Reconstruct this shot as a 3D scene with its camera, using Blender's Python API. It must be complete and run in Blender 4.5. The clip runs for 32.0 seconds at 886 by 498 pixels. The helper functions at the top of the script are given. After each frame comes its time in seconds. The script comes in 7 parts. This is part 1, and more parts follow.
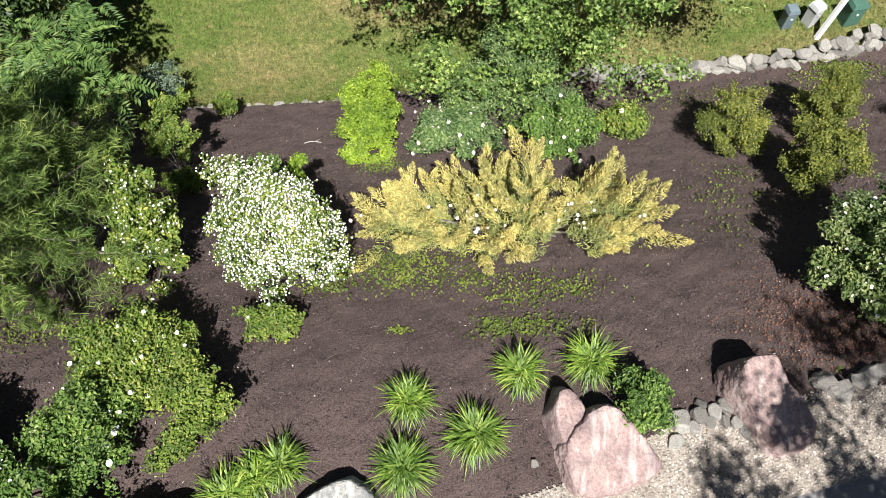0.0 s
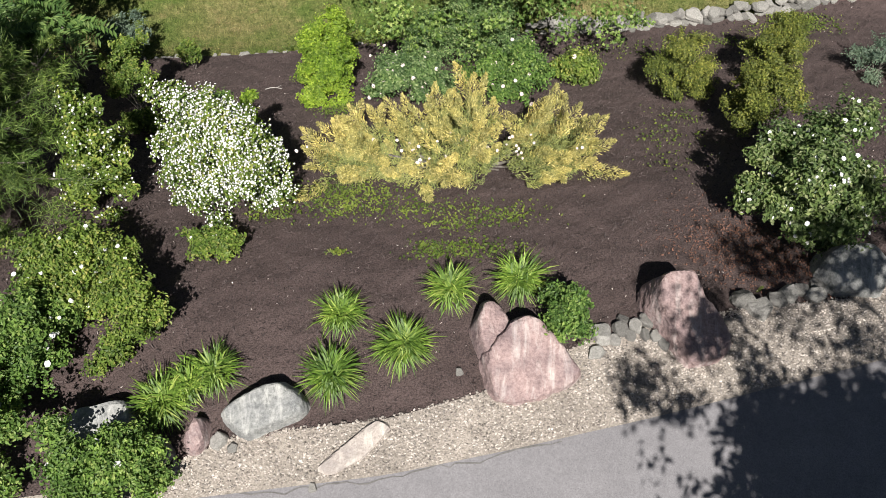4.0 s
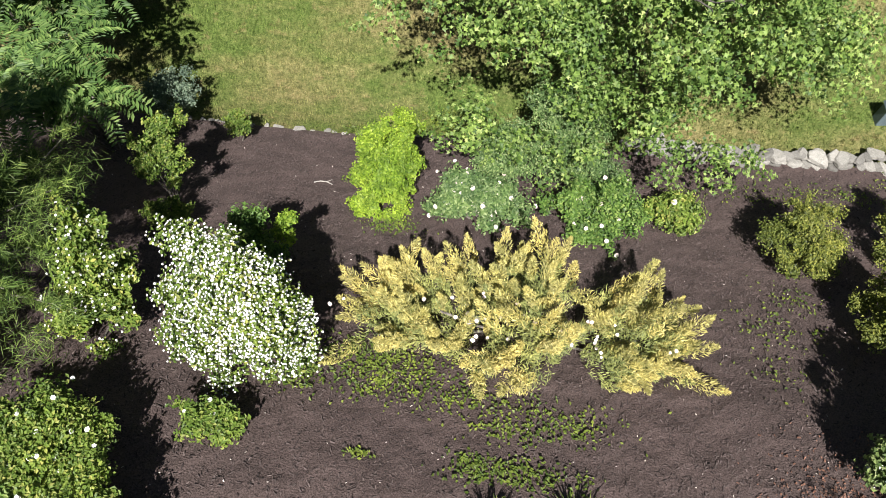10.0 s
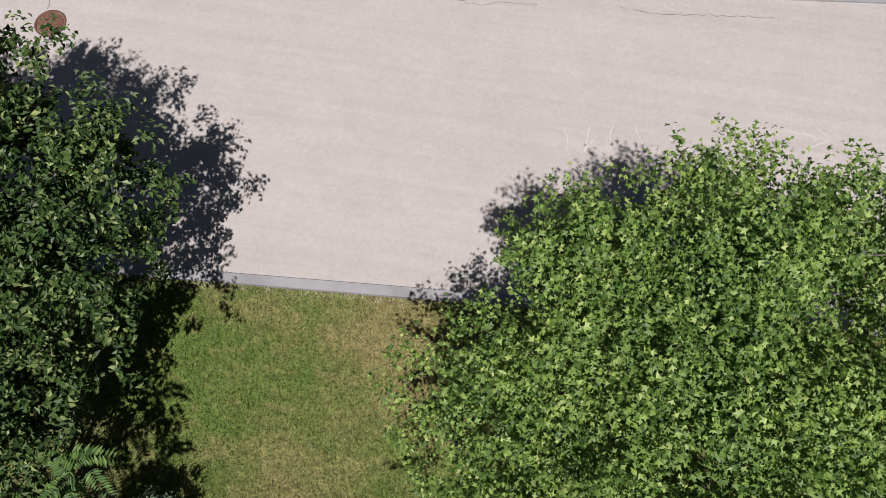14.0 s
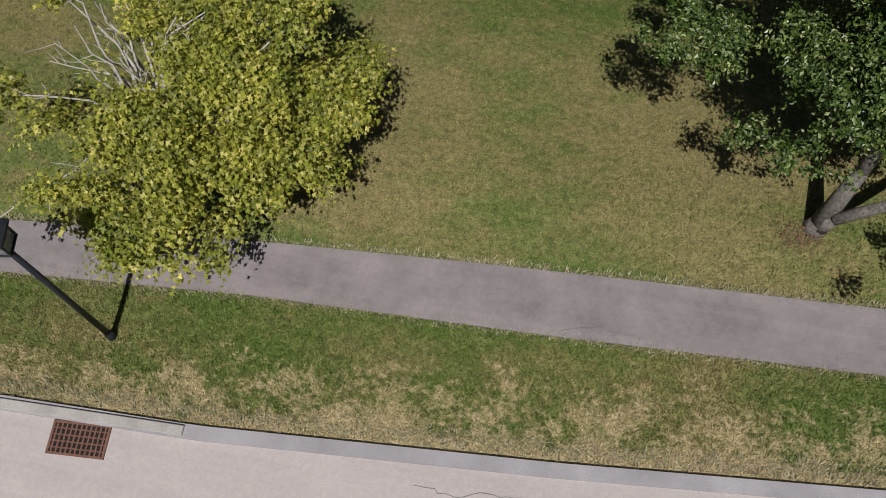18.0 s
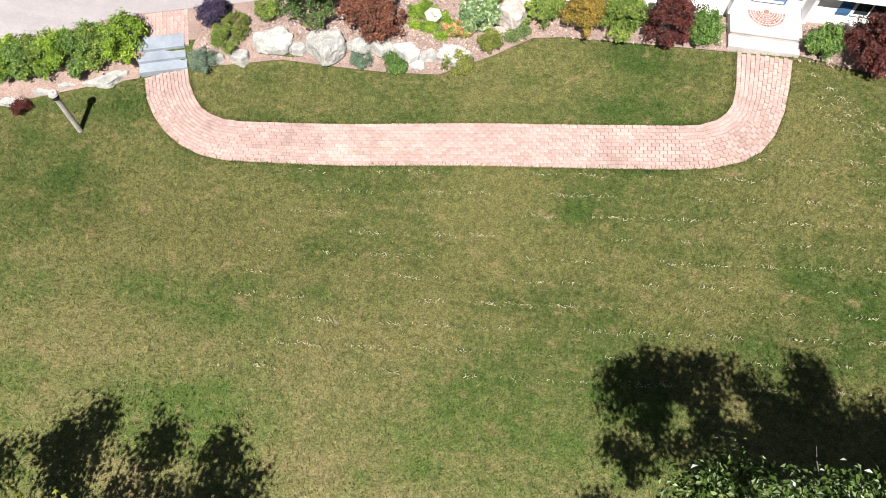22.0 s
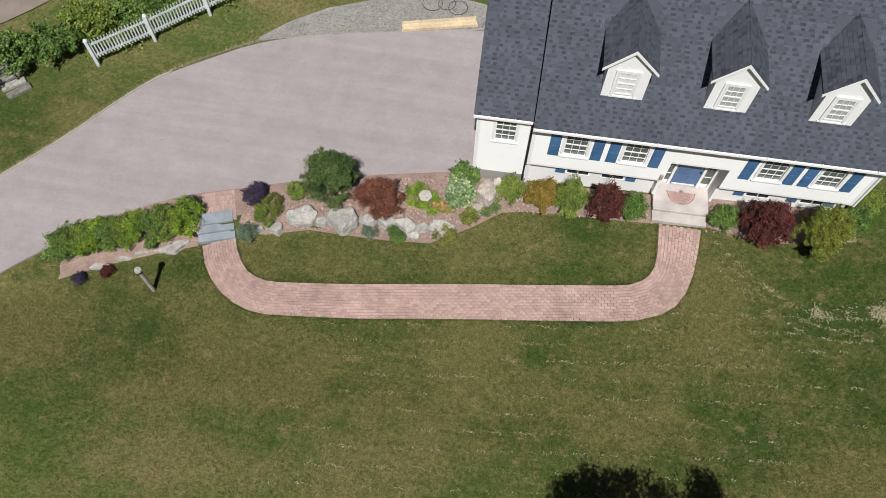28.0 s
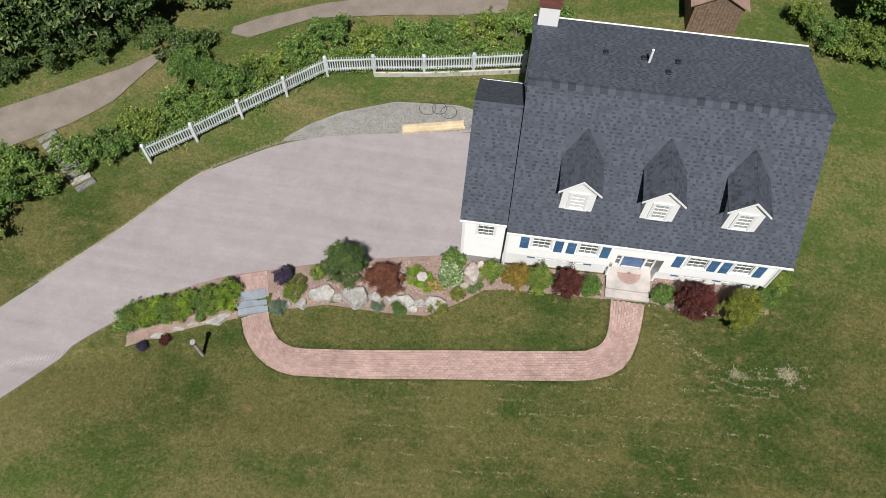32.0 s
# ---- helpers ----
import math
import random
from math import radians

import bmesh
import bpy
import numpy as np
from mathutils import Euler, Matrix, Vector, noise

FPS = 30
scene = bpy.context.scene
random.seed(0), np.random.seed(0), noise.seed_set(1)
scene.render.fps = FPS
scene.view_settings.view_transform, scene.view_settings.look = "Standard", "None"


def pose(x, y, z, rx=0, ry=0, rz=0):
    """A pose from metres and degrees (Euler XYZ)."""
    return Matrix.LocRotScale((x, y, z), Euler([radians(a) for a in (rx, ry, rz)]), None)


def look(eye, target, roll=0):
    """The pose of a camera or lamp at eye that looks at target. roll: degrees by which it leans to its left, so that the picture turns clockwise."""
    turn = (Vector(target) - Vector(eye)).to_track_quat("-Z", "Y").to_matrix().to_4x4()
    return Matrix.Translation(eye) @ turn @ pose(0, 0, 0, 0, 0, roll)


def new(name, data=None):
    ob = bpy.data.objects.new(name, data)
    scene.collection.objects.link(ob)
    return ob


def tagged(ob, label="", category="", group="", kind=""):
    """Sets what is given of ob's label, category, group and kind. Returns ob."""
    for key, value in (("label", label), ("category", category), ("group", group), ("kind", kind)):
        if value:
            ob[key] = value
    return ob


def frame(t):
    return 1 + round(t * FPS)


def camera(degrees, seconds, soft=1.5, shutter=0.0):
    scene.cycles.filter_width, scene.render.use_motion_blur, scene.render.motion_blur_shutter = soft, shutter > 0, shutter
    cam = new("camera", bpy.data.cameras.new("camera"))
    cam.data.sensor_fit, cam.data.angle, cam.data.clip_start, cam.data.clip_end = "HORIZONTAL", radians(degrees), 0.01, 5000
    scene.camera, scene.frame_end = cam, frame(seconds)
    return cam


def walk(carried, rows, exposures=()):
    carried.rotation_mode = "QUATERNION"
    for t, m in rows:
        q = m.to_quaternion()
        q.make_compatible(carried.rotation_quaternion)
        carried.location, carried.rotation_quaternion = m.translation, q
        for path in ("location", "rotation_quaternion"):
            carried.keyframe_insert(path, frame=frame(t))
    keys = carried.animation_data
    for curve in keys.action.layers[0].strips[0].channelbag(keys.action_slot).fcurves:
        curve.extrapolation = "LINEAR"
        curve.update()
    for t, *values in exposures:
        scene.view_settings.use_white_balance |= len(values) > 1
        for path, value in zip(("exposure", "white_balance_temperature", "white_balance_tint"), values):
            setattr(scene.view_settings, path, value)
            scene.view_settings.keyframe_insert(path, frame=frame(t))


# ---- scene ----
EXPOSURES = [(0, .98), (1, .82), (2, .65), (3.5, .58), (6, .68), (7, .68), (8, .6), (9, .5), (9.5, .75), (10, 1.0), (11, 1.1), (12, 1.03), (13, .72), (13.5, .46), (14, .22), (14.5, -.03), (15, -.2), (17.5, -.22), (18, -.1), (18.5, .2), (19, .52), (20, .86), (21, 1.05), (22, .98), (23, .64), (24, .46), (25, .40), (25.5, .36), (27.5, .04), (28, .04), (30, .11), (32, .14)]
cam = camera(58.3, 32.0, soft=0.85)
PATH = [
    (0, (-0.001, -0.090, 16.568), (0.011, 0.938, 14.400), 1.0),
    (0.5, (0.230, -0.904, 16.469), (0.241, 0.118, 14.297), 0.8),
    (1, (0.407, -1.746, 16.363), (0.415, -0.749, 14.182), 0.6),
    (1.5, (0.572, -1.896, 16.385), (0.574, -0.914, 14.195), 0.1),
    (2, (0.750, -1.356, 16.412), (0.744, -0.359, 14.230), -0.3),
    (2.5, (0.805, -1.207, 16.454), (0.804, -0.217, 14.268), 0.1),
    (3, (0.890, -1.084, 16.481), (0.893, -0.092, 14.294), 0.5),
    (3.5, (0.912, -1.037, 16.512), (0.918, -0.042, 14.328), 0.9),
    (5.5, (0.896, -1.130, 16.810), (0.905, -0.136, 14.626), 1.2),
    (6, (0.872, -1.108, 16.950), (0.882, -0.113, 14.765), 1.3),
    (6.5, (0.856, -1.121, 16.759), (0.756, -0.131, 14.575), 1.2),
    (7, (0.859, -1.123, 16.183), (0.714, -0.134, 14.002), 1.0),
    (7.5, (0.847, -1.134, 15.570), (0.703, -0.149, 13.386), 1.1),
    (8, (0.850, -1.201, 15.355), (0.704, -0.216, 13.171), 1.0),
    (8.5, (0.859, -0.845, 15.426), (0.712, 0.125, 13.236), 0.8),
    (9, (0.787, 0.330, 15.478), (0.635, 1.309, 13.291), 0.7),
    (9.5, (0.636, 1.506, 15.463), (0.493, 2.506, 13.286), 1.6),
    (10, (0.541, 2.002, 15.539), (0.410, 3.004, 13.362), 2.4),
    (10.5, (0.400, 2.405, 15.524), (0.268, 3.397, 13.344), 2.3),
    (11, (0.130, 3.289, 15.600), (0.000, 4.289, 13.422), 2.7),
    (11.5, (-0.029, 3.995, 16.252), (-0.156, 5.000, 14.076), 3.0),
    (12, (-0.166, 4.547, 16.596), (-0.299, 5.538, 14.414), 2.9),
    (12.5, (-0.468, 5.591, 16.632), (-0.594, 6.588, 14.453), 3.6),
    (13, (-0.734, 7.043, 16.753), (-0.863, 8.044, 14.576), 3.8),
    (13.5, (-0.977, 8.387, 16.984), (-1.105, 9.383, 14.803), 3.8),
    (14, (-1.379, 9.888, 17.228), (-1.490, 10.885, 15.048), 4.9),
    (14.5, (-1.687, 11.378, 17.352), (-1.807, 12.366, 15.168), 4.7),
    (15, (-2.014, 12.746, 17.456), (-2.135, 13.728, 15.270), 4.8),
    (15.5, (-2.326, 14.332, 17.484), (-2.442, 15.308, 15.295), 5.2),
    (17.5, (-2.730, 19.966, 17.798), (-2.866, 20.914, 15.598), 3.6),
    (18, (-2.728, 21.475, 17.852), (-2.867, 22.423, 15.652), 3.5),
    (18.5, (-2.699, 22.864, 17.904), (-2.839, 23.806, 15.701), 3.5),
    (19, (-2.659, 24.416, 17.918), (-2.803, 25.361, 15.718), 3.5),
    (19.5, (-2.552, 25.919, 17.933), (-2.707, 26.860, 15.731), 2.8),
    (20, (-2.604, 27.180, 17.806), (-2.760, 28.135, 15.610), 2.8),
    (20.5, (-2.738, 28.642, 17.863), (-2.890, 29.600, 15.668), 3.1),
    (21, (-2.786, 29.942, 17.969), (-2.947, 30.898, 15.774), 2.6),
    (21.5, (-2.896, 31.412, 18.004), (-3.067, 32.370, 15.810), 2.0),
    (22, (-3.096, 32.780, 18.127), (-3.270, 33.740, 15.935), 1.8),
    (22.5, (-3.181, 33.450, 18.146), (-3.356, 34.426, 15.960), 1.7),
    (23, (-3.179, 33.660, 18.158), (-3.349, 34.638, 15.973), 1.9),
    (23.5, (-3.265, 33.704, 18.175), (-3.428, 34.680, 15.988), 2.4),
    (24, (-3.214, 33.751, 18.475), (-3.380, 34.720, 16.286), 2.0),
    (24.5, (-3.162, 33.775, 19.256), (-3.328, 34.751, 17.070), 1.9),
    (25, (-3.206, 33.809, 20.224), (-3.368, 34.786, 18.036), 2.1),
    (25.5, (-3.324, 33.911, 21.214), (-3.480, 34.889, 19.028), 2.5),
    (27.5, (-3.228, 33.584, 24.878), (-3.392, 34.603, 22.711), 2.2),
    (28, (-3.168, 33.444, 25.589), (-3.343, 34.480, 23.430), 1.8),
    (28.5, (-3.218, 33.523, 26.711), (-3.380, 34.546, 24.546), 2.2),
    (29, (-3.096, 33.484, 27.672), (-3.258, 34.507, 25.508), 2.3),
    (29.5, (-2.951, 33.569, 28.607), (-3.118, 34.591, 26.441), 2.2),
    (30, (-3.056, 33.517, 29.450), (-3.217, 34.541, 27.286), 2.3),
    (30.5, (-3.044, 33.485, 30.492), (-3.211, 34.510, 28.327), 2.0),
    (31, (-2.999, 33.384, 31.234), (-3.170, 34.417, 29.074), 1.8),
    (31.5, (-3.125, 33.200, 32.153), (-3.289, 34.244, 29.999), 2.1),
    (32, (-2.996, 33.145, 32.958), (-3.168, 34.196, 30.808), 1.8),
]
walk(cam, [(t, look(eye, target, roll)) for t, eye, target, roll in PATH], EXPOSURES)
# ---------------------------------------------------------------- light
SUN_UP, SUN_AZ = radians(60), radians(5)      # shade falls towards +y, a little to -x
world = bpy.data.worlds.new("sky")
scene.world = world
world.use_nodes = True
wn = world.node_tree
sky = wn.nodes.new("ShaderNodeTexSky")
sky.sky_type, sky.sun_disc = "NISHITA", False
sky.sun_elevation, sky.sun_rotation = SUN_UP, radians(180) + SUN_AZ
wn.links.new(sky.outputs[0], wn.nodes["Background"].inputs[0])
wn.nodes["Background"].inputs[1].default_value = 0.022
sun = new("sun", bpy.data.lights.new("sun", "SUN"))
sun.data.energy, sun.data.angle, sun.data.color = 5.0, radians(0.53), (1.0, 0.98, 0.94)
sun_way = Vector((math.sin(SUN_AZ) * math.cos(SUN_UP), -math.cos(SUN_AZ) * math.cos(SUN_UP), math.sin(SUN_UP)))
sun.matrix_world = look(sun_way * 60, (0, 0, 0))


# ---------------------------------------------------------------- the lie of the land
PROFILE_Y = [-30, -3, 1.2, 2.6, 3.6, 5.2, 7.5, 9.0, 10.2, 10.8, 11.6, 15.5, 19, 23.3, 26, 28, 30, 33.5, 35.8, 38, 40.6, 44, 48, 60]
PROFILE_Z = [6.9, 6.9, 6.88, 6.72, 6.2, 5.1, 3.55, 2.65, 2.0, 1.68, 1.55, 1.6, 1.92, 2.16, 2.12, 2.15, 2.15, 1.45, .9, .5, .27, .13, .1, .1]
CROSS_Y = [-30, 3, 5, 10, 30, 40, 46, 60]
CROSS_K = [0, 0, .05, .07, .07, .058, .05, .05]
fine_y = np.arange(-60, 140, 0.1)
fine_z = np.convolve(np.interp(np.concatenate((fine_y[:4] - .4, fine_y, fine_y[-4:] + .4)), PROFILE_Y, PROFILE_Z), np.ones(9) / 9, "valid")


def smooth(a, b, x):
    s = np.clip((np.asarray(x, float) - a) / (b - a), 0, 1)
    return s * s * (3 - 2 * s)


def rock_line(x):
    """Where the rock edge of the raised bed beside the drive runs."""
    return np.interp(x, [-24, -18, -14, -10.5, -6, -4.3], [40, 42.6, 44.7, 45.9, 46.2, 46.9])


def land(x, y):
    """Height of the ground."""
    x, y = np.asarray(x, float), np.asarray(y, float)
    xc = np.clip(x, -25, 25)
    z = np.interp(y, fine_y, fine_z) + np.interp(y, CROSS_Y, CROSS_K) * (xc + 5)
    near = smooth(-3.5, -9, x) * smooth(38, 42, y) * (1 - smooth(57, 61, y))
    z = z + near * (-0.2 + 0.32 * smooth(-0.12, 0.25, y - rock_line(x)))
    z = z - 0.06 * np.clip(y - 56, 0, 12) * smooth(0, -8, x) - 0.05 * np.clip(-18 - x, 0, 12) * smooth(46, 52, y)
    return z


def at(x, y, up=0.0):
    return Vector((x, y, float(land(x, y)) + up))


# ---------------------------------------------------------------- materials
def material(name):
    m = bpy.data.materials.new(name)
    m.use_nodes = True
    t = m.node_tree
    b = t.nodes["Principled BSDF"]

    def node(kind, **kw):
        n = t.nodes.new("ShaderNode" + kind)
        for k, v in kw.items():
            if k in n.inputs:
                n.inputs[k].default_value = v
        return n
    return m, t, b, node


def ramp(t, node, src, stops):
    r = node("ValToRGB")
    e = r.color_ramp.elements
    while len(e) < len(stops):
        e.new(0.5)
    for el, (p, c) in zip(e, stops):
        el.position, el.color = p, (*c, 1)
    t.links.new(src, r.inputs[0])
    return r.outputs[0]


def mixed(t, node, fac, a, b, mode="MIX"):
    n = t.nodes.new("ShaderNodeMix")
    n.data_type, n.blend_type = "RGBA", mode
    for sock, v in ((n.inputs[0], fac), (n.inputs[6], a), (n.inputs[7], b)):
        if isinstance(v, (int, float)):
            sock.default_value = v
        elif isinstance(v, tuple):
            sock.default_value = (*v, 1)
        else:
            t.links.new(v, sock)
    return n.outputs[2]


def surface(name, dark, light, fine=40.0, coarse=1.5, rough=0.9, bump=0.3, depth=0.01, third=None, spots=None, metal=0.0, spec=0.3, own=0.0, soft=1.0):
    """A worn surface: fine grain over broad stains, relief from the grain; own: how far single pieces differ."""
    m, t, b, node = material(name)
    co = node("TexCoord").outputs["Object"] if own else node("NewGeometry").outputs["Position"]
    f = node("TexNoise", Scale=fine, Detail=5.0, Roughness=0.65)
    c = node("TexNoise", Scale=coarse, Detail=4.0, Roughness=0.6)
    for n in (f, c):
        t.links.new(co, n.inputs["Vector"])
    col = ramp(t, node, f.outputs["Fac"], [(0.3, dark), (0.7, light)])
    if third:
        s = ramp(t, node, c.outputs["Fac"], [(0.45, (0, 0, 0)), (0.62, (1, 1, 1))])
        col = mixed(t, node, s, col, third)
    else:
        s = ramp(t, node, c.outputs["Fac"], [(0.3, (1 - .22 * soft,) * 3), (0.7, (1 + .12 * soft,) * 3)])
        col = mixed(t, node, 1.0, col, s, "MULTIPLY")
    if spots:
        v = node("TexVoronoi", Scale=spots[0])
        t.links.new(co, v.inputs["Vector"])
        s = ramp(t, node, v.outputs["Distance"], [(spots[1], (1, 1, 1)), (spots[1] + 0.05, (0, 0, 0))])
        col = mixed(t, node, s, col, spots[2])
    if own:
        info = node("ObjectInfo")
        isl = node("NewGeometry")
        add = node("Math")
        t.links.new(info.outputs["Random"], add.inputs[0])
        t.links.new(isl.outputs["Random Per Island"], add.inputs[1])
        fr = node("Math")
        fr.operation = "FRACT"
        t.links.new(add.outputs[0], fr.inputs[0])
        s = ramp(t, node, fr.outputs[0], [(0, (1 - own,) * 3), (1, (1 + own,) * 3)])
        col = mixed(t, node, 1.0, col, s, "MULTIPLY")
    t.links.new(col, b.inputs["Base Color"])
    b.inputs["Roughness"].default_value = rough
    b.inputs["Metallic"].default_value = metal
    b.inputs["Specular IOR Level"].default_value = spec
    if bump:
        bp = node("Bump", Strength=bump, Distance=depth)
        t.links.new(f.outputs["Fac"], bp.inputs["Height"])
        t.links.new(bp.outputs[0], b.inputs["Normal"])
    return m


def streaked(name, dark, light, vein, turn):
    """Split rock: grain, broad stains and long pale veins along its bedding."""
    m, t, b, node = material(name)
    pos = node("NewGeometry").outputs["Position"]
    mp = node("Mapping")
    mp.inputs["Scale"].default_value = (9.0, 1.6, 3.0)
    mp.inputs["Rotation"].default_value = (0, 0, radians(turn))
    t.links.new(pos, mp.inputs["Vector"])
    grain = node("TexNoise", Scale=26.0, Detail=6.0, Roughness=0.75)
    stain = node("TexNoise", Scale=3.2, Detail=5.0, Roughness=0.65)
    veins = node("TexNoise", Scale=1.0, Detail=6.0, Roughness=0.7, Distortion=0.6)
    for n, src in ((grain, pos), (stain, pos), (veins, mp.outputs[0])):
        t.links.new(src, n.inputs["Vector"])
    col = ramp(t, node, grain.outputs["Fac"], [(0.3, dark), (0.68, light)])
    col = mixed(t, node, ramp(t, node, veins.outputs["Fac"], [(0.5, (0,) * 3), (0.72, (.75,) * 3)]), col, vein)
    s = ramp(t, node, stain.outputs["Fac"], [(0.3, (.66, .66, .68)), (0.7, (1.25, 1.22, 1.18))])
    col = mixed(t, node, 1.0, col, s, "MULTIPLY")
    t.links.new(col, b.inputs["Base Color"])
    b.inputs["Roughness"].default_value = 0.92
    b.inputs["Specular IOR Level"].default_value = 0.2
    bp = node("Bump", Strength=0.9, Distance=0.02)
    t.links.new(grain.outputs["Fac"], bp.inputs["Height"])
    t.links.new(bp.outputs[0], b.inputs["Normal"])
    return m


def leafy(name, dark, light, glow=0.35, rough=0.5, tip=None):
    """Leaves: every leaf its own tone; light comes through them."""
    m, t, b, node = material(name)
    g = node("NewGeometry")
    col = ramp(t, node, g.outputs["Random Per Island"], [(0.0, dark), (0.75, light), (1.0, tip or light)])
    n = node("TexNoise", Scale=0.9, Detail=2.0)
    t.links.new(g.outputs["Position"], n.inputs["Vector"])
    s = ramp(t, node, n.outputs["Fac"], [(0.35, (0.75, 0.8, 0.75)), (0.65, (1.15, 1.1, 1.05))])
    col = mixed(t, node, 1.0, col, s, "MULTIPLY")
    n = node("TexNoise", Scale=4.5, Detail=2.0)
    t.links.new(g.outputs["Position"], n.inputs["Vector"])
    s = ramp(t, node, n.outputs["Fac"], [(0.36, (0.72, 0.76, 0.78)), (0.64, (1.22, 1.2, 1.12))])
    col = mixed(t, node, 1.0, col, s, "MULTIPLY")
    t.links.new(col, b.inputs["Base Color"])
    b.inputs["Roughness"].default_value = rough
    b.inputs["Specular IOR Level"].default_value = 0.35
    tr = node("BsdfTranslucent")
    t.links.new(col, tr.inputs["Color"])
    mx = node("MixShader", Fac=glow)
    t.links.new(b.outputs[0], mx.inputs[1])
    t.links.new(tr.outputs[0], mx.inputs[2])
    t.links.new(mx.outputs[0], t.nodes["Material Output"].inputs["Surface"])
    return m


def lawn_material(name, blades=False):
    """Turf: green and straw-dry in soft, uneven patches and mowing streaks; the lawn before the house is darker."""
    m, t, b, node = material(name)
    g = node("NewGeometry")
    pos = g.outputs["Position"]
    sep = node("SeparateXYZ")
    t.links.new(pos, sep.inputs[0])

    def stretched(sx, sy, turn, **kw):
        mp = node("Mapping")
        mp.inputs["Scale"].default_value = (sx, sy, 1)
        mp.inputs["Rotation"].default_value = (0, 0, radians(turn))
        t.links.new(pos, mp.inputs["Vector"])
        n = node("TexNoise", **kw)
        t.links.new(mp.outputs[0], n.inputs["Vector"])
        return n.outputs["Fac"]

    def plus(a, c, k=1.0):
        n = node("Math")
        n.operation = "MULTIPLY_ADD"
        t.links.new(c, n.inputs[0])
        n.inputs[1].default_value = k
        t.links.new(a, n.inputs[2])
        return n.outputs[0]

    big = stretched(.7, 1.0, -6, Scale=0.33, Detail=3.0, Roughness=0.55, Distortion=0.3)
    mid = stretched(.8, 1.1, -6, Scale=1.5, Detail=5.0, Roughness=0.7)
    streak = stretched(.16, 1.7, -8, Scale=1.0, Detail=4.0, Roughness=0.65)
    tuft = stretched(1, 1, 0, Scale=7.0, Detail=4.0, Roughness=0.7)
    tiny = stretched(1, 1, 0, Scale=26.0, Detail=5.0, Roughness=0.75)
    green = ramp(t, node, tiny, [(0.36, (0.048, 0.080, 0.016)), (0.64, (0.145, 0.188, 0.050))])
    dry = ramp(t, node, tiny, [(0.36, (0.108, 0.094, 0.036)), (0.64, (0.29, 0.248, 0.114))])
    deep = ramp(t, node, tiny, [(0.36, (0.020, 0.040, 0.008)), (0.64, (0.068, 0.102, 0.022))])
    olive = ramp(t, node, tiny, [(0.36, (0.053, 0.054, 0.016)), (0.64, (0.182, 0.170, 0.063))])
    belt = node("MapRange", **{"From Min": 0.0, "From Max": 60.0})
    t.links.new(sep.outputs[1], belt.inputs[0])
    zone = ramp(t, node, belt.outputs[0], [(.57, (0,) * 3), (.66, (1,) * 3), (.80, (1,) * 3), (.9, (.45,) * 3)])
    lush = ramp(t, node, belt.outputs[0], [(0.0, (.46,) * 3), (.26, (.47,) * 3), (.40, (.47,) * 3), (.44, (.40,) * 3), (.47, (.50,) * 3), (.54, (.53,) * 3), (.60, (.43,) * 3), (.66, (.52,) * 3), (.72, (.49,) * 3), (.80, (.51,) * 3), (.85, (.45,) * 3), (1.0, (.44,) * 3)])
    f = plus(lush, big, .82)
    east = node("MapRange", **{"From Min": 2.0, "From Max": 13.0, "To Max": -.08})
    t.links.new(sep.outputs[0], east.inputs[0])
    f = plus(f, east.outputs[0])
    f = plus(f, mid, .38)
    f = plus(f, streak, .17)
    f = plus(f, tuft, .26)
    dryness = node("MapRange", **{"From Min": 1.16, "From Max": 1.40})
    t.links.new(f, dryness.inputs[0])
    f = dryness.outputs[0]
    near = mixed(t, node, f, green, dry)
    far = mixed(t, node, f, deep, olive)
    col = mixed(t, node, zone, near, far)
    worn = ramp(t, node, tuft, [(0.3, (0.66,) * 3), (0.7, (1.26,) * 3)])
    col = mixed(t, node, 1.0, col, worn, "MULTIPLY")
    rust = stretched(.9, 1.2, -6, Scale=2.3, Detail=6.0, Roughness=0.72)
    bare = ramp(t, node, tiny, [(0.36, (0.17, 0.105, 0.05)), (0.64, (0.34, 0.25, 0.14))])
    col = mixed(t, node, ramp(t, node, rust, [(.56, (0,) * 3), (.68, (.5,) * 3)]), col, bare)
    # scorched strip behind the kerb
    slant = node("Math")
    slant.operation = "MULTIPLY_ADD"
    t.links.new(sep.outputs[0], slant.inputs[0])
    slant.inputs[1].default_value = -.107
    t.links.new(sep.outputs[1], slant.inputs[2])
    away = node("MapRange", **{"From Min": 24.2, "From Max": 26.6})
    t.links.new(slant.outputs[0], away.inputs[0])
    burnt = ramp(t, node, away.outputs[0], [(0.0, (0,) * 3), (.02, (.44,) * 3), (.2, (.2,) * 3), (.7, (.11,) * 3), (1.0, (0,) * 3)])
    reach = plus(plus(burnt, mid, .6), tuft, .4)
    straw = ramp(t, node, tiny, [(0.36, (0.28, 0.205, 0.11)), (0.64, (0.56, 0.46, 0.29))])
    mask = ramp(t, node, reach, [(.62, (0,) * 3), (.74, (.85,) * 3)])
    gate = ramp(t, node, burnt, [(.0, (0,) * 3), (.05, (1,) * 3)])
    col = mixed(t, node, mixed(t, node, 1.0, mask, gate, "MULTIPLY"), col, straw)
    if blades:
        s = ramp(t, node, g.outputs["Random Per Island"], [(0, (0.8, 0.88, 0.75)), (0.8, (1.4, 1.4, 1.35)), (1, (1.7, 1.65, 1.6))])
        col = mixed(t, node, 1.0, col, s, "MULTIPLY")
    t.links.new(col, b.inputs["Base Color"])
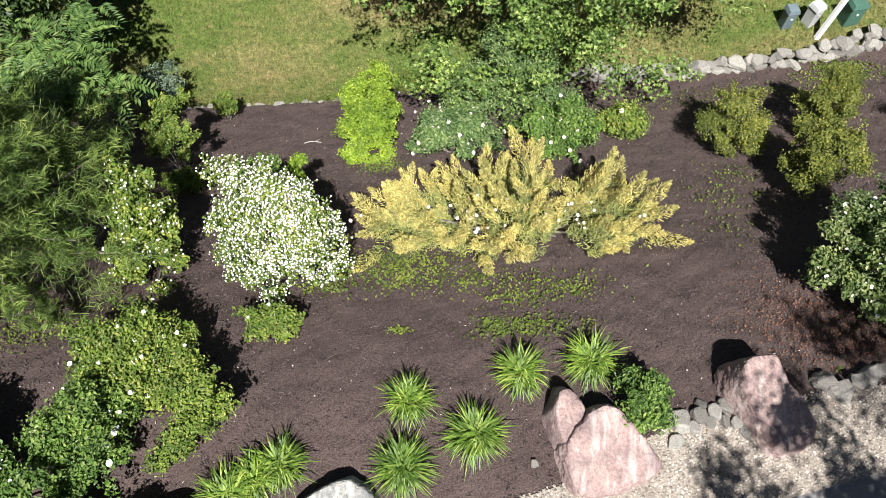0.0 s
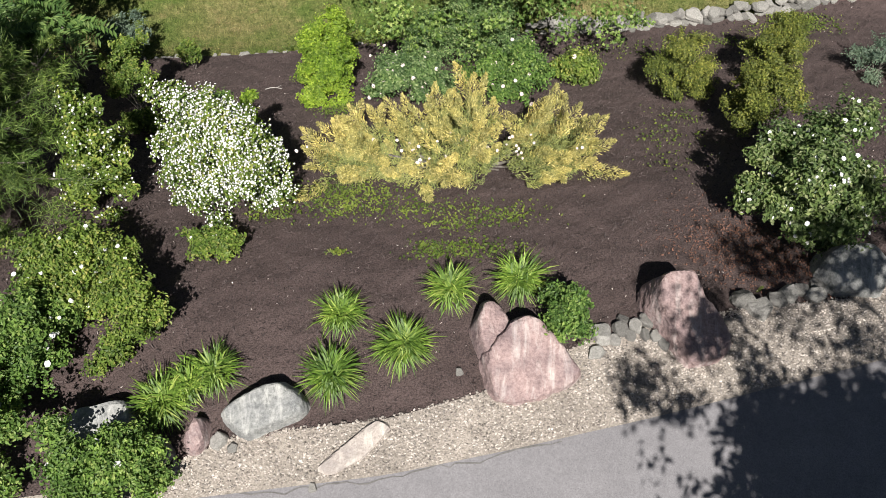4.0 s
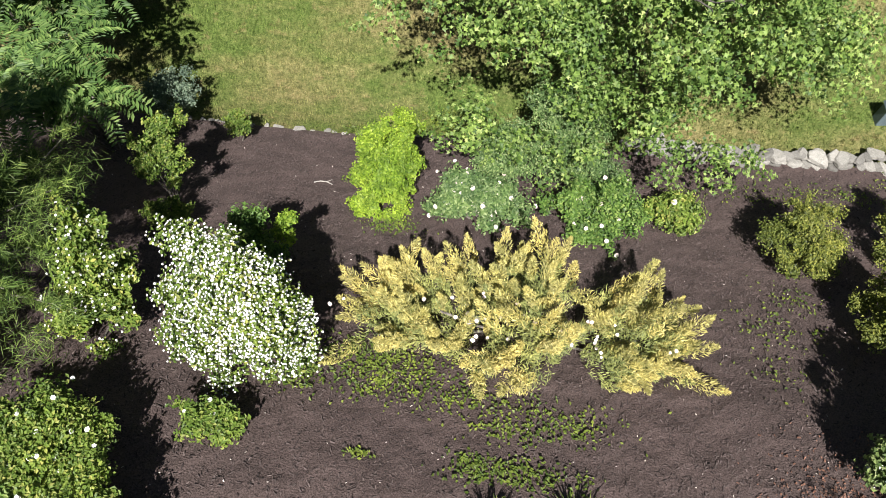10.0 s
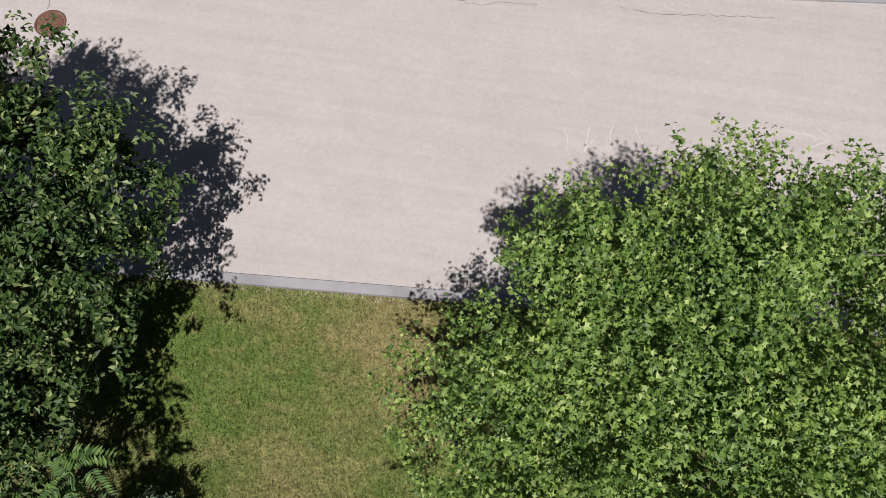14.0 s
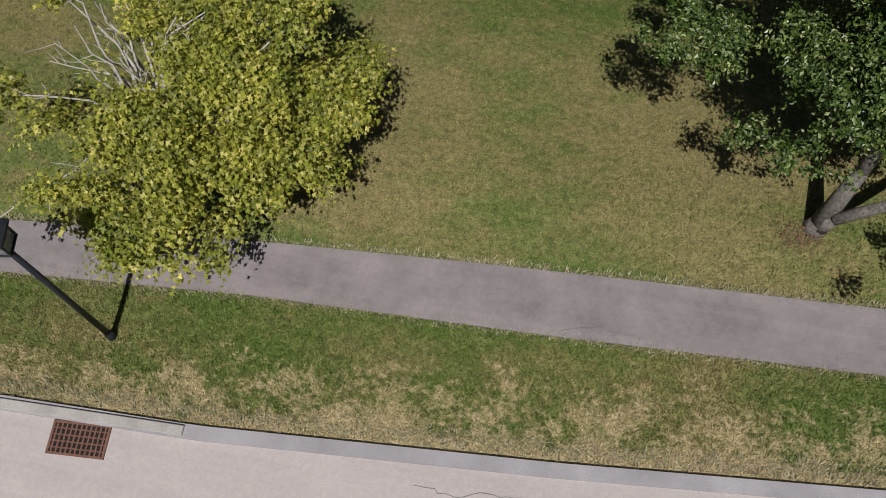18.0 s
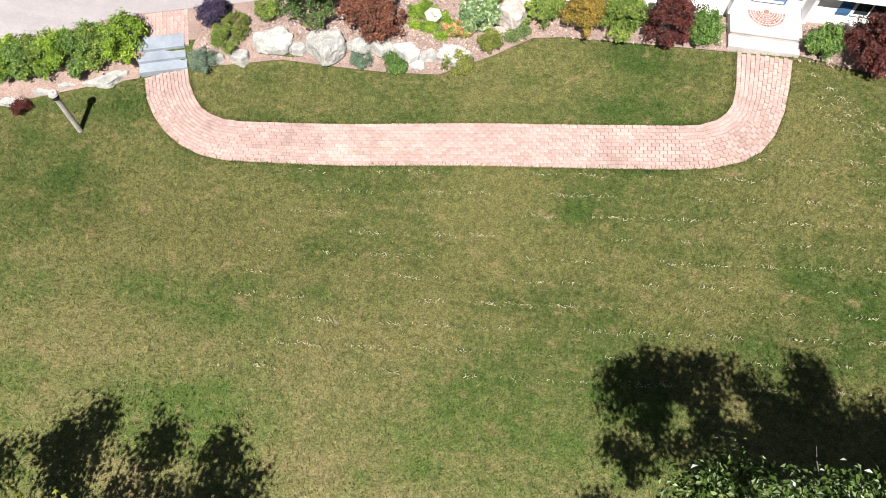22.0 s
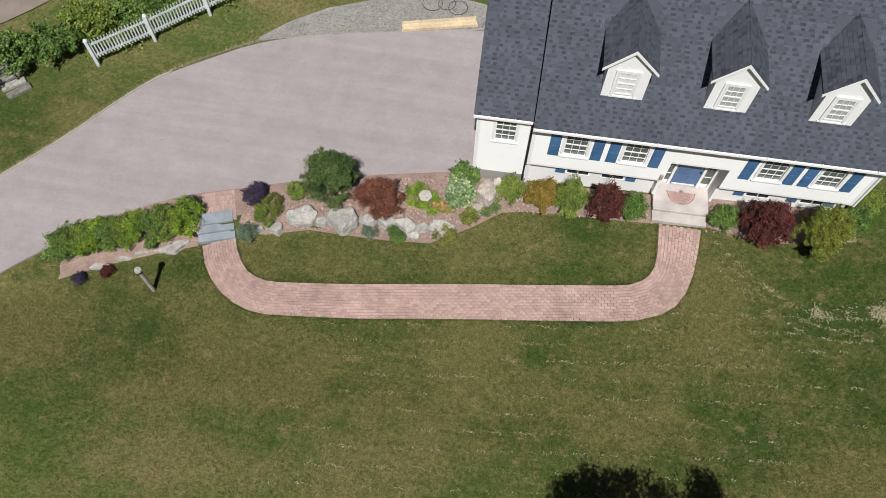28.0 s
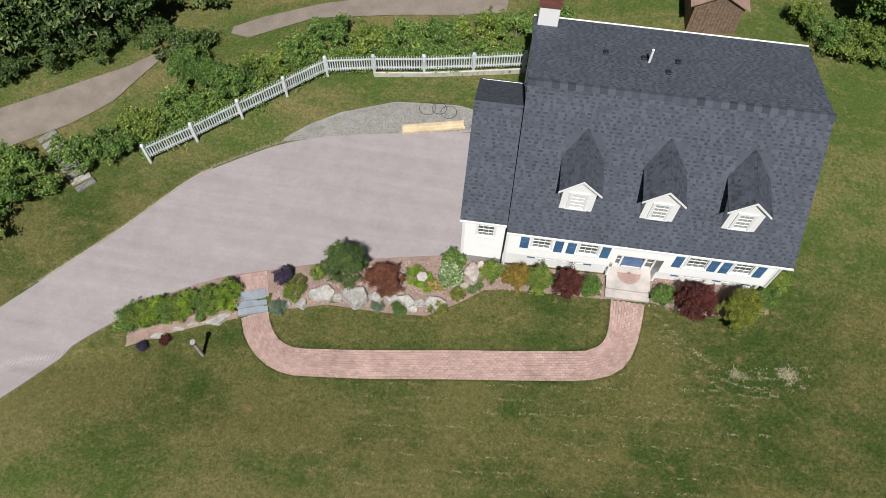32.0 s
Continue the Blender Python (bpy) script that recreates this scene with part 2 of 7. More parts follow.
    b.inputs["Roughness"].default_value = 0.9
    b.inputs["Specular IOR Level"].default_value = 0.12
    bp = node("Bump", Strength=0.8, Distance=0.03)
    t.links.new(tiny, bp.inputs["Height"])
    t.links.new(bp.outputs[0], b.inputs["Normal"])
    return m


def paving(name, dark, light, turn=4.0, streak=0.3, mottle=0.25, lanes=1.6):
    """Worn asphalt: speckled stone, soft mottling and long wheel streaks along its run."""
    m, t, b, node = material(name)
    pos = node("NewGeometry").outputs["Position"]
    mp = node("Mapping")
    mp.inputs["Scale"].default_value = (.07, lanes, 1)
    mp.inputs["Rotation"].default_value = (0, 0, radians(-turn))
    t.links.new(pos, mp.inputs["Vector"])
    fine = node("TexNoise", Scale=55.0, Detail=6.0, Roughness=0.8)
    mot = node("TexNoise", Scale=1.1, Detail=6.0, Roughness=0.7)
    run = node("TexNoise", Scale=1.0, Detail=5.0, Roughness=0.65)
    grit = node("TexVoronoi", Scale=46.0)
    fleck = node("TexNoise", Scale=11.0, Detail=5.0, Roughness=0.85)
    t.links.new(pos, fleck.inputs["Vector"])
    for n, src in ((fine, pos), (mot, pos), (run, mp.outputs[0]), (grit, pos)):
        t.links.new(src, n.inputs["Vector"])
    col = ramp(t, node, fine.outputs["Fac"], [(0.3, dark), (0.7, light)])
    for n, k in ((mot, mottle), (run, streak), (fleck, .11)):
        s = ramp(t, node, n.outputs["Fac"], [(0.32, (1 - k, 1 - k * 1.05, 1 - k)), (0.68, (1 + k * .6, 1 + k * .55, 1 + k * .55))])
        col = mixed(t, node, 1.0, col, s, "MULTIPLY")
    s = ramp(t, node, grit.outputs["Distance"], [(0.08, (.72,) * 3), (0.3, (1,) * 3)])
    col = mixed(t, node, 1.0, col, s, "MULTIPLY")
    t.links.new(col, b.inputs["Base Color"])
    b.inputs["Roughness"].default_value = 0.95
    b.inputs["Specular IOR Level"].default_value = 0.2
    bp = node("Bump", Strength=0.4, Distance=0.006)
    t.links.new(fine.outputs["Fac"], bp.inputs["Height"])
    t.links.new(bp.outputs[0], b.inputs["Normal"])
    return m


M_LAWN = lawn_material("lawn_turf")
M_BLADE = lawn_material("grass_blades", True)
M_MULCH = surface("dark_bark_mulch", (0.033, 0.022, 0.020), (0.148, 0.106, 0.098), fine=48, coarse=1.2, rough=0.95, bump=0.9, depth=0.03, spots=(30, 0.05, (0.20, 0.16, 0.145)))
M_ASPHALT = paving("pale_worn_asphalt", (0.255, 0.230, 0.230), (0.415, 0.38, 0.382), 35, .10, .10, 1.6)
M_DRIVE = paving("grey_drive_asphalt", (0.155, 0.148, 0.15), (0.29, 0.28, 0.285), 8, .08, .12, 1.2)
M_PATCH = paving("dark_old_asphalt", (0.08, 0.077, 0.078), (0.17, 0.165, 0.168), 8, .1, .2, 1.2)
M_ROAD = paving("sunbleached_road", (0.32, 0.286, 0.28), (0.48, 0.435, 0.427), 5, .06, .05, 4.0)
M_PATH = paving("footpath_asphalt", (0.165, 0.146, 0.150), (0.29, 0.262, 0.265), 4, .12, .22, 3.0)
M_KERB = surface("grey_berm_asphalt", (0.225, 0.212, 0.228), (0.36, 0.342, 0.36), fine=60, coarse=0.8, rough=0.95, bump=0.3)
M_GRAVEL = surface("pea_gravel_bed", (0.17, 0.145, 0.12), (0.46, 0.40, 0.345), fine=42, coarse=1.5, rough=0.9, bump=0.8, depth=0.02)
M_STONE = surface("grey_field_stone", (0.14, 0.132, 0.12), (0.36, 0.34, 0.31), fine=11, coarse=2.5, rough=0.9, bump=0.7, depth=0.02, own=0.4)
M_PINK = streaked("pink_granite", (0.21, 0.145, 0.14), (0.45, 0.335, 0.32), (.60, .53, .50), -25)
M_WHITE = surface("white_painted_siding", (0.86, 0.86, 0.86), (0.90, 0.90, 0.90), fine=30, coarse=1, soft=.12, rough=0.6, bump=0.1, depth=0.002)
M_TRIM = surface("white_trim_paint", (0.83, 0.83, 0.83), (0.88, 0.88, 0.88), fine=20, coarse=1, soft=.15, rough=0.5, bump=0.05, depth=0.002)
M_SHINGLE = surface("charcoal_asphalt_shingle", (0.052, 0.059, 0.077), (0.088, 0.099, 0.125), fine=60, coarse=0.9, rough=0.9, bump=0.4, depth=0.005, own=0.16, soft=.5)
# for dark shingles and for the painted shade lines between tabs
M_SHINGLE_DARK = surface("dark_shingle_and_shade_line", (0.036, 0.041, 0.053), (0.062, 0.069, 0.088), fine=60, coarse=0.9, rough=0.9, bump=0.4, depth=0.005, own=0.22, soft=.5)
M_BLUE = surface("blue_shutter_paint", (0.05, 0.13, 0.27), (0.075, 0.175, 0.34), fine=20, coarse=2, rough=0.5, bump=0.1, depth=0.002)
M_FOUND = surface("grey_concrete", (0.28, 0.26, 0.25), (0.42, 0.4, 0.38), fine=40, coarse=1.2, rough=0.9, bump=0.3)
M_BARK = surface("grey_bark", (0.10, 0.085, 0.07), (0.30, 0.27, 0.24), fine=14, coarse=3, rough=0.95, bump=0.8, depth=0.02)
M_MAPLE = leafy("maple_leaf", (0.05, 0.108, 0.022), (0.235, 0.34, 0.085), tip=(0.38, 0.46, 0.17), glow=.33)


# ---------------------------------------------------------------- builders
def link(name, me, mat, parent=None, label=""):
    ob = new(name, me)
    if mat is not None:
        for mm in (mat if isinstance(mat, (list, tuple)) else [mat]):
            me.materials.append(mm)
    if parent is not None:
        ob.parent = parent
    if label:
        ob["label"] = label
    return ob


def part(name, bm, mat, parent=None, label="", soft=False):
    """Link a bmesh as one mesh object under a thing or under a part."""
    me = bpy.data.meshes.new(name)
    bm.normal_update()
    bm.to_mesh(me)
    bm.free()
    if soft:
        me.polygons.foreach_set("use_smooth", [True] * len(me.polygons))
    return link(name, me, mat, parent, label)


def raw(name, verts, faces, mat, parent=None, label="", soft=False):
    """Link plain arrays as one mesh; faces: rows of equal length."""
    verts, faces = np.asarray(verts, np.float32), np.asarray(faces, np.int32)
    me = bpy.data.meshes.new(name)
    n = faces.shape[1]
    me.vertices.add(len(verts))
    me.vertices.foreach_set("co", verts.ravel())
    me.loops.add(faces.size)
    me.loops.foreach_set("vertex_index", faces.ravel())
    me.polygons.add(len(faces))
    me.polygons.foreach_set("loop_start", np.arange(0, faces.size, n, dtype=np.int32))
    me.polygons.foreach_set("use_smooth", np.full(len(faces), soft, bool))
    me.update(calc_edges=True)
    return link(name, me, mat, parent, label)


def empty(name, m, **tags):
    ob = new(name)
    ob.matrix_world = m
    ob.empty_display_size = 0.2
    return tagged(ob, **tags)


def add_box(bm, lo, hi, bevel=0.0, m=None):
    lo, hi = Vector(lo), Vector(hi)
    r = bmesh.ops.create_cube(bm, size=1.0)
    vs = r["verts"]
    for v in vs:
        v.co = Vector(((v.co[i] + 0.5) * (hi[i] - lo[i]) + lo[i] for i in range(3)))
        if m is not None:
            v.co = m @ v.co
    if bevel:
        es = list({e for v in vs for e in v.link_edges})
        bmesh.ops.bevel(bm, geom=es, offset=bevel, segments=1, affect="EDGES")


def box(name, lo, hi, mat, parent=None, label="", bevel=0.0):
    bm = bmesh.new()
    add_box(bm, lo, hi, bevel)
    return part(name, bm, mat, parent, label)


def tube(bm, a, b, ra, rb, sides=8, cap=True):
    a, b = Vector(a), Vector(b)
    q = (b - a).to_track_quat("Z", "Y")
    rings = []
    for c, r in ((a, ra), (b, rb)):
        rings.append([bm.verts.new(c + q @ Vector((r * math.cos(k * 2 * math.pi / sides), r * math.sin(k * 2 * math.pi / sides), 0))) for k in range(sides)])
    for k in range(sides):
        bm.faces.new((rings[0][k], rings[0][(k + 1) % sides], rings[1][(k + 1) % sides], rings[1][k]))
    if cap:
        bm.faces.new(rings[0][::-1])
        bm.faces.new(rings[1])


def prism(bm, outline, z0, z1, m=None):
    """An upright prism over a flat outline (u, v)."""
    lo = [bm.verts.new((x, y, z0)) for x, y in outline]
    hi = [bm.verts.new((x, y, z1)) for x, y in outline]
    n = len(outline)
    bm.faces.new(lo[::-1])
    bm.faces.new(hi)
    for k in range(n):
        bm.faces.new((lo[k], lo[(k + 1) % n], hi[(k + 1) % n], hi[k]))
    if m is not None:
        for v in lo + hi:
            v.co = m @ v.co


def ruffle(x, y):
    """Small heaps and hollows of raked mulch."""
    x, y = np.asarray(x, float), np.asarray(y, float)
    a = np.sin(5.1 * x + 1.7 * np.sin(3.3 * y) + .8) * np.sin(7.9 * y + 1.3 * np.sin(4.1 * x))
    b = np.sin(11.3 * x + 2.1 * np.sin(6.7 * y + 1)) * np.sin(13.7 * y + 1.9 * np.sin(9.1 * x))
    return .020 * a + .013 * b


def strip(name, x0, x1, low, high, nx, ny, up, mat, thick=0.0, heaps=False):
    """A sheet that lies on the land between two edges given as functions of x; thick: how deep its rim goes."""
    xs = np.linspace(x0, x1, nx + 1)
    a, b = np.array([low(x) for x in xs]), np.array([high(x) for x in xs])
    s = np.linspace(0, 1, ny + 1)
    X = np.repeat(xs[:, None], ny + 1, 1)
    Y = a[:, None] * (1 - s) + b[:, None] * s
    Z = land(X, Y) + up + (ruffle(X, Y) if heaps else 0)
    v = np.stack((X, Y, Z), -1).reshape(-1, 3)
    i = np.arange(nx)[:, None] * (ny + 1) + np.arange(ny)[None]
    f = np.stack((i, i + ny + 1, i + ny + 2, i + 1), -1).reshape(-1, 4)
    if thick:
        ring = [k * (ny + 1) for k in range(nx + 1)] + [nx * (ny + 1) + k for k in range(1, ny + 1)] + [k * (ny + 1) + ny for k in range(nx - 1, -1, -1)] + [k for k in range(ny - 1, 0, -1)]
        ring = np.array(ring)
        low_v = v[ring] - [0, 0, thick]
        base = len(v)
        k = np.arange(len(ring))
        k2 = (k + 1) % len(ring)
        f = np.concatenate((f, np.stack((ring[k2], ring[k], base + k, base + k2), -1)))
        v = np.concatenate((v, low_v))
    return raw(name, v, f, mat, soft=False)


def line(*pts, round_=0.0):
    """y over x through points; round_: how far its corners are eased, in metres."""
    px, py = [p[0] for p in pts], [p[1] for p in pts]
    if not round_:
        return lambda x: float(np.interp(x, px, py))
    xs = np.arange(px[0] - 2 * round_, px[-1] + 2 * round_, 0.05)
    k = max(3, int(round_ / 0.05))
    w = np.hanning(k + 2)[1:-1]
    ys = np.interp(xs, px, py)
    ys = np.convolve(np.pad(ys, k, mode="edge"), w / w.sum(), "same")[k:-k]
    return lambda x: float(np.interp(x, xs, ys))


def leaves(rng, centres, normals, size, spread=0.35, long=1.0, fold=0.25, ways=None, wide=0.36):
    """Folded pointed leaves, two triangles each, as arrays."""
    n = len(centres)
    nrm = normals + rng.normal(0, spread, (n, 3))
    nrm /= np.linalg.norm(nrm, axis=1, keepdims=True) + 1e-9
    d = rng.normal(0, 1, (n, 3)) if ways is None else ways + rng.normal(0, 0.25, (n, 3))
    d -= nrm * np.sum(d * nrm, 1, keepdims=True)
    d /= np.linalg.norm(d, axis=1, keepdims=True) + 1e-9
    w = np.cross(nrm, d)
    s = size * rng.uniform(0.65, 1.3, (n, 1))
    base, tip = centres - d * s * 0.5 * long, centres + d * s * 0.5 * long
    left, right = centres + w * s * wide + nrm * s * fold, centres - w * s * wide + nrm * s * fold
    v = np.stack((base, right, tip, left), 1).reshape(-1, 3)
    i = np.arange(n)[:, None] * 4
    f = np.concatenate((i + [0, 1, 2], i + [0, 2, 3]), 1).reshape(-1, 3)
    return v, f


def lobed_leaves(rng, centres, normals, size, spread=0.35):
    """Flat maple leaves of three main points, one six-sided face each, as arrays."""
    n = len(centres)
    nrm = normals + rng.normal(0, spread, (n, 3))
    nrm /= np.linalg.norm(nrm, axis=1, keepdims=True) + 1e-9
    d = rng.normal(0, 1, (n, 3)) - np.array([0, 0, .5])
    d -= nrm * np.sum(d * nrm, 1, keepdims=True)
    d /= np.linalg.norm(d, axis=1, keepdims=True) + 1e-9
    w = np.cross(nrm, d)
    s = size * rng.uniform(0.6, 1.3, (n, 1))
    rim = []
    for a, r in ((0, .64), (32, .25), (66, .58), (180, .30), (294, .58), (328, .25)):
        x, y = r * math.cos(radians(a)), r * math.sin(radians(a))
        rim.append(centres + (d * x + w * y) * s - nrm * s * (.22 * abs(y) + .12 * max(x, 0)))
    v = np.stack(rim, 1).reshape(-1, 3)
    return v, np.arange(n)[:, None] * 6 + np.arange(6)


def clumped(rng, lobes, clumps, per, clump_r, shell=0.55, flat=0.75, puffs=0):
    """Leaf places and outward ways: clumps on and inside ellipsoid lobes (x, y, z, rx, ry, rz)."""
    lobes = np.array(lobes, float)
    if puffs:
        big = lobes
        w0 = big[:, 3] * big[:, 4] + big[:, 3] * big[:, 5]
        own = rng.choice(len(big), puffs, p=w0 / w0.sum())
        q = rng.normal(0, 1, (puffs, 3))
        q /= np.linalg.norm(q, axis=1, keepdims=True)
        q[:, 2] = np.where(q[:, 2] < -0.5, -q[:, 2], q[:, 2])
        size = big[own, 3:].min(1, keepdims=True) * rng.uniform(0.16, 0.40, (puffs, 1))
        lobes = np.concatenate((big[own, :3] + q * big[own, 3:] * rng.uniform(0.66, 1.04, (puffs, 1)), size * [1.15, 1.15, 0.85]), 1)
    wgt = lobes[:, 3] * lobes[:, 4] + lobes[:, 3] * lobes[:, 5]
    pick = rng.choice(len(lobes), clumps, p=wgt / wgt.sum())
    d = rng.normal(0, 1, (clumps, 3))
    d /= np.linalg.norm(d, axis=1, keepdims=True)
    d[:, 2] = np.where(d[:, 2] < -0.35, -d[:, 2], d[:, 2])
    r = shell + (1.05 - shell) * rng.random((clumps, 1)) ** 0.6
    c = lobes[pick, :3] + d * lobes[pick, 3:] * r
    k = np.repeat(np.arange(clumps), per)
    shoot = np.where(rng.random(clumps) < .35, rng.uniform(.8, 2.6, clumps), 0)
    way = d * [1, 1, .6] + rng.normal(0, .35, (clumps, 3)) + [0, 0, .35]
    off = np.clip(rng.normal(0, 1, (len(k), 3)), -1.5, 1.5) * clump_r * np.array([1, 1, flat]) * rng.uniform(0.6, 1.25, clumps)[k][:, None]
    off = off * np.where(shoot[k] > 0, .7, 1)[:, None] + (way * shoot[:, None])[k] * clump_r * rng.random((len(k), 1))
    p = c[k] + off
    n = d[k] * 0.6 + off / (clump_r * 2) * 0.5 + np.array([0, -0.25, 0.75])
    n /= np.linalg.norm(n, axis=1, keepdims=True)
    return p, n, c


def limb_mesh(rng, base, trunk_top, ends, r0, r1, twig=0.02):
    bm = bmesh.new()
    base, trunk_top = Vector(base), Vector(trunk_top)
    mid = (base + trunk_top) / 2 + Vector((rng.normal(0, .06), rng.normal(0, .06), 0))
    tube(bm, base - Vector((0, 0, .25)), base + (mid - base) * 0.12, r0 * 1.45, r0 * 1.08, 10)
    tube(bm, base + (mid - base) * 0.12, mid, r0 * 1.08, (r0 + r1) / 2, 10)
    tube(bm, mid, trunk_top, (r0 + r1) / 2, r1, 10)
    for e in ends:
        e = Vector(e)
        s = trunk_top.lerp(base, rng.uniform(0, 0.4))
        span = (e - s).length
        ra = r1 * rng.uniform(0.4, 0.65)
        pts = [s]
        for f in (.25, .5, .75):
            pts.append(s.lerp(e, f) + Vector(rng.normal(0, .06 * span, 3)) + Vector((0, 0, .10 * span * math.sin(f * 3.1))))
        pts.append(e)
        for k in range(4):
            a, b = ra * (1 - .23 * k), ra * (1 - .23 * (k + 1))
            tube(bm, pts[k], pts[k + 1], max(a, twig), max(b, twig * .7), 6 if k < 2 else 4, False)
        for _ in range(5):
            k = int(rng.integers(1, 4))
            q = pts[k].lerp(pts[k + 1], rng.random())
            way = (pts[k + 1] - pts[k]).normalized() + Vector(rng.normal(0, .6, 3))
            m = q + way * min(span, 2.2) * rng.uniform(.05, .11)
            tube(bm, q, m, ra * .26, twig * .6, 4, False)
            tube(bm, m, m + (way + Vector(rng.normal(0, .5, 3))) * min(span, 2.2) * rng.uniform(.03, .07), twig * .6, twig * .35, 3, False)
    return bm


def tree(name, base, lobes, clumps, per, leaf, mat, r0, label, top=None, seed=1, clump_r=0.3, shell=0.5, bark=None, limbs=14, long=1.25, spread=0.4, flat=0.75, puffs=90, lobed=False):
    rng = np.random.default_rng(seed)
    root = empty(name, Matrix.Translation(base), label=label, category="tree")
    p, n, c = clumped(rng, lobes, clumps, per, clump_r, shell, flat, puffs)
    v, f = lobed_leaves(rng, p, n, leaf, spread) if lobed else leaves(rng, p, n, leaf, spread, long)
    raw("crown", v, f, mat, root)
    lob = np.array(lobes)
    top = top or (float(lob[0, 0]), float(lob[0, 1]), float(lob[0, 2]))
    ends = c[rng.choice(len(c), min(limbs, len(c)), replace=False)]
    part("trunk", limb_mesh(rng, (0, 0, 0), top, ends, r0, r0 * 0.5), bark or M_BARK, root, soft=True)
    return root


def shrub(name, base, lobes, clumps, per, leaf, mat, label, seed=1, clump_r=0.09, shell=0.5, stems=8, bloom=None, category="shrub", long=1.2, spread=0.45, flat=0.8, group="", puffs=30):
    """bloom: (count, size, material): flowers of five petals over the crown."""
    rng = np.random.default_rng(seed)
    root = empty(name, Matrix.Translation(base), label=label, category=category, group=group)
    per, leaf = int(per * 1.35), leaf * 0.86
    p, n, c = clumped(rng, lobes, clumps, per, clump_r * 0.9, shell, flat, puffs)
    v, f = leaves(rng, p, n, leaf, spread, long)
    raw("foliage", v, f, mat, root)
    if stems:
        bm = bmesh.new()
        for e in c[rng.choice(len(c), min(stems, len(c)), replace=False)]:
            s = Vector((rng.normal(0, .05), rng.normal(0, .05), -0.05))
            e = Vector(e)
            k = s.lerp(e, 0.5) + Vector((0, 0, 0.1 * e.z))
            tube(bm, s, k, 0.016, 0.011, 5)
            tube(bm, k, e, 0.011, 0.004, 4)
        part("stems", bm, M_BARK, root)
    if bloom:
        count, size, fm = bloom
        pick = rng.choice(len(p), min(count, len(p)), replace=False)
        out = n[pick] + np.array([0, -0.3, 0.5])
        out /= np.linalg.norm(out, axis=1, keepdims=True)
        blossoms("blossoms", rng, p[pick] + out * leaf * 0.9, out, size, fm, root)
    return root


def blossoms(name, rng, pts, ways, size, mat, parent, label=""):
    vs, fs = [], []
    for p, w in zip(pts, ways):
        w = Vector(w)
        a = w.orthogonal().normalized()
        b = w.cross(a)
        s = size * rng.uniform(0.7, 1.25)
        turn = rng.uniform(0, 6.28)
        i = len(vs)
        vs.append(Vector(p))
        for k in range(6):
            r = s * 0.5 * rng.uniform(.8, 1.15)
            q = turn + k * math.pi / 3
            vs.append(Vector(p) + a * r * math.cos(q) + b * r * math.sin(q) + w * s * 0.13)
        fs += [(i, i + 1 + k, i + 1 + (k + 1) % 6) for k in range(6)]
    return raw(name, [tuple(v) for v in vs], fs, mat, parent, label)


def stone(bm, c, r, seed, m=None, sub=2, rough=0.22):
    """One weathered stone: a lumpy, faceted block of half sizes r."""
    geo = bmesh.ops.create_icosphere(bm, subdivisions=sub, radius=1.0)
    o = Vector((seed * 7.31, seed * 3.17, seed * 1.93))
    for v in geo["verts"]:
        d = v.co.normalized()
        big = max(abs(d.x), abs(d.y), abs(d.z))
        k = (1 / big) ** 0.45 * (0.86 + rough * noise.noise(d * 1.3 + o) + 0.45 * rough * noise.noise(d * 3.1 + o) + 0.2 * rough * noise.noise(d * 7 + o))
        p = Vector((d.x * r[0] * k, d.y * r[1] * k, d.z * r[2] * k))
        v.co = (m @ p if m is not None else p) + Vector(c)


def sprays(rng, bases, ways, lengths, per, width, size, long, wide=0.3, open_=0.6, droop=0.0):
    """Feathery shoots: needles or scale leaves set along tapering axes. Arrays of vertices and triangles."""
    n = len(bases)
    k = np.repeat(np.arange(n), per)
    s = rng.random(len(k)) ** 0.8
    ax = ways / np.linalg.norm(ways, axis=1, keepdims=True)
    rad = rng.normal(0, 1, (len(k), 3))
    rad -= ax[k] * np.sum(rad * ax[k], 1, keepdims=True)
    rad /= np.linalg.norm(rad, axis=1, keepdims=True) + 1e-9
    L = lengths[k][:, None]
    taper = np.sin(np.pi * np.clip(s * 0.85 + 0.12, 0, 1))[:, None]
    c = bases[k] + ax[k] * s[:, None] * L + rad * width * L * taper * rng.random((len(k), 1)) ** 0.5
    c[:, 2] -= droop * (s ** 2) * lengths[k]
    d = ax[k] + rad * open_
    nrm = np.cross(d, rng.normal(0, 1, (len(k), 3))) * 0.5 + rad * 0.4 + np.array([0, -.2, .7])
    return leaves(rng, c, nrm / np.linalg.norm(nrm, axis=1, keepdims=True), size, 0.3, long, 0.08, d, wide)
# ---------------------------------------------------------------- ground and paving
gx = np.concatenate((np.arange(-300, -40, 20), np.arange(-40, 30, 0.5), np.arange(30, 301, 20)))
gy = np.concatenate((np.arange(-300, -10, 15), np.arange(-10, 70, 0.4), np.arange(70, 301, 15)))
GX, GY = np.meshgrid(gx, gy, indexing="ij")
GZ = land(GX, GY) - 0.05
gi = np.arange(len(gx) - 1)[:, None] * len(gy) + np.arange(len(gy) - 1)[None]
tagged(raw("ground", np.stack((GX, GY, GZ), -1).reshape(-1, 3), np.stack((gi, gi + len(gy), gi + len(gy) + 1, gi + 1), -1).reshape(-1, 4), M_LAWN, soft=True),
       label="worn lawn of green and straw-dry grass", category="lawn", kind="structure")

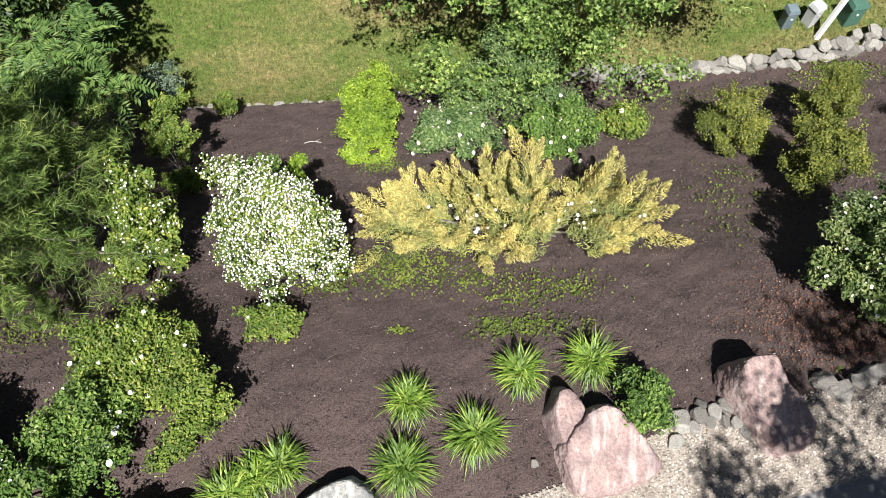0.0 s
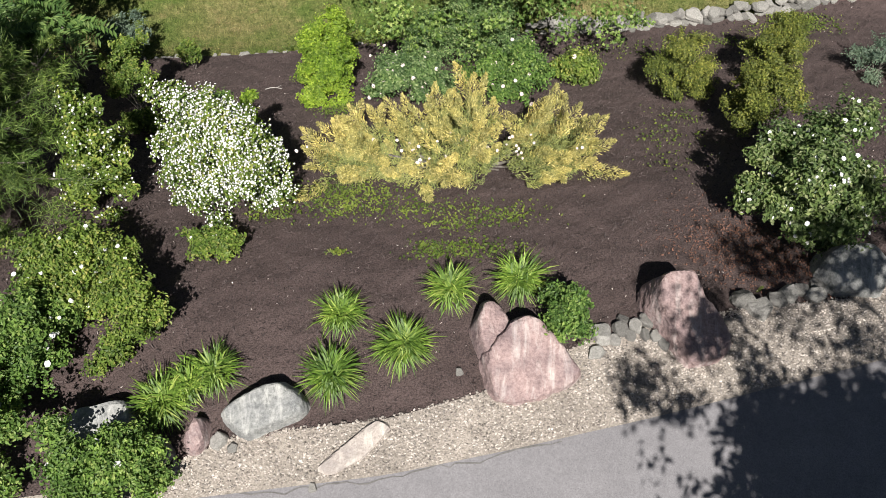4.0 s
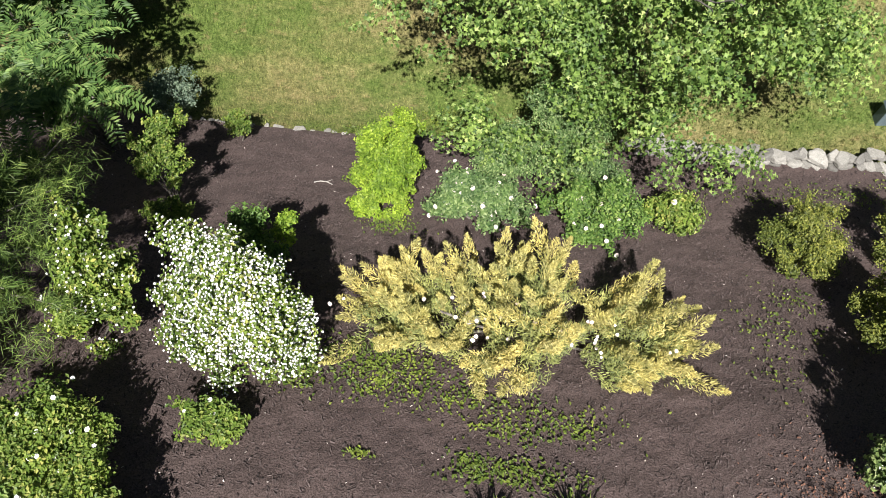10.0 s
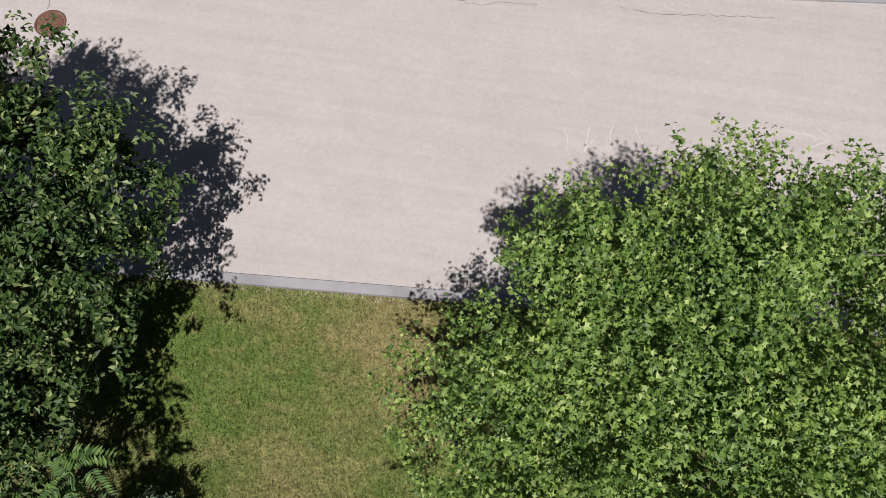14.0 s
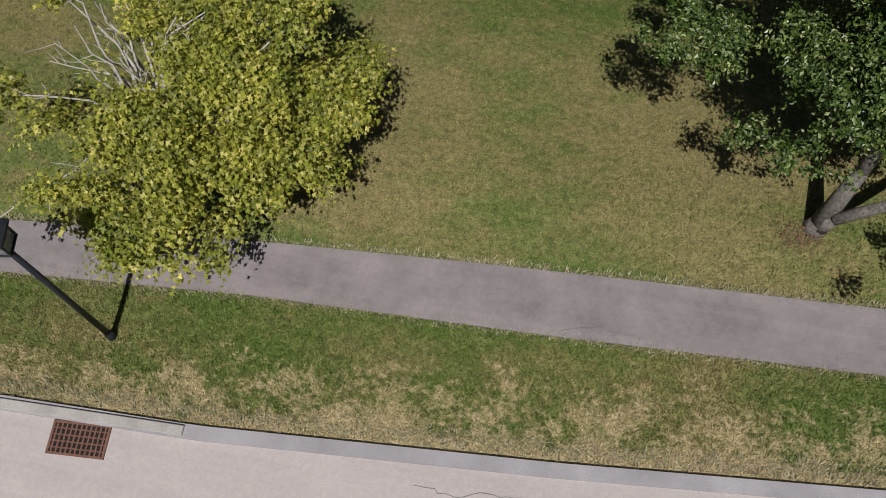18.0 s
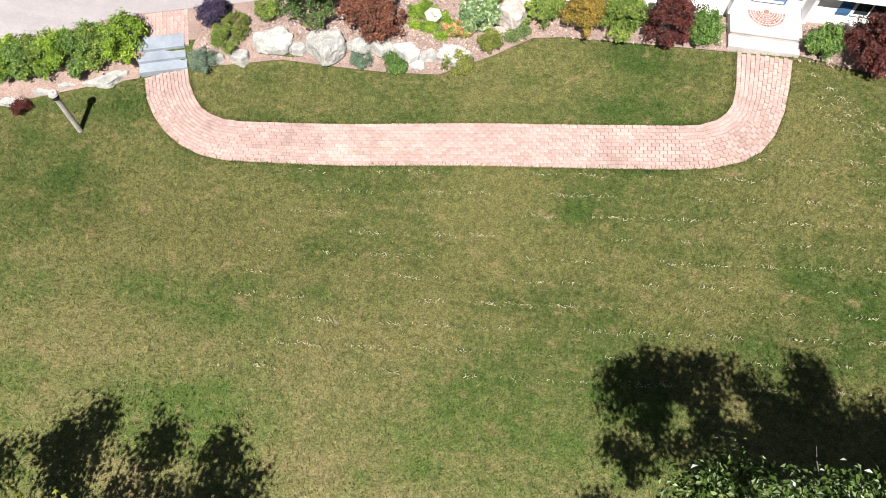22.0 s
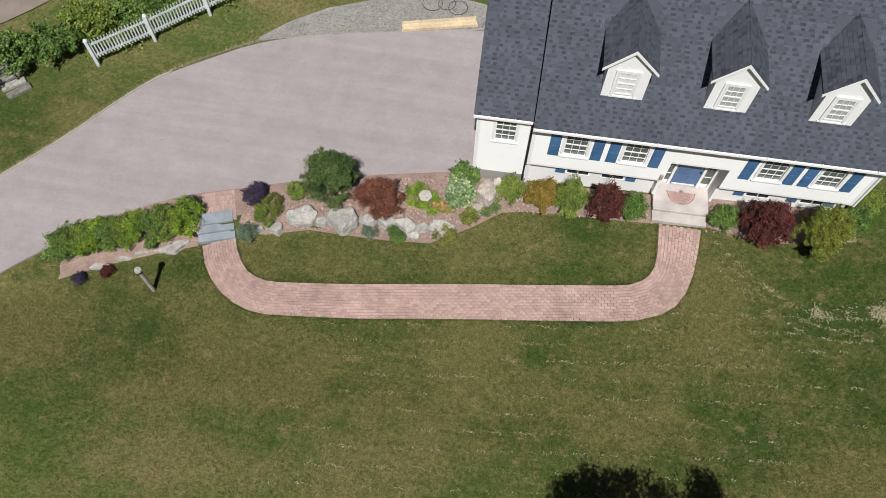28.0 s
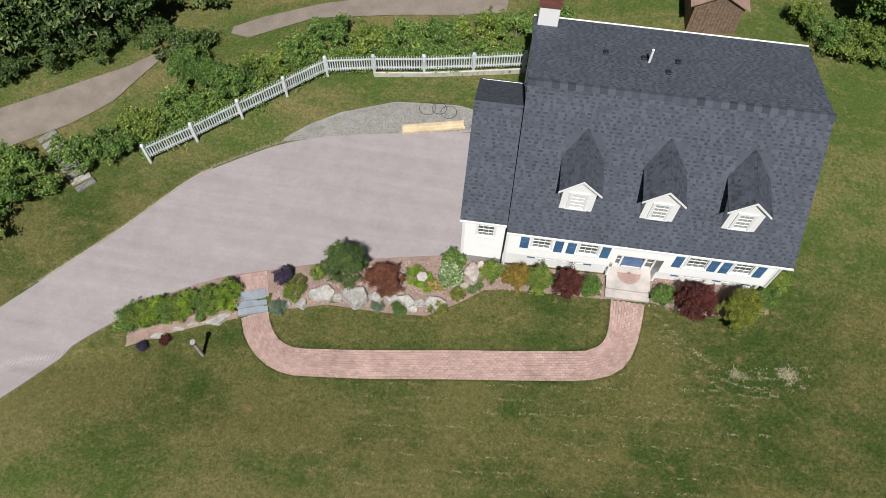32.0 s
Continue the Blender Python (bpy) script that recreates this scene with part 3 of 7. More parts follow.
front_edge = line((-40, -3.2), (-3.5, -0.1), (-2.15, .11), (.28, .42), (1.8, .74), (3.51, 1.14), (6.25, 1.85), (12, 3.4), (40, 9), round_=.8)
gravel_top = line((-6, -.2), (-2.6, .3), (-2.26, .49), (-1.54, .84), (.27, 1.06), (1.55, 1.44), (2.93, 2.18), (4.88, 2.62), (6.58, 2.84), (8, 3.5), (14, 5.2), round_=.7)
bed_top = line((-14, 10.2), (-6, 10.25), (-4.4, 10.3), (-2, 10.4), (0, 10.8), (3.4, 10.85), (5.0, 10.9), (7.4, 11.1), (9.9, 11.7), (14, 12.6))
tagged(strip("driveway_front", -40, 40, lambda x: -30, front_edge, 160, 24, 0.0, M_DRIVE, 0.06), label="pale grey asphalt drive above the garden", category="driveway", kind="structure")
tagged(strip("mulch_bed", -14, 14, lambda x: gravel_top(x) - 0.1, bed_top, 300, 110, -0.01, M_MULCH, heaps=True), label="sloping bed of dark brown bark mulch", category="mulch bed", kind="structure")
tagged(strip("gravel_strip", -6, 14, lambda x: front_edge(x) - 0.02, gravel_top, 100, 10, 0.012, M_GRAVEL), label="strip of pale pea gravel beside the drive", category="gravel", kind="structure")
near_kerb = line((-40, 12.6), (-6.3, 15.55), (-2.2, 15.9), (40, 19.6))
far_kerb = line((-40, 20.2), (-12.3, 23.1), (-7.7, 23.3), (-.7, 23.95), (6.4, 24.75), (40, 28.2))
tagged(strip("road", -40, 40, near_kerb, far_kerb, 160, 24, 0.0, M_ROAD), label="sun-bleached asphalt road", category="road", kind="structure")
tagged(strip("kerb_near", -40, 40, lambda x: near_kerb(x) - .16, lambda x: near_kerb(x) + .06, 160, 2, 0.05, M_KERB, 0.1), label="low grey asphalt berm along the road", category="kerb", kind="structure")
tagged(strip("kerb_far", -40, 40, lambda x: far_kerb(x) - .02, lambda x: far_kerb(x) + .27, 160, 2, 0.05, M_KERB, 0.1), label="low grey asphalt berm beside the verge", category="kerb", kind="structure")
path_low = line((-40, 23.5), (-13.7, 25.9), (-7.5, 26.43), (-1.1, 26.72), (4.3, 27.05), (40, 29.3))
path_high = line((-40, 24.9), (-14.2, 27.1), (-6.8, 27.74), (-3, 28.02), (.2, 28.23), (5.3, 28.52), (40, 30.8))
tagged(strip("footpath", -40, 40, path_low, path_high, 160, 6, -0.01, M_PATH, 0.04), label="narrow grey-brown asphalt footpath across the grass", category="path", kind="structure")
drive_low = line((-30, 31), (-22.95, 38.85), (-20.64, 41.92), (-17.45, 44.85), (-15.15, 46.11), (-10.2, 47.75), (-4.7, 49.1), (-4.3, 49.1), round_=2.5)
drive_high = line((-30, 36), (-24.9, 42.8), (-21.1, 47.2), (-18.5, 50.95), (-14.6, 53.65), (-11.9, 54.5), (-5.8, 55.8), (-4.3, 55.9), round_=4.0)
tagged(strip("driveway_house", -30, -4.6, drive_low, drive_high, 160, 40, 0.02, M_ASPHALT, 0.1), label="curving pale asphalt drive up to the garage", category="driveway", kind="structure")
# ---------------------------------------------------------------- the house
HOUSE = Matrix.LocRotScale((-2.85, 48.63, 0), Euler((0, 0, math.atan2(.61, 11.19))), None)
house = empty("house", HOUSE, label="white clapboard house with blue shutters and three roof dormers", category="house")
W, EAVE, RIDGE_V, RIDGE_Z, BACK_V, BACK_Z = 11.2, 4.78, 3.75, 9.1, 8.45, 7.5


def pierced(bm, u0, u1, z0, z1, v, thick, holes):
    """A wall in the plane v with real openings (u0, u1, z0, z1), as one skin with reveals."""
    us = sorted({u0, u1, *[h[0] for h in holes], *[h[1] for h in holes]})
    zs = sorted({z0, z1, *[h[2] for h in holes], *[h[3] for h in holes]})

    def solid(i, j):
        if not (0 <= i < len(us) - 1 and 0 <= j < len(zs) - 1):
            return False
        cu, cz = (us[i] + us[i + 1]) / 2, (zs[j] + zs[j + 1]) / 2
        return not any(h[0] < cu < h[1] and h[2] < cz < h[3] for h in holes)

    def quad(*p):
        bm.faces.new([bm.verts.new(q) for q in p])
    for i in range(len(us) - 1):
        for j in range(len(zs) - 1):
            if not solid(i, j):
                continue
            a, b, c, d = us[i], us[i + 1], zs[j], zs[j + 1]
            quad((a, v, c), (b, v, c), (b, v, d), (a, v, d))
            w = v + thick
            quad((b, w, c), (a, w, c), (a, w, d), (b, w, d))
            if not solid(i - 1, j):
                quad((a, w, c), (a, v, c), (a, v, d), (a, w, d))
            if not solid(i + 1, j):
                quad((b, v, c), (b, w, c), (b, w, d), (b, v, d))
            if not solid(i, j - 1):
                quad((a, w, c), (b, w, c), (b, v, c), (a, v, c))
            if not solid(i, j + 1):
                quad((a, v, d), (b, v, d), (b, w, d), (a, w, d))


WINDOWS = [(1.12, 1.86, 2.83, 3.98), (3.08, 3.84, 2.83, 3.98), (7.58, 8.36, 2.83, 3.98), (9.48, 10.22, 2.83, 3.98)]
DOORWAY = (4.72, 6.65, 1.97, 3.1)
bm = bmesh.new()
pierced(bm, 0, W, 1.97, EAVE, 0, 0.14, WINDOWS + [DOORWAY])
part("wall", bm, M_WHITE, house, "white clapboard upper front wall")
bm = bmesh.new()
pierced(bm, 0.1, W - .1, -0.2, 2.1, 0.42, 0.14, [(4.72, 6.65, 0.5, 2.1)])
part("wall", bm, M_WHITE, house, "white lower wall set back under the overhang")
bm = bmesh.new()
pierced(bm, -1.87, 0.02, 0.85, 4.45, 0.24, 0.14, [(-1.24, -.55, 2.85, 3.95)])
part("wall", bm, M_WHITE, house)
box("foundation", (-1.86, 0.27, -0.6), (0.05, 0.5, 0.85), M_FOUND, house)
box("wall", (W - .14, 0.3, -0.6), (W, BACK_V - .4, EAVE), M_WHITE, house)
bm = bmesh.new()
side = [(.38, -.6), (6.9, -.6), (6.9, 4.7), (3.6, 7.54), (.38, 4.56)]
ends = [[bm.verts.new((u, p[0], p[1])) for p in side] for u in (-1.87, -1.73)]
bm.faces.new(ends[0])
bm.faces.new(ends[1][::-1])
for k in range(5):
    bm.faces.new((ends[0][(k + 1) % 5], ends[0][k], ends[1][k], ends[1][(k + 1) % 5]))
part("gable_wall", bm, M_WHITE, house)
# gable ends of the main block and the back wall
for u in (0.0, W - 0.14):
    bm = bmesh.new()
    o = [(0.05, EAVE - 0.3), (RIDGE_V, RIDGE_Z - 0.12), (BACK_V - .4, BACK_Z - .1), (BACK_V - .4, 0), (0.3, 0)]
    a = [bm.verts.new((u, p[0], p[1])) for p in o]
    b = [bm.verts.new((u + 0.14, p[0], p[1])) for p in o]
    bm.faces.new(a[::-1]); bm.faces.new(b)
    for k in range(len(o)):
        bm.faces.new((a[k], a[(k + 1) % 5], b[(k + 1) % 5], b[k]))
    part("gable_wall", bm, M_WHITE, house)
box("wall", (0, BACK_V - .5, -0.6), (W, BACK_V - .36, BACK_Z - .1), M_WHITE, house)
box("wall", (-1.87, 6.9, -0.6), (0, 7.04, EAVE), M_WHITE, house)


def roof_slab(name, pts, thick, mat, parent):
    """A sloping roof board from four corners (u, v, z), thick downwards."""
    bm = bmesh.new()
    a = [bm.verts.new(p) for p in pts]
    b = [bm.verts.new((p[0], p[1], p[2] - thick)) for p in pts]
    bm.faces.new(a)
    bm.faces.new(b[::-1])
    for k in range(4):
        bm.faces.new((a[(k + 1) % 4], a[k], b[k], b[(k + 1) % 4]))
    return part(name, bm, mat, parent)


front_roof = roof_slab("roof", [(-.05, -.45, EAVE), (W + .12, -.45, EAVE), (W + .12, RIDGE_V, RIDGE_Z), (-.05, RIDGE_V, RIDGE_Z)], 0.14, M_SHINGLE, house)
back_roof = roof_slab("roof", [(-.05, RIDGE_V, RIDGE_Z), (W + .12, RIDGE_V, RIDGE_Z), (W + .12, BACK_V, BACK_Z), (-.05, BACK_V, BACK_Z)], 0.14, M_SHINGLE, house)
side_front = roof_slab("roof", [(-2.0, .05, 4.42), (-.05, .05, 4.42), (-.05, 3.6, 7.7), (-2.0, 3.6, 7.7)], 0.14, M_SHINGLE, house)
side_back = roof_slab("roof", [(-2.0, 3.6, 7.7), (-.05, 3.6, 7.7), (-.05, 7.2, 4.6), (-2.0, 7.2, 4.6)], 0.14, M_SHINGLE, house)
for c in (2.46, 5.62, 8.80):
    bm = bmesh.new()
    lo, hi, v0 = 5.62, 7.15, 0.42
    o = [(c - .64, lo), (c + .64, lo), (c + .64, hi), (c, hi + .70), (c - .64, hi)]
    a = [bm.verts.new((p[0], v0, p[1])) for p in o]
    b = [bm.verts.new((p[0], 2.9, p[1])) for p in o]
    bm.faces.new(a); bm.faces.new(b[::-1])
    for k in range(5):
        bm.faces.new((a[(k + 1) % 5], a[k], b[k], b[(k + 1) % 5]))
    d = part("dormer", bm, M_WHITE, house, "white gabled dormer with a sash window")
    for s in (-1, 1):
        roof_slab("dormer_roof", [(c + s * .82, v0 - .1, 7.14), (c, v0 - .1, 8.02), (c, 2.95, 8.02), (c + s * .82, 2.4, 7.14)][::s], 0.06, M_SHINGLE, d)
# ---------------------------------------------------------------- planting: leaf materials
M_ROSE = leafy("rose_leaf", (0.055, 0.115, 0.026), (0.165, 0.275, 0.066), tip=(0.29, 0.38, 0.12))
# lighter copy of the rose leaf, its sunlit look put into the colour
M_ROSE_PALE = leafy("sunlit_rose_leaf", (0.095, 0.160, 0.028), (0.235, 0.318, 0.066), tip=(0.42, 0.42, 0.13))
M_LIME = leafy("lime_leaf", (0.12, 0.21, 0.022), (0.29, 0.41, 0.05), tip=(0.42, 0.52, 0.09))
M_GOLD = leafy("golden_juniper", (0.27, 0.25, 0.085), (0.56, 0.48, 0.17), glow=0.25, tip=(0.76, 0.66, 0.30))
M_GOLD_OLD = leafy("olive_juniper", (0.17, 0.20, 0.07), (0.38, 0.39, 0.14), glow=0.2)
M_YEW = leafy("olive_yew", (0.075, 0.10, 0.02), (0.205, 0.225, 0.05), tip=(0.33, 0.33, 0.085), glow=0.25)
M_HOLLY = leafy("dark_holly_leaf", (0.04, 0.08, 0.022), (0.125, 0.19, 0.055), tip=(0.22, 0.27, 0.11))
M_LILAC = leafy("grey_lilac_leaf", (0.07, 0.118, 0.038), (0.20, 0.265, 0.092), tip=(0.38, 0.41, 0.23))
M_PINE = leafy("pine_needle", (0.048, 0.088, 0.02), (0.17, 0.25, 0.062), glow=0.25, tip=(0.34, 0.42, 0.14))
M_SUMAC = leafy("sumac_leaflet", (0.05, 0.105, 0.03), (0.15, 0.245, 0.07), tip=(0.24, 0.33, 0.11))
M_DAYLILY = leafy("daylily_blade", (0.07, 0.135, 0.02), (0.19, 0.30, 0.05), tip=(0.36, 0.43, 0.11), glow=0.3)
M_DARKLEAF = leafy("dark_linden_leaf", (0.02, 0.044, 0.012), (0.075, 0.126, 0.036), tip=(0.24, 0.28, 0.12), glow=.2)
# tip tone covers silver-green shoots and also paints in the leaves' white glints
M_PEAR = leafy("pear_leaf", (0.028, 0.056, 0.012), (0.125, 0.185, 0.045), tip=(0.42, 0.47, 0.26), rough=0.35)
M_YELLOWTREE = leafy("yellow_maple_leaf", (0.125, 0.15, 0.016), (0.38, 0.385, 0.065), tip=(0.58, 0.51, 0.17), glow=.36)
M_GROUNDCOVER = leafy("ground_cover_leaf", (0.06, 0.10, 0.018), (0.20, 0.25, 0.05))
M_BLUEGREY = leafy("blue_grey_leaf", (0.09, 0.14, 0.10), (0.215, 0.28, 0.21))
M_BOX = leafy("yellow_boxwood_leaf", (0.10, 0.125, 0.02), (0.27, 0.30, 0.05), tip=(0.40, 0.41, 0.09))
M_RED = leafy("dark_red_barberry", (0.045, 0.011, 0.012), (0.12, 0.030, 0.026), tip=(0.20, 0.065, 0.045), glow=0.2)
M_RUST = leafy("rusty_barberry", (0.08, 0.026, 0.018), (0.21, 0.078, 0.05), tip=(0.33, 0.16, 0.10), glow=0.2)
M_BRONZE = leafy("bronze_leaf", (0.160, 0.116, 0.022), (0.348, 0.246, 0.051), tip=(0.435, 0.290, 0.072))
M_PURPLE = leafy("purple_salvia", (0.029, 0.020, 0.043), (0.102, 0.072, 0.145))
M_HOSTA = leafy("variegated_hosta", (0.09, 0.17, 0.05), (0.30, 0.40, 0.20), tip=(0.70, 0.72, 0.62))
M_ORANGE = leafy("orange_flowers", (0.50, 0.13, 0.07), (0.68, 0.34, 0.22))
M_SNOW = leafy("grey_green_leaf", (0.07, 0.135, 0.045), (0.215, 0.31, 0.115), tip=(0.38, 0.45, 0.23))
M_THICKET = leafy("thicket_leaf", (0.07, 0.135, 0.03), (0.20, 0.315, 0.075), tip=(0.36, 0.44, 0.15))
M_PETAL = surface("white_petals", (0.60, 0.58, 0.56), (0.82, 0.80, 0.78), fine=60, coarse=6, rough=0.6, bump=0, own=.28)
M_PETAL_PINK = surface("pale_pink_petals", (0.66, 0.5, 0.48), (0.82, 0.72, 0.68), fine=40, coarse=6, rough=0.6, bump=0)
M_TWIG = surface("pale_dead_twigs", (0.28, 0.25, 0.22), (0.48, 0.45, 0.42), fine=20, coarse=3, rough=0.9, bump=0.3)
M_GREYBARK = surface("grey_pear_bark", (0.055, 0.047, 0.042), (0.20, 0.18, 0.165), fine=18, coarse=3, rough=0.95, bump=0.6, depth=.02)
M_DRY = surface("dry_red_litter", (0.085, 0.04, 0.028), (0.22, 0.115, 0.08), fine=40, coarse=4, rough=0.95, bump=0, own=0.3)


# ---------------------------------------------------------------- planting: the upper garden
def daylily(base, seed, r=0.36, n=110, copy_of=None):
    rng = np.random.default_rng(seed)
    vs, fs = [], []
    for _ in range(n):
        a, reach, rise = rng.uniform(0, 6.28), r * rng.uniform(0.5, 1.25), rng.uniform(0.2, 0.46)
        o = np.array([rng.normal(0, .05), rng.normal(0, .05), 0])
        d, side = np.array([math.cos(a), math.sin(a), 0]), np.array([-math.sin(a), math.cos(a), 0])
        w = rng.uniform(0.005, 0.012)
        i = len(vs)
        for k, s in enumerate((0, .35, .7, 1.0)):
            p = o + d * reach * s ** 1.2 + np.array([0, 0, rise * (1.9 * s - 1.35 * s * s)])
            ww = w * (1, 1.05, .8, .08)[k]
            vs += [p - side * ww, p + side * ww]
        fs += [(i + 2 * k, i + 2 * k + 1, i + 2 * k + 3, i + 2 * k + 2) for k in range(3)]
    ob = raw("daylily_clump", vs, fs, M_DAYLILY)
    ob.location = base
    return tagged(ob, "clump of arching bright green daylily leaves in dark mulch", "perennial", "daylilies along the bed edge")


for k, (x, y, r) in enumerate([(-.37, 2.42, .33), (.46, 2.0, .40), (1.05, 2.85, .35), (1.98, 3.02, .40), (-.42, 1.6, .40), (-1.86, 1.62, .34), (-2.42, 1.22, .40), (-2.15, 1.45, .3)]):
    daylily(at(x, y), 40 + k, r * .95, int(330 * r / .36))

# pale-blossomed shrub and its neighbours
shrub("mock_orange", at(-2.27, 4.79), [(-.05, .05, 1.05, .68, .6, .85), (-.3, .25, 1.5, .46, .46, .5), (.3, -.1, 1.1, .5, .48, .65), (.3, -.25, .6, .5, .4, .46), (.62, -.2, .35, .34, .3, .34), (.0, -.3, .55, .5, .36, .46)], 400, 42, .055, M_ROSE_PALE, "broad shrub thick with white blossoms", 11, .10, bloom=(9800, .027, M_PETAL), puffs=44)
shrub("viburnum", at(-2.8, 6.2), [(0, 0, .42, .42, .42, .46), (-.1, .3, .7, .28, .26, .4)], 110, 42, .06, M_ROSE, "dark green shrub in the shade of a blossoming one", 12)
shrub("young_shoot", at(-2.35, 6.6), [(0, 0, .7, .09, .09, .72), (-.14, .04, .5, .09, .09, .5), (.1, .05, 1.1, .07, .07, .34)], 46, 16, .055, M_LIME, "slim lime-green shoot in the mulch", 13, .05, stems=3)
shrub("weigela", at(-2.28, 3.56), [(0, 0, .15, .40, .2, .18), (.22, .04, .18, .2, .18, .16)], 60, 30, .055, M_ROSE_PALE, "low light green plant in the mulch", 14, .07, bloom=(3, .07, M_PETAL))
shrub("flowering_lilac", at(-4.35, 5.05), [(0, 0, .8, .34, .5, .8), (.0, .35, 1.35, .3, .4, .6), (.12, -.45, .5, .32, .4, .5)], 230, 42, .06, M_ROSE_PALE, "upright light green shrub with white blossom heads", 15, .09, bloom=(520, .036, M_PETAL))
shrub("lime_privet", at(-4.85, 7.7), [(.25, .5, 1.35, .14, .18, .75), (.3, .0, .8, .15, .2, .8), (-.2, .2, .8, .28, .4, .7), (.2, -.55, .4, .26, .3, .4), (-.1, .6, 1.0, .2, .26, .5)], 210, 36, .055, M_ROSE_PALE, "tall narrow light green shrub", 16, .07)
shrub("small_spirea", at(-4.54, 9.83), [(0, 0, .36, .18, .16, .4)], 50, 25, .05, M_ROSE_PALE, "small round green shrub near the stone edge", 17, .06)
shrub("lime_spirea", at(-1.36, 8.55), [(-.33, .42, .9, .24, .46, .55), (.31, .45, 1.0, .27, .5, .62), (-.02, .1, .6, .46, .5, .5), (.03, -.35, .3, .36, .4, .34)], 560, 40, .055, M_LIME, "bright lime-green upright shrub", 18, .075, puffs=56)
shrub("garden_rose", at(.31, 8.25), [(0, 0, .42, .74, .46, .44), (-.35, .05, .35, .45, .4, .4)], 230, 36, .06, M_SNOW, "grey-green rose bush with pale pink blooms", 19, .10, bloom=(60, .07, M_PETAL_PINK))
shrub("garden_rose", at(2.35, 8.5), [(0, 0, .4, .72, .46, .45), (-.6, .1, .3, .4, .4, .35)], 200, 36, .06, M_ROSE, "dark green rose bush with pale pink blooms", 20, .10, bloom=(22, .07, M_PETAL_PINK))
shrub("garden_rose", at(3.62, 8.83), [(0, 0, .26, .40, .28, .28)], 90, 36, .06, M_ROSE_PALE, "light green spreading rose bush", 21, .09, bloom=(6, .08, M_PETAL_PINK))
shrub("snowberry", at(1.35, 9.85), [(0, 0, .8, .95, .6, .8), (-.6, -.25, .5, .6, .45, .5), (.65, -.3, .55, .6, .5, .5), (.2, .3, 1.3, .8, .5, .6)], 560, 40, .05, M_SNOW, "dense grey-green shrub under the maple", 22, .10, puffs=70)
for k, (x, y, r, h) in enumerate([(5.41, 8.27, .50, .62), (6.35, 6.85, .52, .7), (7.24, 8.8, .52, .65)]):
    shrub("yew_bush", at(x, y), [(0, 0, h, r, r * .95, h), (.12, .1, h * 1.25, r * .7, r * .7, h * .75), (-.2, -.1, h * .7, r * .75, r * .7, h * .6)], 260, 40, .045, M_YEW, "rounded olive-green yew bush on mulch", 24 + k, .075, group="yew bushes on the slope")
shrub("lilac_bush", at(5.95, 4.3), [(0, 0, .7, .88, .75, .75), (.4, .35, 1.0, .6, .55, .55), (-.3, -.15, .5, .6, .55, .5)], 420, 42, .065, M_LILAC, "large grey-green lilac with fading white heads", 28, .11, bloom=(200, .06, M_PETAL))
shrub("catmint", at(9.5, 8.7), [(0, 0, .25, .55, .5, .3)], 90, 36, .05, M_BLUEGREY, "mound of blue-grey foliage", 29, .08)
shrub("coneflower_clump", at(2.5, 2.38), [(0, 0, .28, .28, .32, .3)], 110, 34, .05, M_ROSE, "dense green clump beside a pink boulder", 30, .06)
shrub("rugosa_rose", at(-3.68, 2.85), [(0, 0, .35, .66, .5, .36), (-.3, .15, .5, .46, .4, .36), (.4, -.1, .3, .42, .4, .3)], 420, 38, .052, M_ROSE_PALE, "sprawling rose with white blooms and yellowing leaves", 31, .10, bloom=(90, .065, M_PETAL))
shrub("rugosa_rose", at(-2.9, 2.1), [(0, 0, .4, .26, .36, .42), (.3, .3, .5, .28, .22, .3), (-.25, -.3, .25, .2, .2, .25), (.0, .3, .6, .26, .26, .36)], 200, 30, .05, M_ROSE_PALE, "low sprawling rose shoots on mulch", 32, .08)
shrub("rugosa_rose", at(-4.1, 1.85), [(0, 0, .4, .5, .6, .45)], 230, 38, .05, M_THICKET, "green rose bush with white blooms", 33, .08, bloom=(24, .07, M_PETAL))
shrub("rugosa_rose", at(-4.8, 1.15), [(0, 0, .55, 1.15, .9, .6), (1.0, -.5, .42, .8, .6, .5), (-.8, .3, .7, .8, .8, .6)], 760, 38, .055, M_THICKET, "broad thicket of green roses with white blooms", 34, .085, bloom=(130, .07, M_PETAL))
shrub("rugosa_rose", at(-2.84, .3), [(0, 0, .35, .68, .48, .4), (.2, .1, .5, .45, .35, .3)], 400, 38, .05, M_THICKET, "green rose spilling over grey stone", 35, .075, bloom=(5, .11, M_PETAL))
shrub("fern_shrub", at(-6.1, 10.4), [(0, 0, .5, .5, .45, .55)], 120, 34, .05, M_BLUEGREY, "grey-green shrub at the lawn edge", 36, .08)


def ground_cover(name, spots, label, mat, seed, leaf=.045, per=60, high=0.05):
    rng = np.random.default_rng(seed)
    p = []
    for x, y, rx, ry, k in spots:
        n = int(per * k * .6)
        a = rng.normal(0, .5, (n, 2)) * [rx, ry] + [x, y]
        p.append(np.column_stack((a, land(a[:, 0], a[:, 1]) + rng.uniform(0.01, high, n))))
    p = np.concatenate(p)
    v, f = leaves(rng, p, np.tile([0, -.1, 1.0], (len(p), 1)), leaf, .45, 1.1)
    return tagged(raw(name, v, f, mat), label, "ground cover", kind="stuff")


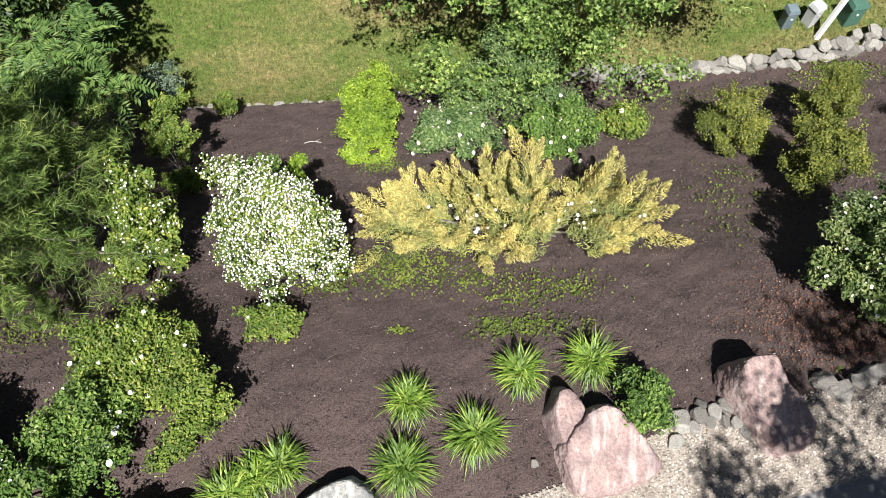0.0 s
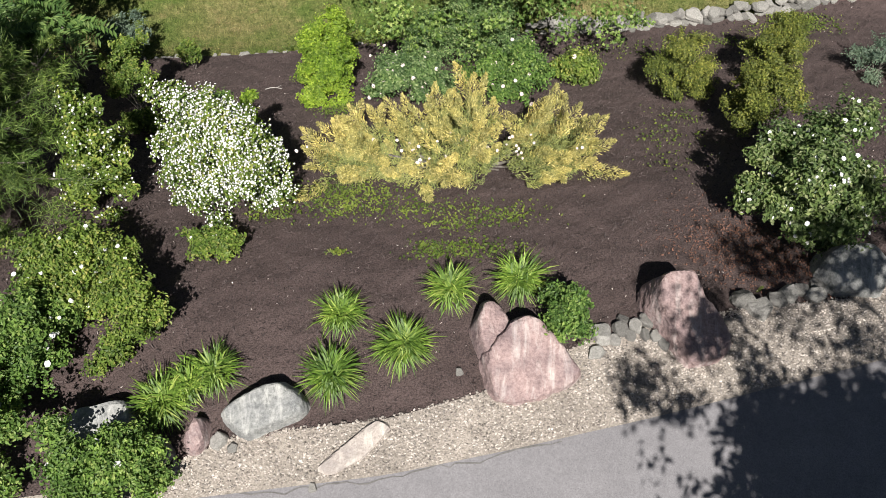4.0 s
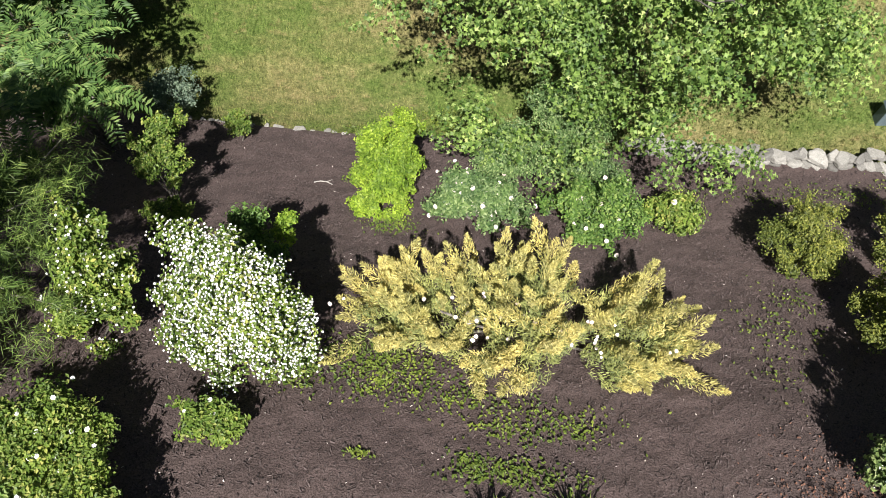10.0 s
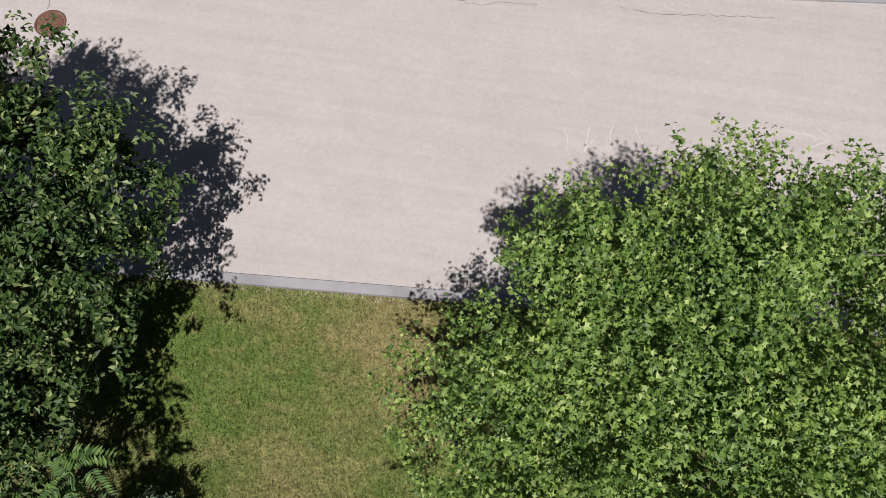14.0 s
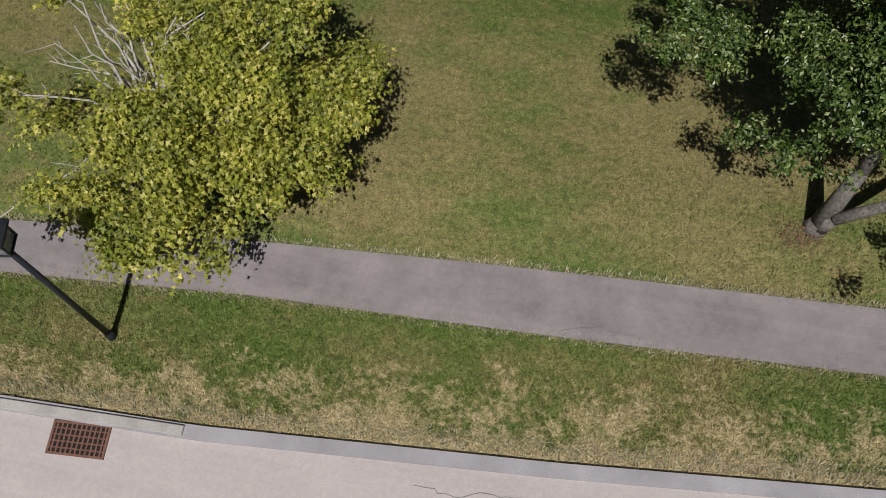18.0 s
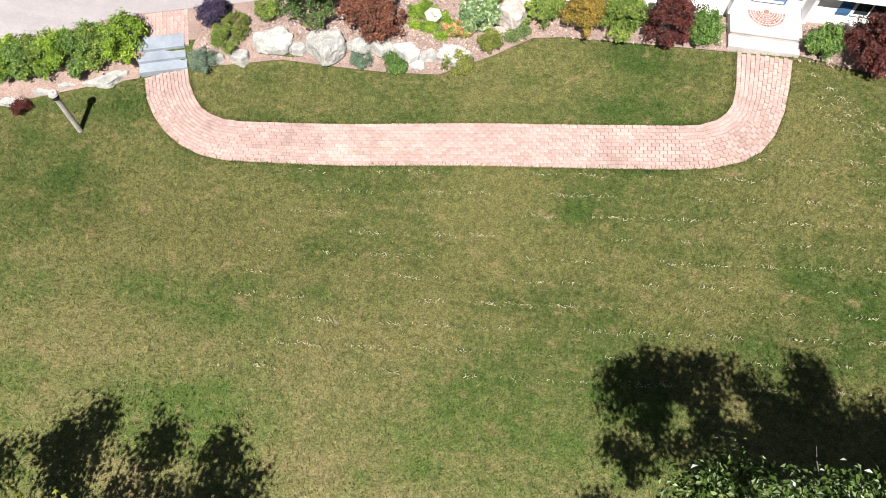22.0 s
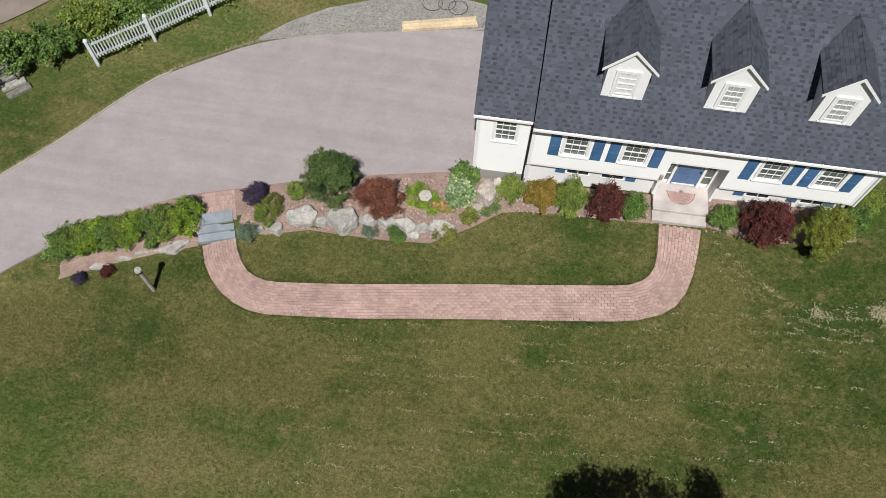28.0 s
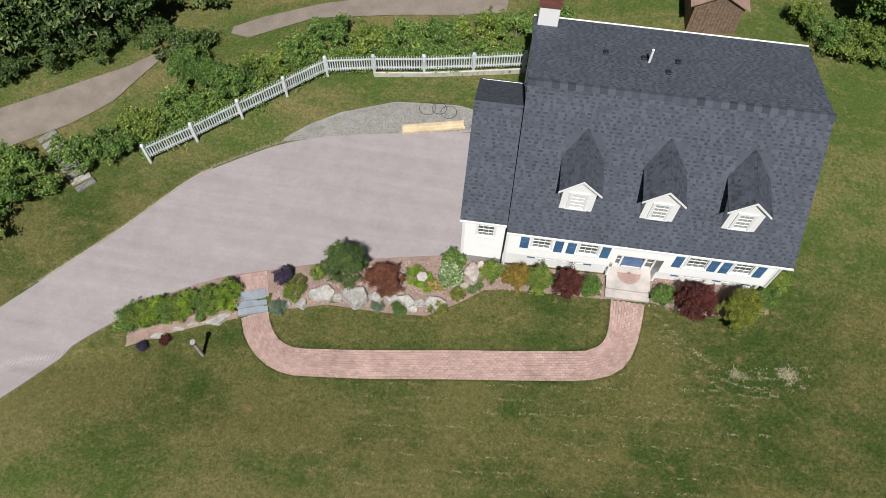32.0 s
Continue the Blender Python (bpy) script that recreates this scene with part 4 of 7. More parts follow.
ground_cover("creeping_ground_cover", [(1.35, 3.62, .75, .22, 9), (.75, 3.62, .3, .2, 5), (1.2, 4.15, .5, .2, 4), (.9, 4.5, 1.6, .3, 12), (-.6, 4.65, .8, .3, 10), (1.9, 4.3, .4, .2, 3), (-.55, 3.55, .16, .07, 1.5), (-.7, 4.35, .2, .15, 1),
                                       (-.6, 4.95, 1.0, .3, 14), (-1.6, 4.45, .5, .25, 5), (-.75, 11.0, .55, .4, 22), (-2.3, 10.5, .5, .18, 7), (-1.1, 7.75, .5, .25, 7), (4.8, 6.6, .8, .5, 3), (5.2, 7.3, .5, .3, 2),
                                       (7.0, 10.2, 1.4, .3, 6), (8.6, 10.6, 1.2, .3, 8), (5.0, 9.9, 1.2, .4, 4), (8.7, 10.9, .7, .35, 24), (4.6, 5.7, .5, .4, 1.5), (-5.6, 3.6, .5, .4, 5)],
             "patchy creeping green ground cover on mulch", M_GROUNDCOVER, 50)


# golden juniper: feathery shoots thrown up and outwards
def juniper(base, seed):
    rng = np.random.default_rng(seed)
    root = empty("golden_juniper", Matrix.Translation(base), label="wide feathery golden juniper spreading over the slope", category="shrub")
    n = 150
    u = rng.uniform(-2.15, 1.95, n)
    r = rng.uniform(-1, 1, n)
    wide = 0.95 * np.sqrt(np.clip(1 - (u / 2.5) ** 2, .1, 1))
    b = np.column_stack((u * .92, r * wide * .8, np.zeros(n)))
    hump = .2 + .98 * np.exp(-((u - .2) / .65) ** 2) + .42 * np.exp(-((u - 1.4) / .4) ** 2) + .3 * np.exp(-((u + 1.45) / .25) ** 2)
    b[:, 2] = land(base[0] + b[:, 0], base[1] + b[:, 1]) - base[2] + hump * rng.uniform(.1, .85, n)
    way = np.column_stack((u * .3 + rng.normal(0, .45, n), r * .45 + rng.normal(0, .4, n) + .22, rng.uniform(.35, 1.0, n)))
    way /= np.linalg.norm(way, axis=1, keepdims=True)
    tall = rng.uniform(.45, 1.05, n)
    for name, mat, start, share, per, thick in (("golden_foliage", M_GOLD, .38, .66, 330, .2), ("inner_growth", M_GOLD_OLD, -.1, .7, 230, .3)):
        v, f = sprays(rng, b + way * (tall * start)[:, None], way, tall * share, per, thick, .034, 1.9, .2, .75, .08)
        raw(name, v, f, mat, root)
    bm = bmesh.new()
    for k in range(14):
        u = -2 + 4.2 * k / 13
        tube(bm, (u * .2, 0, -.05), (u * .7, rng.uniform(-.3, .3), float(land(base[0] + u * .7, base[1])) - base[2] + .25), .03, .012, 5)
    part("stems", bm, M_BARK, root)
    for k in range(46):
        x, y = rng.normal(.0, .9), rng.uniform(-.5, .3)
        z = float(land(base[0] + x, base[1] + y)) - base[2] + rng.uniform(.55, .9)
        blossoms("rose_bloom", rng, [(x, y, z)], [(0, -.4, .9)], .055, M_PETAL_PINK, root)


juniper(at(1.2, 5.72), 60)


def pine(base, seed, height, spread, label):
    rng = np.random.default_rng(seed)
    root = empty("pine_tree", Matrix.Translation(base), label=label, category="tree")
    bm = bmesh.new()
    tube(bm, (0, 0, -.3), (0.05, 0, height * .5), .12, .08, 9)
    tube(bm, (.05, 0, height * .5), (0, .05, height), .08, .02, 8)
    B, D, L = [], [], []
    for k in range(84):
        h = height * (0.12 + 0.86 * k / 84)
        a = k * 2.4 + rng.normal(0, .2)
        reach = spread * (1.05 - .75 * (h / height) ** 1.3) * rng.uniform(.75, 1.1)
        d = np.array([math.cos(a), math.sin(a), .22 + .5 * (h / height)])
        e = np.array([0, 0, h]) + d * reach
        tube(bm, (0, 0, h), tuple(e), .03, .008, 5)
        for s in np.linspace(.3, 1, 11):
            q = np.array([0, 0, h]) + d * reach * s
            for _ in range(4):
                B.append(q + rng.normal(0, .06, 3))
                D.append(d + rng.normal(0, .55, 3) + np.array([0, 0, .35]))
                L.append(rng.uniform(.16, .32))
    part("trunk", bm, M_BARK, root, soft=True)
    v, f = sprays(rng, np.array(B), np.array(D), np.array(L), 16, .26, .12, 1.3, .055, .7)
    raw("needles", v, f, M_PINE, root)
    p, n, c = clumped(rng, [(0, 0, .9, spread, spread * .9, .7), (0, 0, 1.9, spread * .86, spread * .8, .8), (0, 0, 2.9, spread * .62, spread * .6, .8), (0, 0, 3.8, spread * .36, spread * .36, .7)], 1000, 42, .17, .6, .8, 110)
    v, f = leaves(rng, p, n, .105, .9, 1.5, .03, None, .04)
    raw("inner_needles", v, f, M_PINE, root)
    return root


pine(at(-6.5, 4.9), 61, 4.4, 2.25, "bushy white pine with soft grey-green needles")


def sumac(base, seed, height, spread, n, label):
    rng = np.random.default_rng(seed)
    root = empty("sumac_tree", Matrix.Translation(base), label=label, category="tree")
    C, N, Dd = [], [], []
    bm = bmesh.new()
    heads = []
    for _ in range(9):
        h = Vector((rng.normal(0, spread * .5), rng.normal(0, spread * .5), height * rng.uniform(.7, 1.0)))
        tube(bm, (0, 0, -.2), h * .5 + Vector((0, 0, .2)), .045, .035, 6)
        tube(bm, h * .5 + Vector((0, 0, .2)), h, .035, .018, 6)
        heads.append(h)
    for k in range(n):
        h = heads[k % len(heads)]
        a = rng.uniform(0, 6.28)
        d = np.array([math.cos(a), math.sin(a), 0])
        o = np.array(h) + rng.normal(0, .14, 3)
        reach, rise = rng.uniform(.45, .7), rng.uniform(.05, .3)
        side = np.array([-d[1], d[0], 0])
        for s in np.linspace(.18, 1, 11):
            p = o + d * reach * s + np.array([0, 0, rise * s - .35 * s * s])
            for w in (-1, 1):
                C.append(p + side * w * .07)
                N.append((d[0] * .2, d[1] * .2, 1))
                Dd.append(side * w + d * .45)
    part("trunk", bm, M_BARK, root)
    v, f = leaves(rng, np.array(C), np.array(N), .15, .12, 1.15, .06, np.array(Dd) * 4, .16)
    raw("fronds", v, f, M_SUMAC, root)
    return root


sumac(at(-6.7, 9.0), 62, 3.0, 1.2, 120, "leafy sumac with long feathered fronds")
sumac(at(-8.4, 10.2), 63, 3.3, 1.3, 100, "leafy sumac with long feathered fronds")

# ---------------------------------------------------------------- trees
tree("maple_tree", at(1.95, 12.8), [(0, 0, 4.2, 3.3, 3.2, 2.7), (1.5, 1.2, 5.6, 2.5, 2.3, 1.8), (2.7, 1.5, 4.6, 2.3, 2.1, 1.9), (-1.0, .8, 4.8, 2.3, 2.2, 1.9), (-2.1, -.8, 3.2, 2.1, 2.0, 1.7), (2.2, -.6, 3.2, 1.9, 2.2, 1.8), (-3.3, .35, 2.0, 1.4, 1.0, .8), (-.9, -2.6, 1.8, 1.6, 1.3, 1.4), (.4, -3.0, 1.7, 1.4, 1.0, 1.3), (1.4, -2.6, 2.0, 1.5, 1.2, 1.4), (-2.6, -.2, 2.4, 1.7, 1.4, 1.2)], 4500, 28, 0.088, M_MAPLE, 0.2, "full green maple tree on the lawn by the road", seed=3, clump_r=.14, puffs=250, shell=.6, spread=.55, bark=M_GREYBARK, lobed=True)
tree("linden_tree", at(-10.9, 13.4), [(0, 0, 4.4, 3.6, 3.8, 3.3), (1.6, 1.2, 4.4, 2.2, 2.3, 2.1), (1.5, -1.5, 3.2, 2.2, 2.2, 2.2), (0, 0, 6.0, 2.5, 2.5, 2.1), (1.1, .2, 5.2, 2.3, 2.6, 1.9), (2.2, -.3, 3.2, 1.8, 1.9, 1.8), (2.9, 1.3, 2.6, 1.1, .9, .9)], 2300, 38, 0.095, M_DARKLEAF, 0.2, "dark green small-leaved tree beside the road", seed=4, clump_r=.16, puffs=170)
maple = tree("yellow_maple", at(-9.8, 29.4), [(2.4, .6, 3.1, 1.8, 1.9, 1.5), (.4, -1.6, 2.6, 2.3, 1.15, 1.2), (1.0, -2.0, 2.3, 1.9, 1.2, 1.0), (.9, -2.9, 1.7, 1.6, .8, .8), (-1.3, -2.7, 1.8, 1.7, .9, .9), (.2, 2.15, 2.9, 2.1, .95, .9), (1.7, 1.6, 3.3, 1.8, 1.4, 1.0), (2.9, -.6, 2.6, 1.3, 1.2, 1.0), (-2.7, -.5, 2.4, 1.1, 1.2, 1.0), (1.45, -.5, 3.0, 1.45, 1.4, 1.1), (-1.9, 1.8, 2.6, 1.8, 1.05, .9), (-.6, .7, 2.2, 1.8, 1.4, .4)], 1520, 28, 0.112, M_YELLOWTREE, 0.2, "yellow-green maple with pale bare branches", seed=5, clump_r=.21, shell=.5, bark=M_TWIG, limbs=46, puffs=100, top=(-.2, .1, 1.7), lobed=True)
rng = np.random.default_rng(55)
ends = np.array([-.75, .75, 3.0]) + rng.uniform(-1, 1, (15, 3)) * np.array([1.9, 1.35, .6])
part("bare_bough", limb_mesh(rng, (-.2, .1, 1.2), (-.25, 0, 1.75), ends, .1, .1, .016), M_TWIG, maple, "pale grey leafless bough", soft=True)
pear = tree("pear_tree", at(3.95, 30.1), [(1.2, 2.2, 3.2, 2.8, 2.4, 2.2), (-3.5, 1.9, 2.5, 1.4, 1.3, 1.0), (-2.5, 3.7, 3.4, 1.7, 1.5, 1.3), (-.6, 3.0, 3.8, 1.9, 1.9, 1.6), (2.8, 2.2, 3.8, 2.0, 2.2, 2.0), (.3, 3.8, 4.4, 1.8, 1.6, 1.3), (-2.3, 4.2, 4.1, 1.1, 1.1, .8), (1.3, 3.2, 4.5, 1.6, 1.7, 1.3), (2.0, 1.3, 2.9, 1.4, 1.0, 1.0), (-1.6, .5, 2.1, 1.15, .85, .7), (-.8, .2, 2.1, .75, .65, .5), (1.5, -2.6, 3.1, .9, .8, .6)], 3450, 38, 0.078, M_PEAR, 0.2, "dark green tree with pale shoots by the path", seed=6, clump_r=.16, top=(.5, 1.4, 2.8), bark=M_GREYBARK, limbs=44, shell=.4, puffs=150)
part("stem", limb_mesh(np.random.default_rng(66), (.05, .02, .35), (2.1, .5, 2.2), [(3.6, 1.2, 3.6), (2.6, 2.2, 4.0)], .13, .09), M_GREYBARK, pear, soft=True)
tree("drive_tree", at(7.2, -4.4), [(-.6, .6, 5.0, 2.4, 1.5, 1.4), (-2.3, 1.0, 4.6, 1.1, .9, .9), (-2.6, 1.7, 7.6, 1.1, .6, .9), (-.1, 1.45, 8.0, 1.2, .5, .8), (1.4, 1.8, 7.8, 1.3, .7, 1.0), (.4, .3, 6.6, 2.2, 1.2, 1.2), (-.4, 3.1, 8.0, 1.1, .6, .7), (.9, 3.5, 8.2, 1.5, .7, .8), (-.2, 1.2, 5.6, 2.2, 1.2, 1.2), (-1.5, 2.0, 8.1, .95, .42, .6), (-.9, 2.25, 8.2, .7, .4, .6), (-3.05, 1.65, 8.0, .42, .42, .5), (-2.35, 2.7, 8.0, .24, .3, .4)], 1250, 40, 0.11, M_MAPLE, 0.17, "green tree on the far side of the upper drive", seed=7, clump_r=.24, puffs=150)
# ---------------------------------------------------------------- stones of the upper garden
def cleft(bm, c, sides, high, top, seed, sub=4, lean=.22, rough=.07, sharp=13):
    """A block split along flat faces: sides are (bearing, distance) of its faces, top the bearing and slope of its upper face."""
    faces = [(Vector((math.cos(radians(a)), math.sin(radians(a)), lean)).normalized(), d) for a, d in sides]
    faces.append((Vector((top[1] * math.cos(radians(top[0])), top[1] * math.sin(radians(top[0])), 1)).normalized(), high))
    faces.append((Vector((0, 0, -1)), high))
    geo = bmesh.ops.create_icosphere(bm, subdivisions=sub, radius=1.0)
    o = Vector((seed * 7.31, seed * 3.17, seed * 1.93))
    for v in geo["verts"]:
        d = v.co.normalized()
        k = sum(max(0.0, n.dot(d) / w) ** sharp for n, w in faces) ** (-1 / sharp)
        q = d * k * 3 + o
        k *= 1 + rough * (noise.noise(q) + .55 * noise.noise(q * 2.7) + .4 * noise.noise(q * 7) + .25 * noise.noise(q * 17))
        v.co = d * k + Vector(c)


def boulder(x, y, blocks, mat, label, seed, sub=4):
    """blocks: (offset, sides, height, top) of each mass of the stone; its origin lies on the land."""
    bm = bmesh.new()
    for n, (c, sides, high, top) in enumerate(blocks):
        cleft(bm, c, sides, high, top, seed + n, sub)
    ob = part("boulder", bm, mat, None, soft=False)
    ob.matrix_world = Matrix.Translation(at(x, y))
    return tagged(ob, label, "boulder", "boulders along the gravel strip")


M_GREYROCK = streaked("pale_streaked_rock", (0.15, 0.155, 0.15), (0.40, 0.40, 0.385), (.62, .61, .58), 62)
M_PALESLAB = streaked("pale_pinkish_slab", (0.30, 0.26, 0.235), (0.52, 0.46, 0.42), (.68, .64, .58), 40)
M_PALEROCK = streaked("whitish_mottled_rock", (0.24, 0.235, 0.22), (0.50, 0.485, 0.46), (.64, .63, .60), 20)
boulder(2.05, 1.81, [((0, 0, .08), [(-165, .60), (-108, .62), (-70, .48), (-34, .60), (35, .44), (62, .50), (107, .56), (142, .53)], .26, (-75, .28)),
                    ((-.48, .38, .10), [(-170, .22), (-143, .29), (-50, .30), (0, .25), (35, .28), (81, .38), (157, .25)], .24, (-20, .3))],
        M_PINK, "large pink granite boulder with a pointed horn, set in gravel", 3, 5)
boulder(4.05, 2.36, [((-.07, .26, .16), [(180, .38), (145, .42), (97, .36), (20, .35), (-62, .46), (-151, .38)], .32, (-40, .35)),
                    ((.2, -.21, .08), [(-151, .40), (-78, .35), (-42, .35), (8, .37), (34, .38), (110, .5)], .24, (-30, .3))],
        M_PINK, "long rough pinkish boulder with a pale grey crest", 8, 5)
boulder(-1.2, 1.15, [((0, 0, .06), [(-140, .45), (-112, .39), (-67, .27), (-31, .44), (33, .46), (64, .38), (114, .26), (132, .31)], .24, (-65, .35))], M_GREYROCK, "pale grey streaked boulder beside daylilies", 12, 5)
boulder(-3.2, .90, [((0, 0, .05), [(-153, .46), (-73, .30), (-46, .3), (10, .45), (89, .34), (107, .27), (143, .30)], .24, (-60, .3))], M_GREYROCK, "grey boulder half hidden by roses", 14)
boulder(-.1, .72, [((0, 0, .0), [(-94, .34), (-62, .18), (-41, .18), (36, .52), (86, .32), (131, .10), (-150, .5)], .07, (-60, .1))], M_PALESLAB, "flat pale pinkish slab lying in the gravel", 15)
boulder(-1.98, .83, [((0, 0, .05), [(-166, .15), (-95, .22), (-32, .16), (6, .13), (71, .21), (156, .12)], .17, (-90, .3))], M_PINK, "small pinkish stone beside daylilies", 17, 3)
boulder(6.55, 3.2, [((0, 0, .08), [(-160, .46), (-95, .36), (-30, .42), (30, .44), (95, .38), (150, .46)], .28, (-80, .2))], M_GREYROCK, "grey boulder at the edge of the gravel", 9)
rng = np.random.default_rng(70)
edge_mesh = []
for k in range(8):
    bm = bmesh.new()
    cleft(bm, (0, 0, 0), [(a * 60 + float(rng.normal(0, 14)), float(rng.uniform(.72, 1.15))) for a in range(6)], float(rng.uniform(.5, .75)), (float(rng.uniform(0, 360)), .2), 90 + k, 3, .08, .07, 18)
    me = bpy.data.meshes.new("edge_stone")
    bm.to_mesh(me)
    bm.free()
    me.materials.append(M_STONE)
    edge_mesh.append(me)


def small_stones(places, group, label, category="stone"):
    for x, y, r in places:
        ob = tagged(new("edge_stone", edge_mesh[int(rng.integers(8))]), label, category, group)
        ob.matrix_world = pose(x, y, float(land(x, y)) + r * .25, rng.normal(0, 14), rng.normal(0, 14), rng.uniform(0, 360)) @ Matrix.Diagonal((r, r, r, 1))


small_stones([(2.98, 2.2, .14), (3.16, 2.12, .09), (3.25, 2.28, .1), (3.36, 2.2, .08), (3.45, 2.33, .1), (3.56, 2.22, .08), (3.62, 2.42, .11), (3.3, 2.42, .07), (3.7, 2.2, .09), (3.8, 2.1, .1), (4.95, 2.75, .14), (5.15, 2.6, .15),
              (5.4, 2.75, .12), (5.6, 2.85, .13), (5.78, 2.95, .1), (5.95, 2.85, .12), (6.05, 3.05, .1), (7.1, 3.3, .14), (7.4, 3.45, .12), (-1.72, .78, .1), (-2.35, .62, .12), (1.17, 1.68, .05), (-1.55, .7, .06), (2.9, 1.95, .1), (-.55, .25, .05)],
             "stones along the gravel strip", "small pale stone at the gravel edge")

bm = bmesh.new()
twig = [(-2.72, 8.66), (-2.62, 8.72), (-2.5, 8.72), (-2.38, 8.66)]
for (ax, ay), (bx, by) in zip(twig, twig[1:]):
    tube(bm, at(ax, ay, .03), at(bx, by, .03), .012, .009, 6)
tube(bm, at(-2.5, 8.72, .03), at(-2.42, 8.8, .04), .008, .004, 5)
tagged(part("fallen_twig", bm, M_TWIG), "bent pale twig lying on the mulch", "twig")
# ---------------------------------------------------------------- dry-stone edging between the bed and the lawn
wall = empty("stone_wall", Matrix.Identity(4), label="low dry-laid wall of pale grey field stones", category="wall")
wall_low = empty("stone_edging", Matrix.Identity(4), label="low broken row of field stones at the lawn edge", category="wall")
for root, a, b, step, big in ((wall, 2.9, 10.6, .17, 1.0), (wall_low, -5.9, -.9, .24, .8)):
    x = a
    while x < b:
        for row in range(2 if root is wall else 1):
            r = rng.uniform(.07, .15) * big * (1 if row == 0 else 1.05)
            y = bed_top(x) + rng.normal(0, .05) + (.13 if row else .0)
            sunk = .02 if root is wall else -.05
            ob = new("stone", edge_mesh[int(rng.integers(8))])
            ob.parent = root
            ob.matrix_world = pose(x + rng.normal(0, .04), y, float(land(x, y)) + sunk + row * .15 * big, rng.normal(0, 9), rng.normal(0, 9), rng.uniform(0, 360)) @ Matrix.Diagonal((r * 1.3, r * .95, r * .62, 1))
        x += step * rng.uniform(.6, 1.35)

# ---------------------------------------------------------------- utility boxes on the lawn
M_BOXBLUE = surface("weathered_blue_grey_box", (0.10, 0.14, 0.16), (0.16, 0.2, 0.22), fine=30, coarse=3, rough=.6, bump=.1)
M_BOXGREEN = surface("green_utility_box", (0.05, 0.12, 0.09), (0.08, 0.17, 0.13), fine=30, coarse=3, rough=.55, bump=.1)
M_BOXGREY = surface("pale_grey_box", (0.4, 0.41, 0.42), (0.55, 0.55, 0.55), fine=30, coarse=3, rough=.6, bump=.1)


def pedestal(x, y, w, d, h, mat, label, turn, cap=True):
    root = empty("utility_pedestal", pose(x, y, float(land(x, y)), 0, 0, turn), label=label, category="utility box", group="utility boxes on the lawn")
    box("body", (-w / 2, -d / 2, -.1), (w / 2, d / 2, h), mat, root, bevel=.012)
    bm = bmesh.new()
    o = [(-w / 2 - .02, -d / 2 - .02), (w / 2 + .02, -d / 2 - .02), (w / 2 + .02, d / 2 + .02), (-w / 2 - .02, d / 2 + .02)]
    prism(bm, o, h, h + .05)
    top = [v for v in bm.verts if v.co.z > h + .04]
    for v in top:
        v.co.x *= .8
        v.co.y *= .8
        v.co.z += .05
    part("lid", bm, mat, root)
    box("latch", (-.03, -d / 2 - .02, h * .6), (.03, -d / 2 - .002, h * .68), M_BOXGREY, root)
    return root


pedestal(7.85, 12.35, .24, .24, .42, M_BOXBLUE, "small blue-grey utility pedestal in the grass", 10)
pedestal(8.4, 12.4, .26, .26, .45, M_BOXGREY, "pale grey utility pedestal in the grass", 30)
pedestal(9.25, 12.4, .36, .32, .5, M_BOXGREEN, "dark green ribbed utility box in the grass", 12)
root = empty("marker_post", pose(8.5, 11.95, float(land(8.5, 11.95)), -8, 14, 10), label="leaning white square marker post", category="post")
box("shaft", (-.05, -.05, -.1), (.05, .05, 1.15), M_TRIM, root, bevel=.006)
box("cap", (-.06, -.06, 1.15), (.06, .06, 1.19), M_TRIM, root)

# ---------------------------------------------------------------- road furniture
M_IRON = surface("rusted_iron", (0.09, 0.04, 0.028), (0.2, 0.10, 0.075), fine=50, coarse=5, rough=.8, bump=.4)
M_BLACK = surface("black_painted_metal", (0.012, 0.014, 0.018), (0.025, 0.028, 0.035), fine=30, coarse=3, rough=.45, bump=.05)
M_SHAFT_SHADE = surface("painted_shaft_shade", (0.008, 0.008, 0.008), (0.02, 0.018, 0.016), fine=10, coarse=2, rough=.9, bump=0)


def on_land(x, y, turn, up=0.0):
    """A pose that lies on the land."""
    e = .3
    n = Vector((-(land(x + e, y) - land(x - e, y)) / (2 * e), -(land(x, y + e) - land(x, y - e)) / (2 * e), 1)).normalized()
    xa = Vector((math.cos(radians(turn)), math.sin(radians(turn)), 0))
    xa = (xa - n * xa.dot(n)).normalized()
    m = Matrix((xa, n.cross(xa), n)).transposed().to_4x4()
    m.translation = at(x, y, up)
    return m


drain = empty("storm_drain", on_land(-9.95, 22.86, 5, .004), label="rust-brown cast iron storm drain grate in the road", category="drain")
# flat plate, no hole: the darkness below the grate is its colour
box("shaft", (-.55, -.29, .0), (.55, .29, .006), M_SHAFT_SHADE, drain)
for k, (lo, hi) in enumerate([((-.6, -.33), (.6, -.28)), ((-.6, .28), (.6, .33)), ((-.6, -.28), (-.55, .28)), ((.55, -.28), (.6, .28))]):
    box("frame", (*lo, 0), (*hi, .03), M_IRON, drain)
for k in range(11):
    box("bar", (-.5 + .1 * k - .018, -.28, .008), (-.5 + .1 * k + .018, .28, .026), M_IRON, drain)
for k in range(4):
    box("cross_bar", (-.55, -.19 + .125 * k - .014, .006), (.55, -.19 + .125 * k + .014, .022), M_IRON, drain)
bm = bmesh.new()
add_box(bm, (-2.1, .36, -.05), (2.05, .56, .10), .015)
ob = tagged(part("drain_slab", bm, M_FOUND), "long concrete kerb block behind a drain", "kerb block")
ob.matrix_world = on_land(-9.95, 22.86, 3)
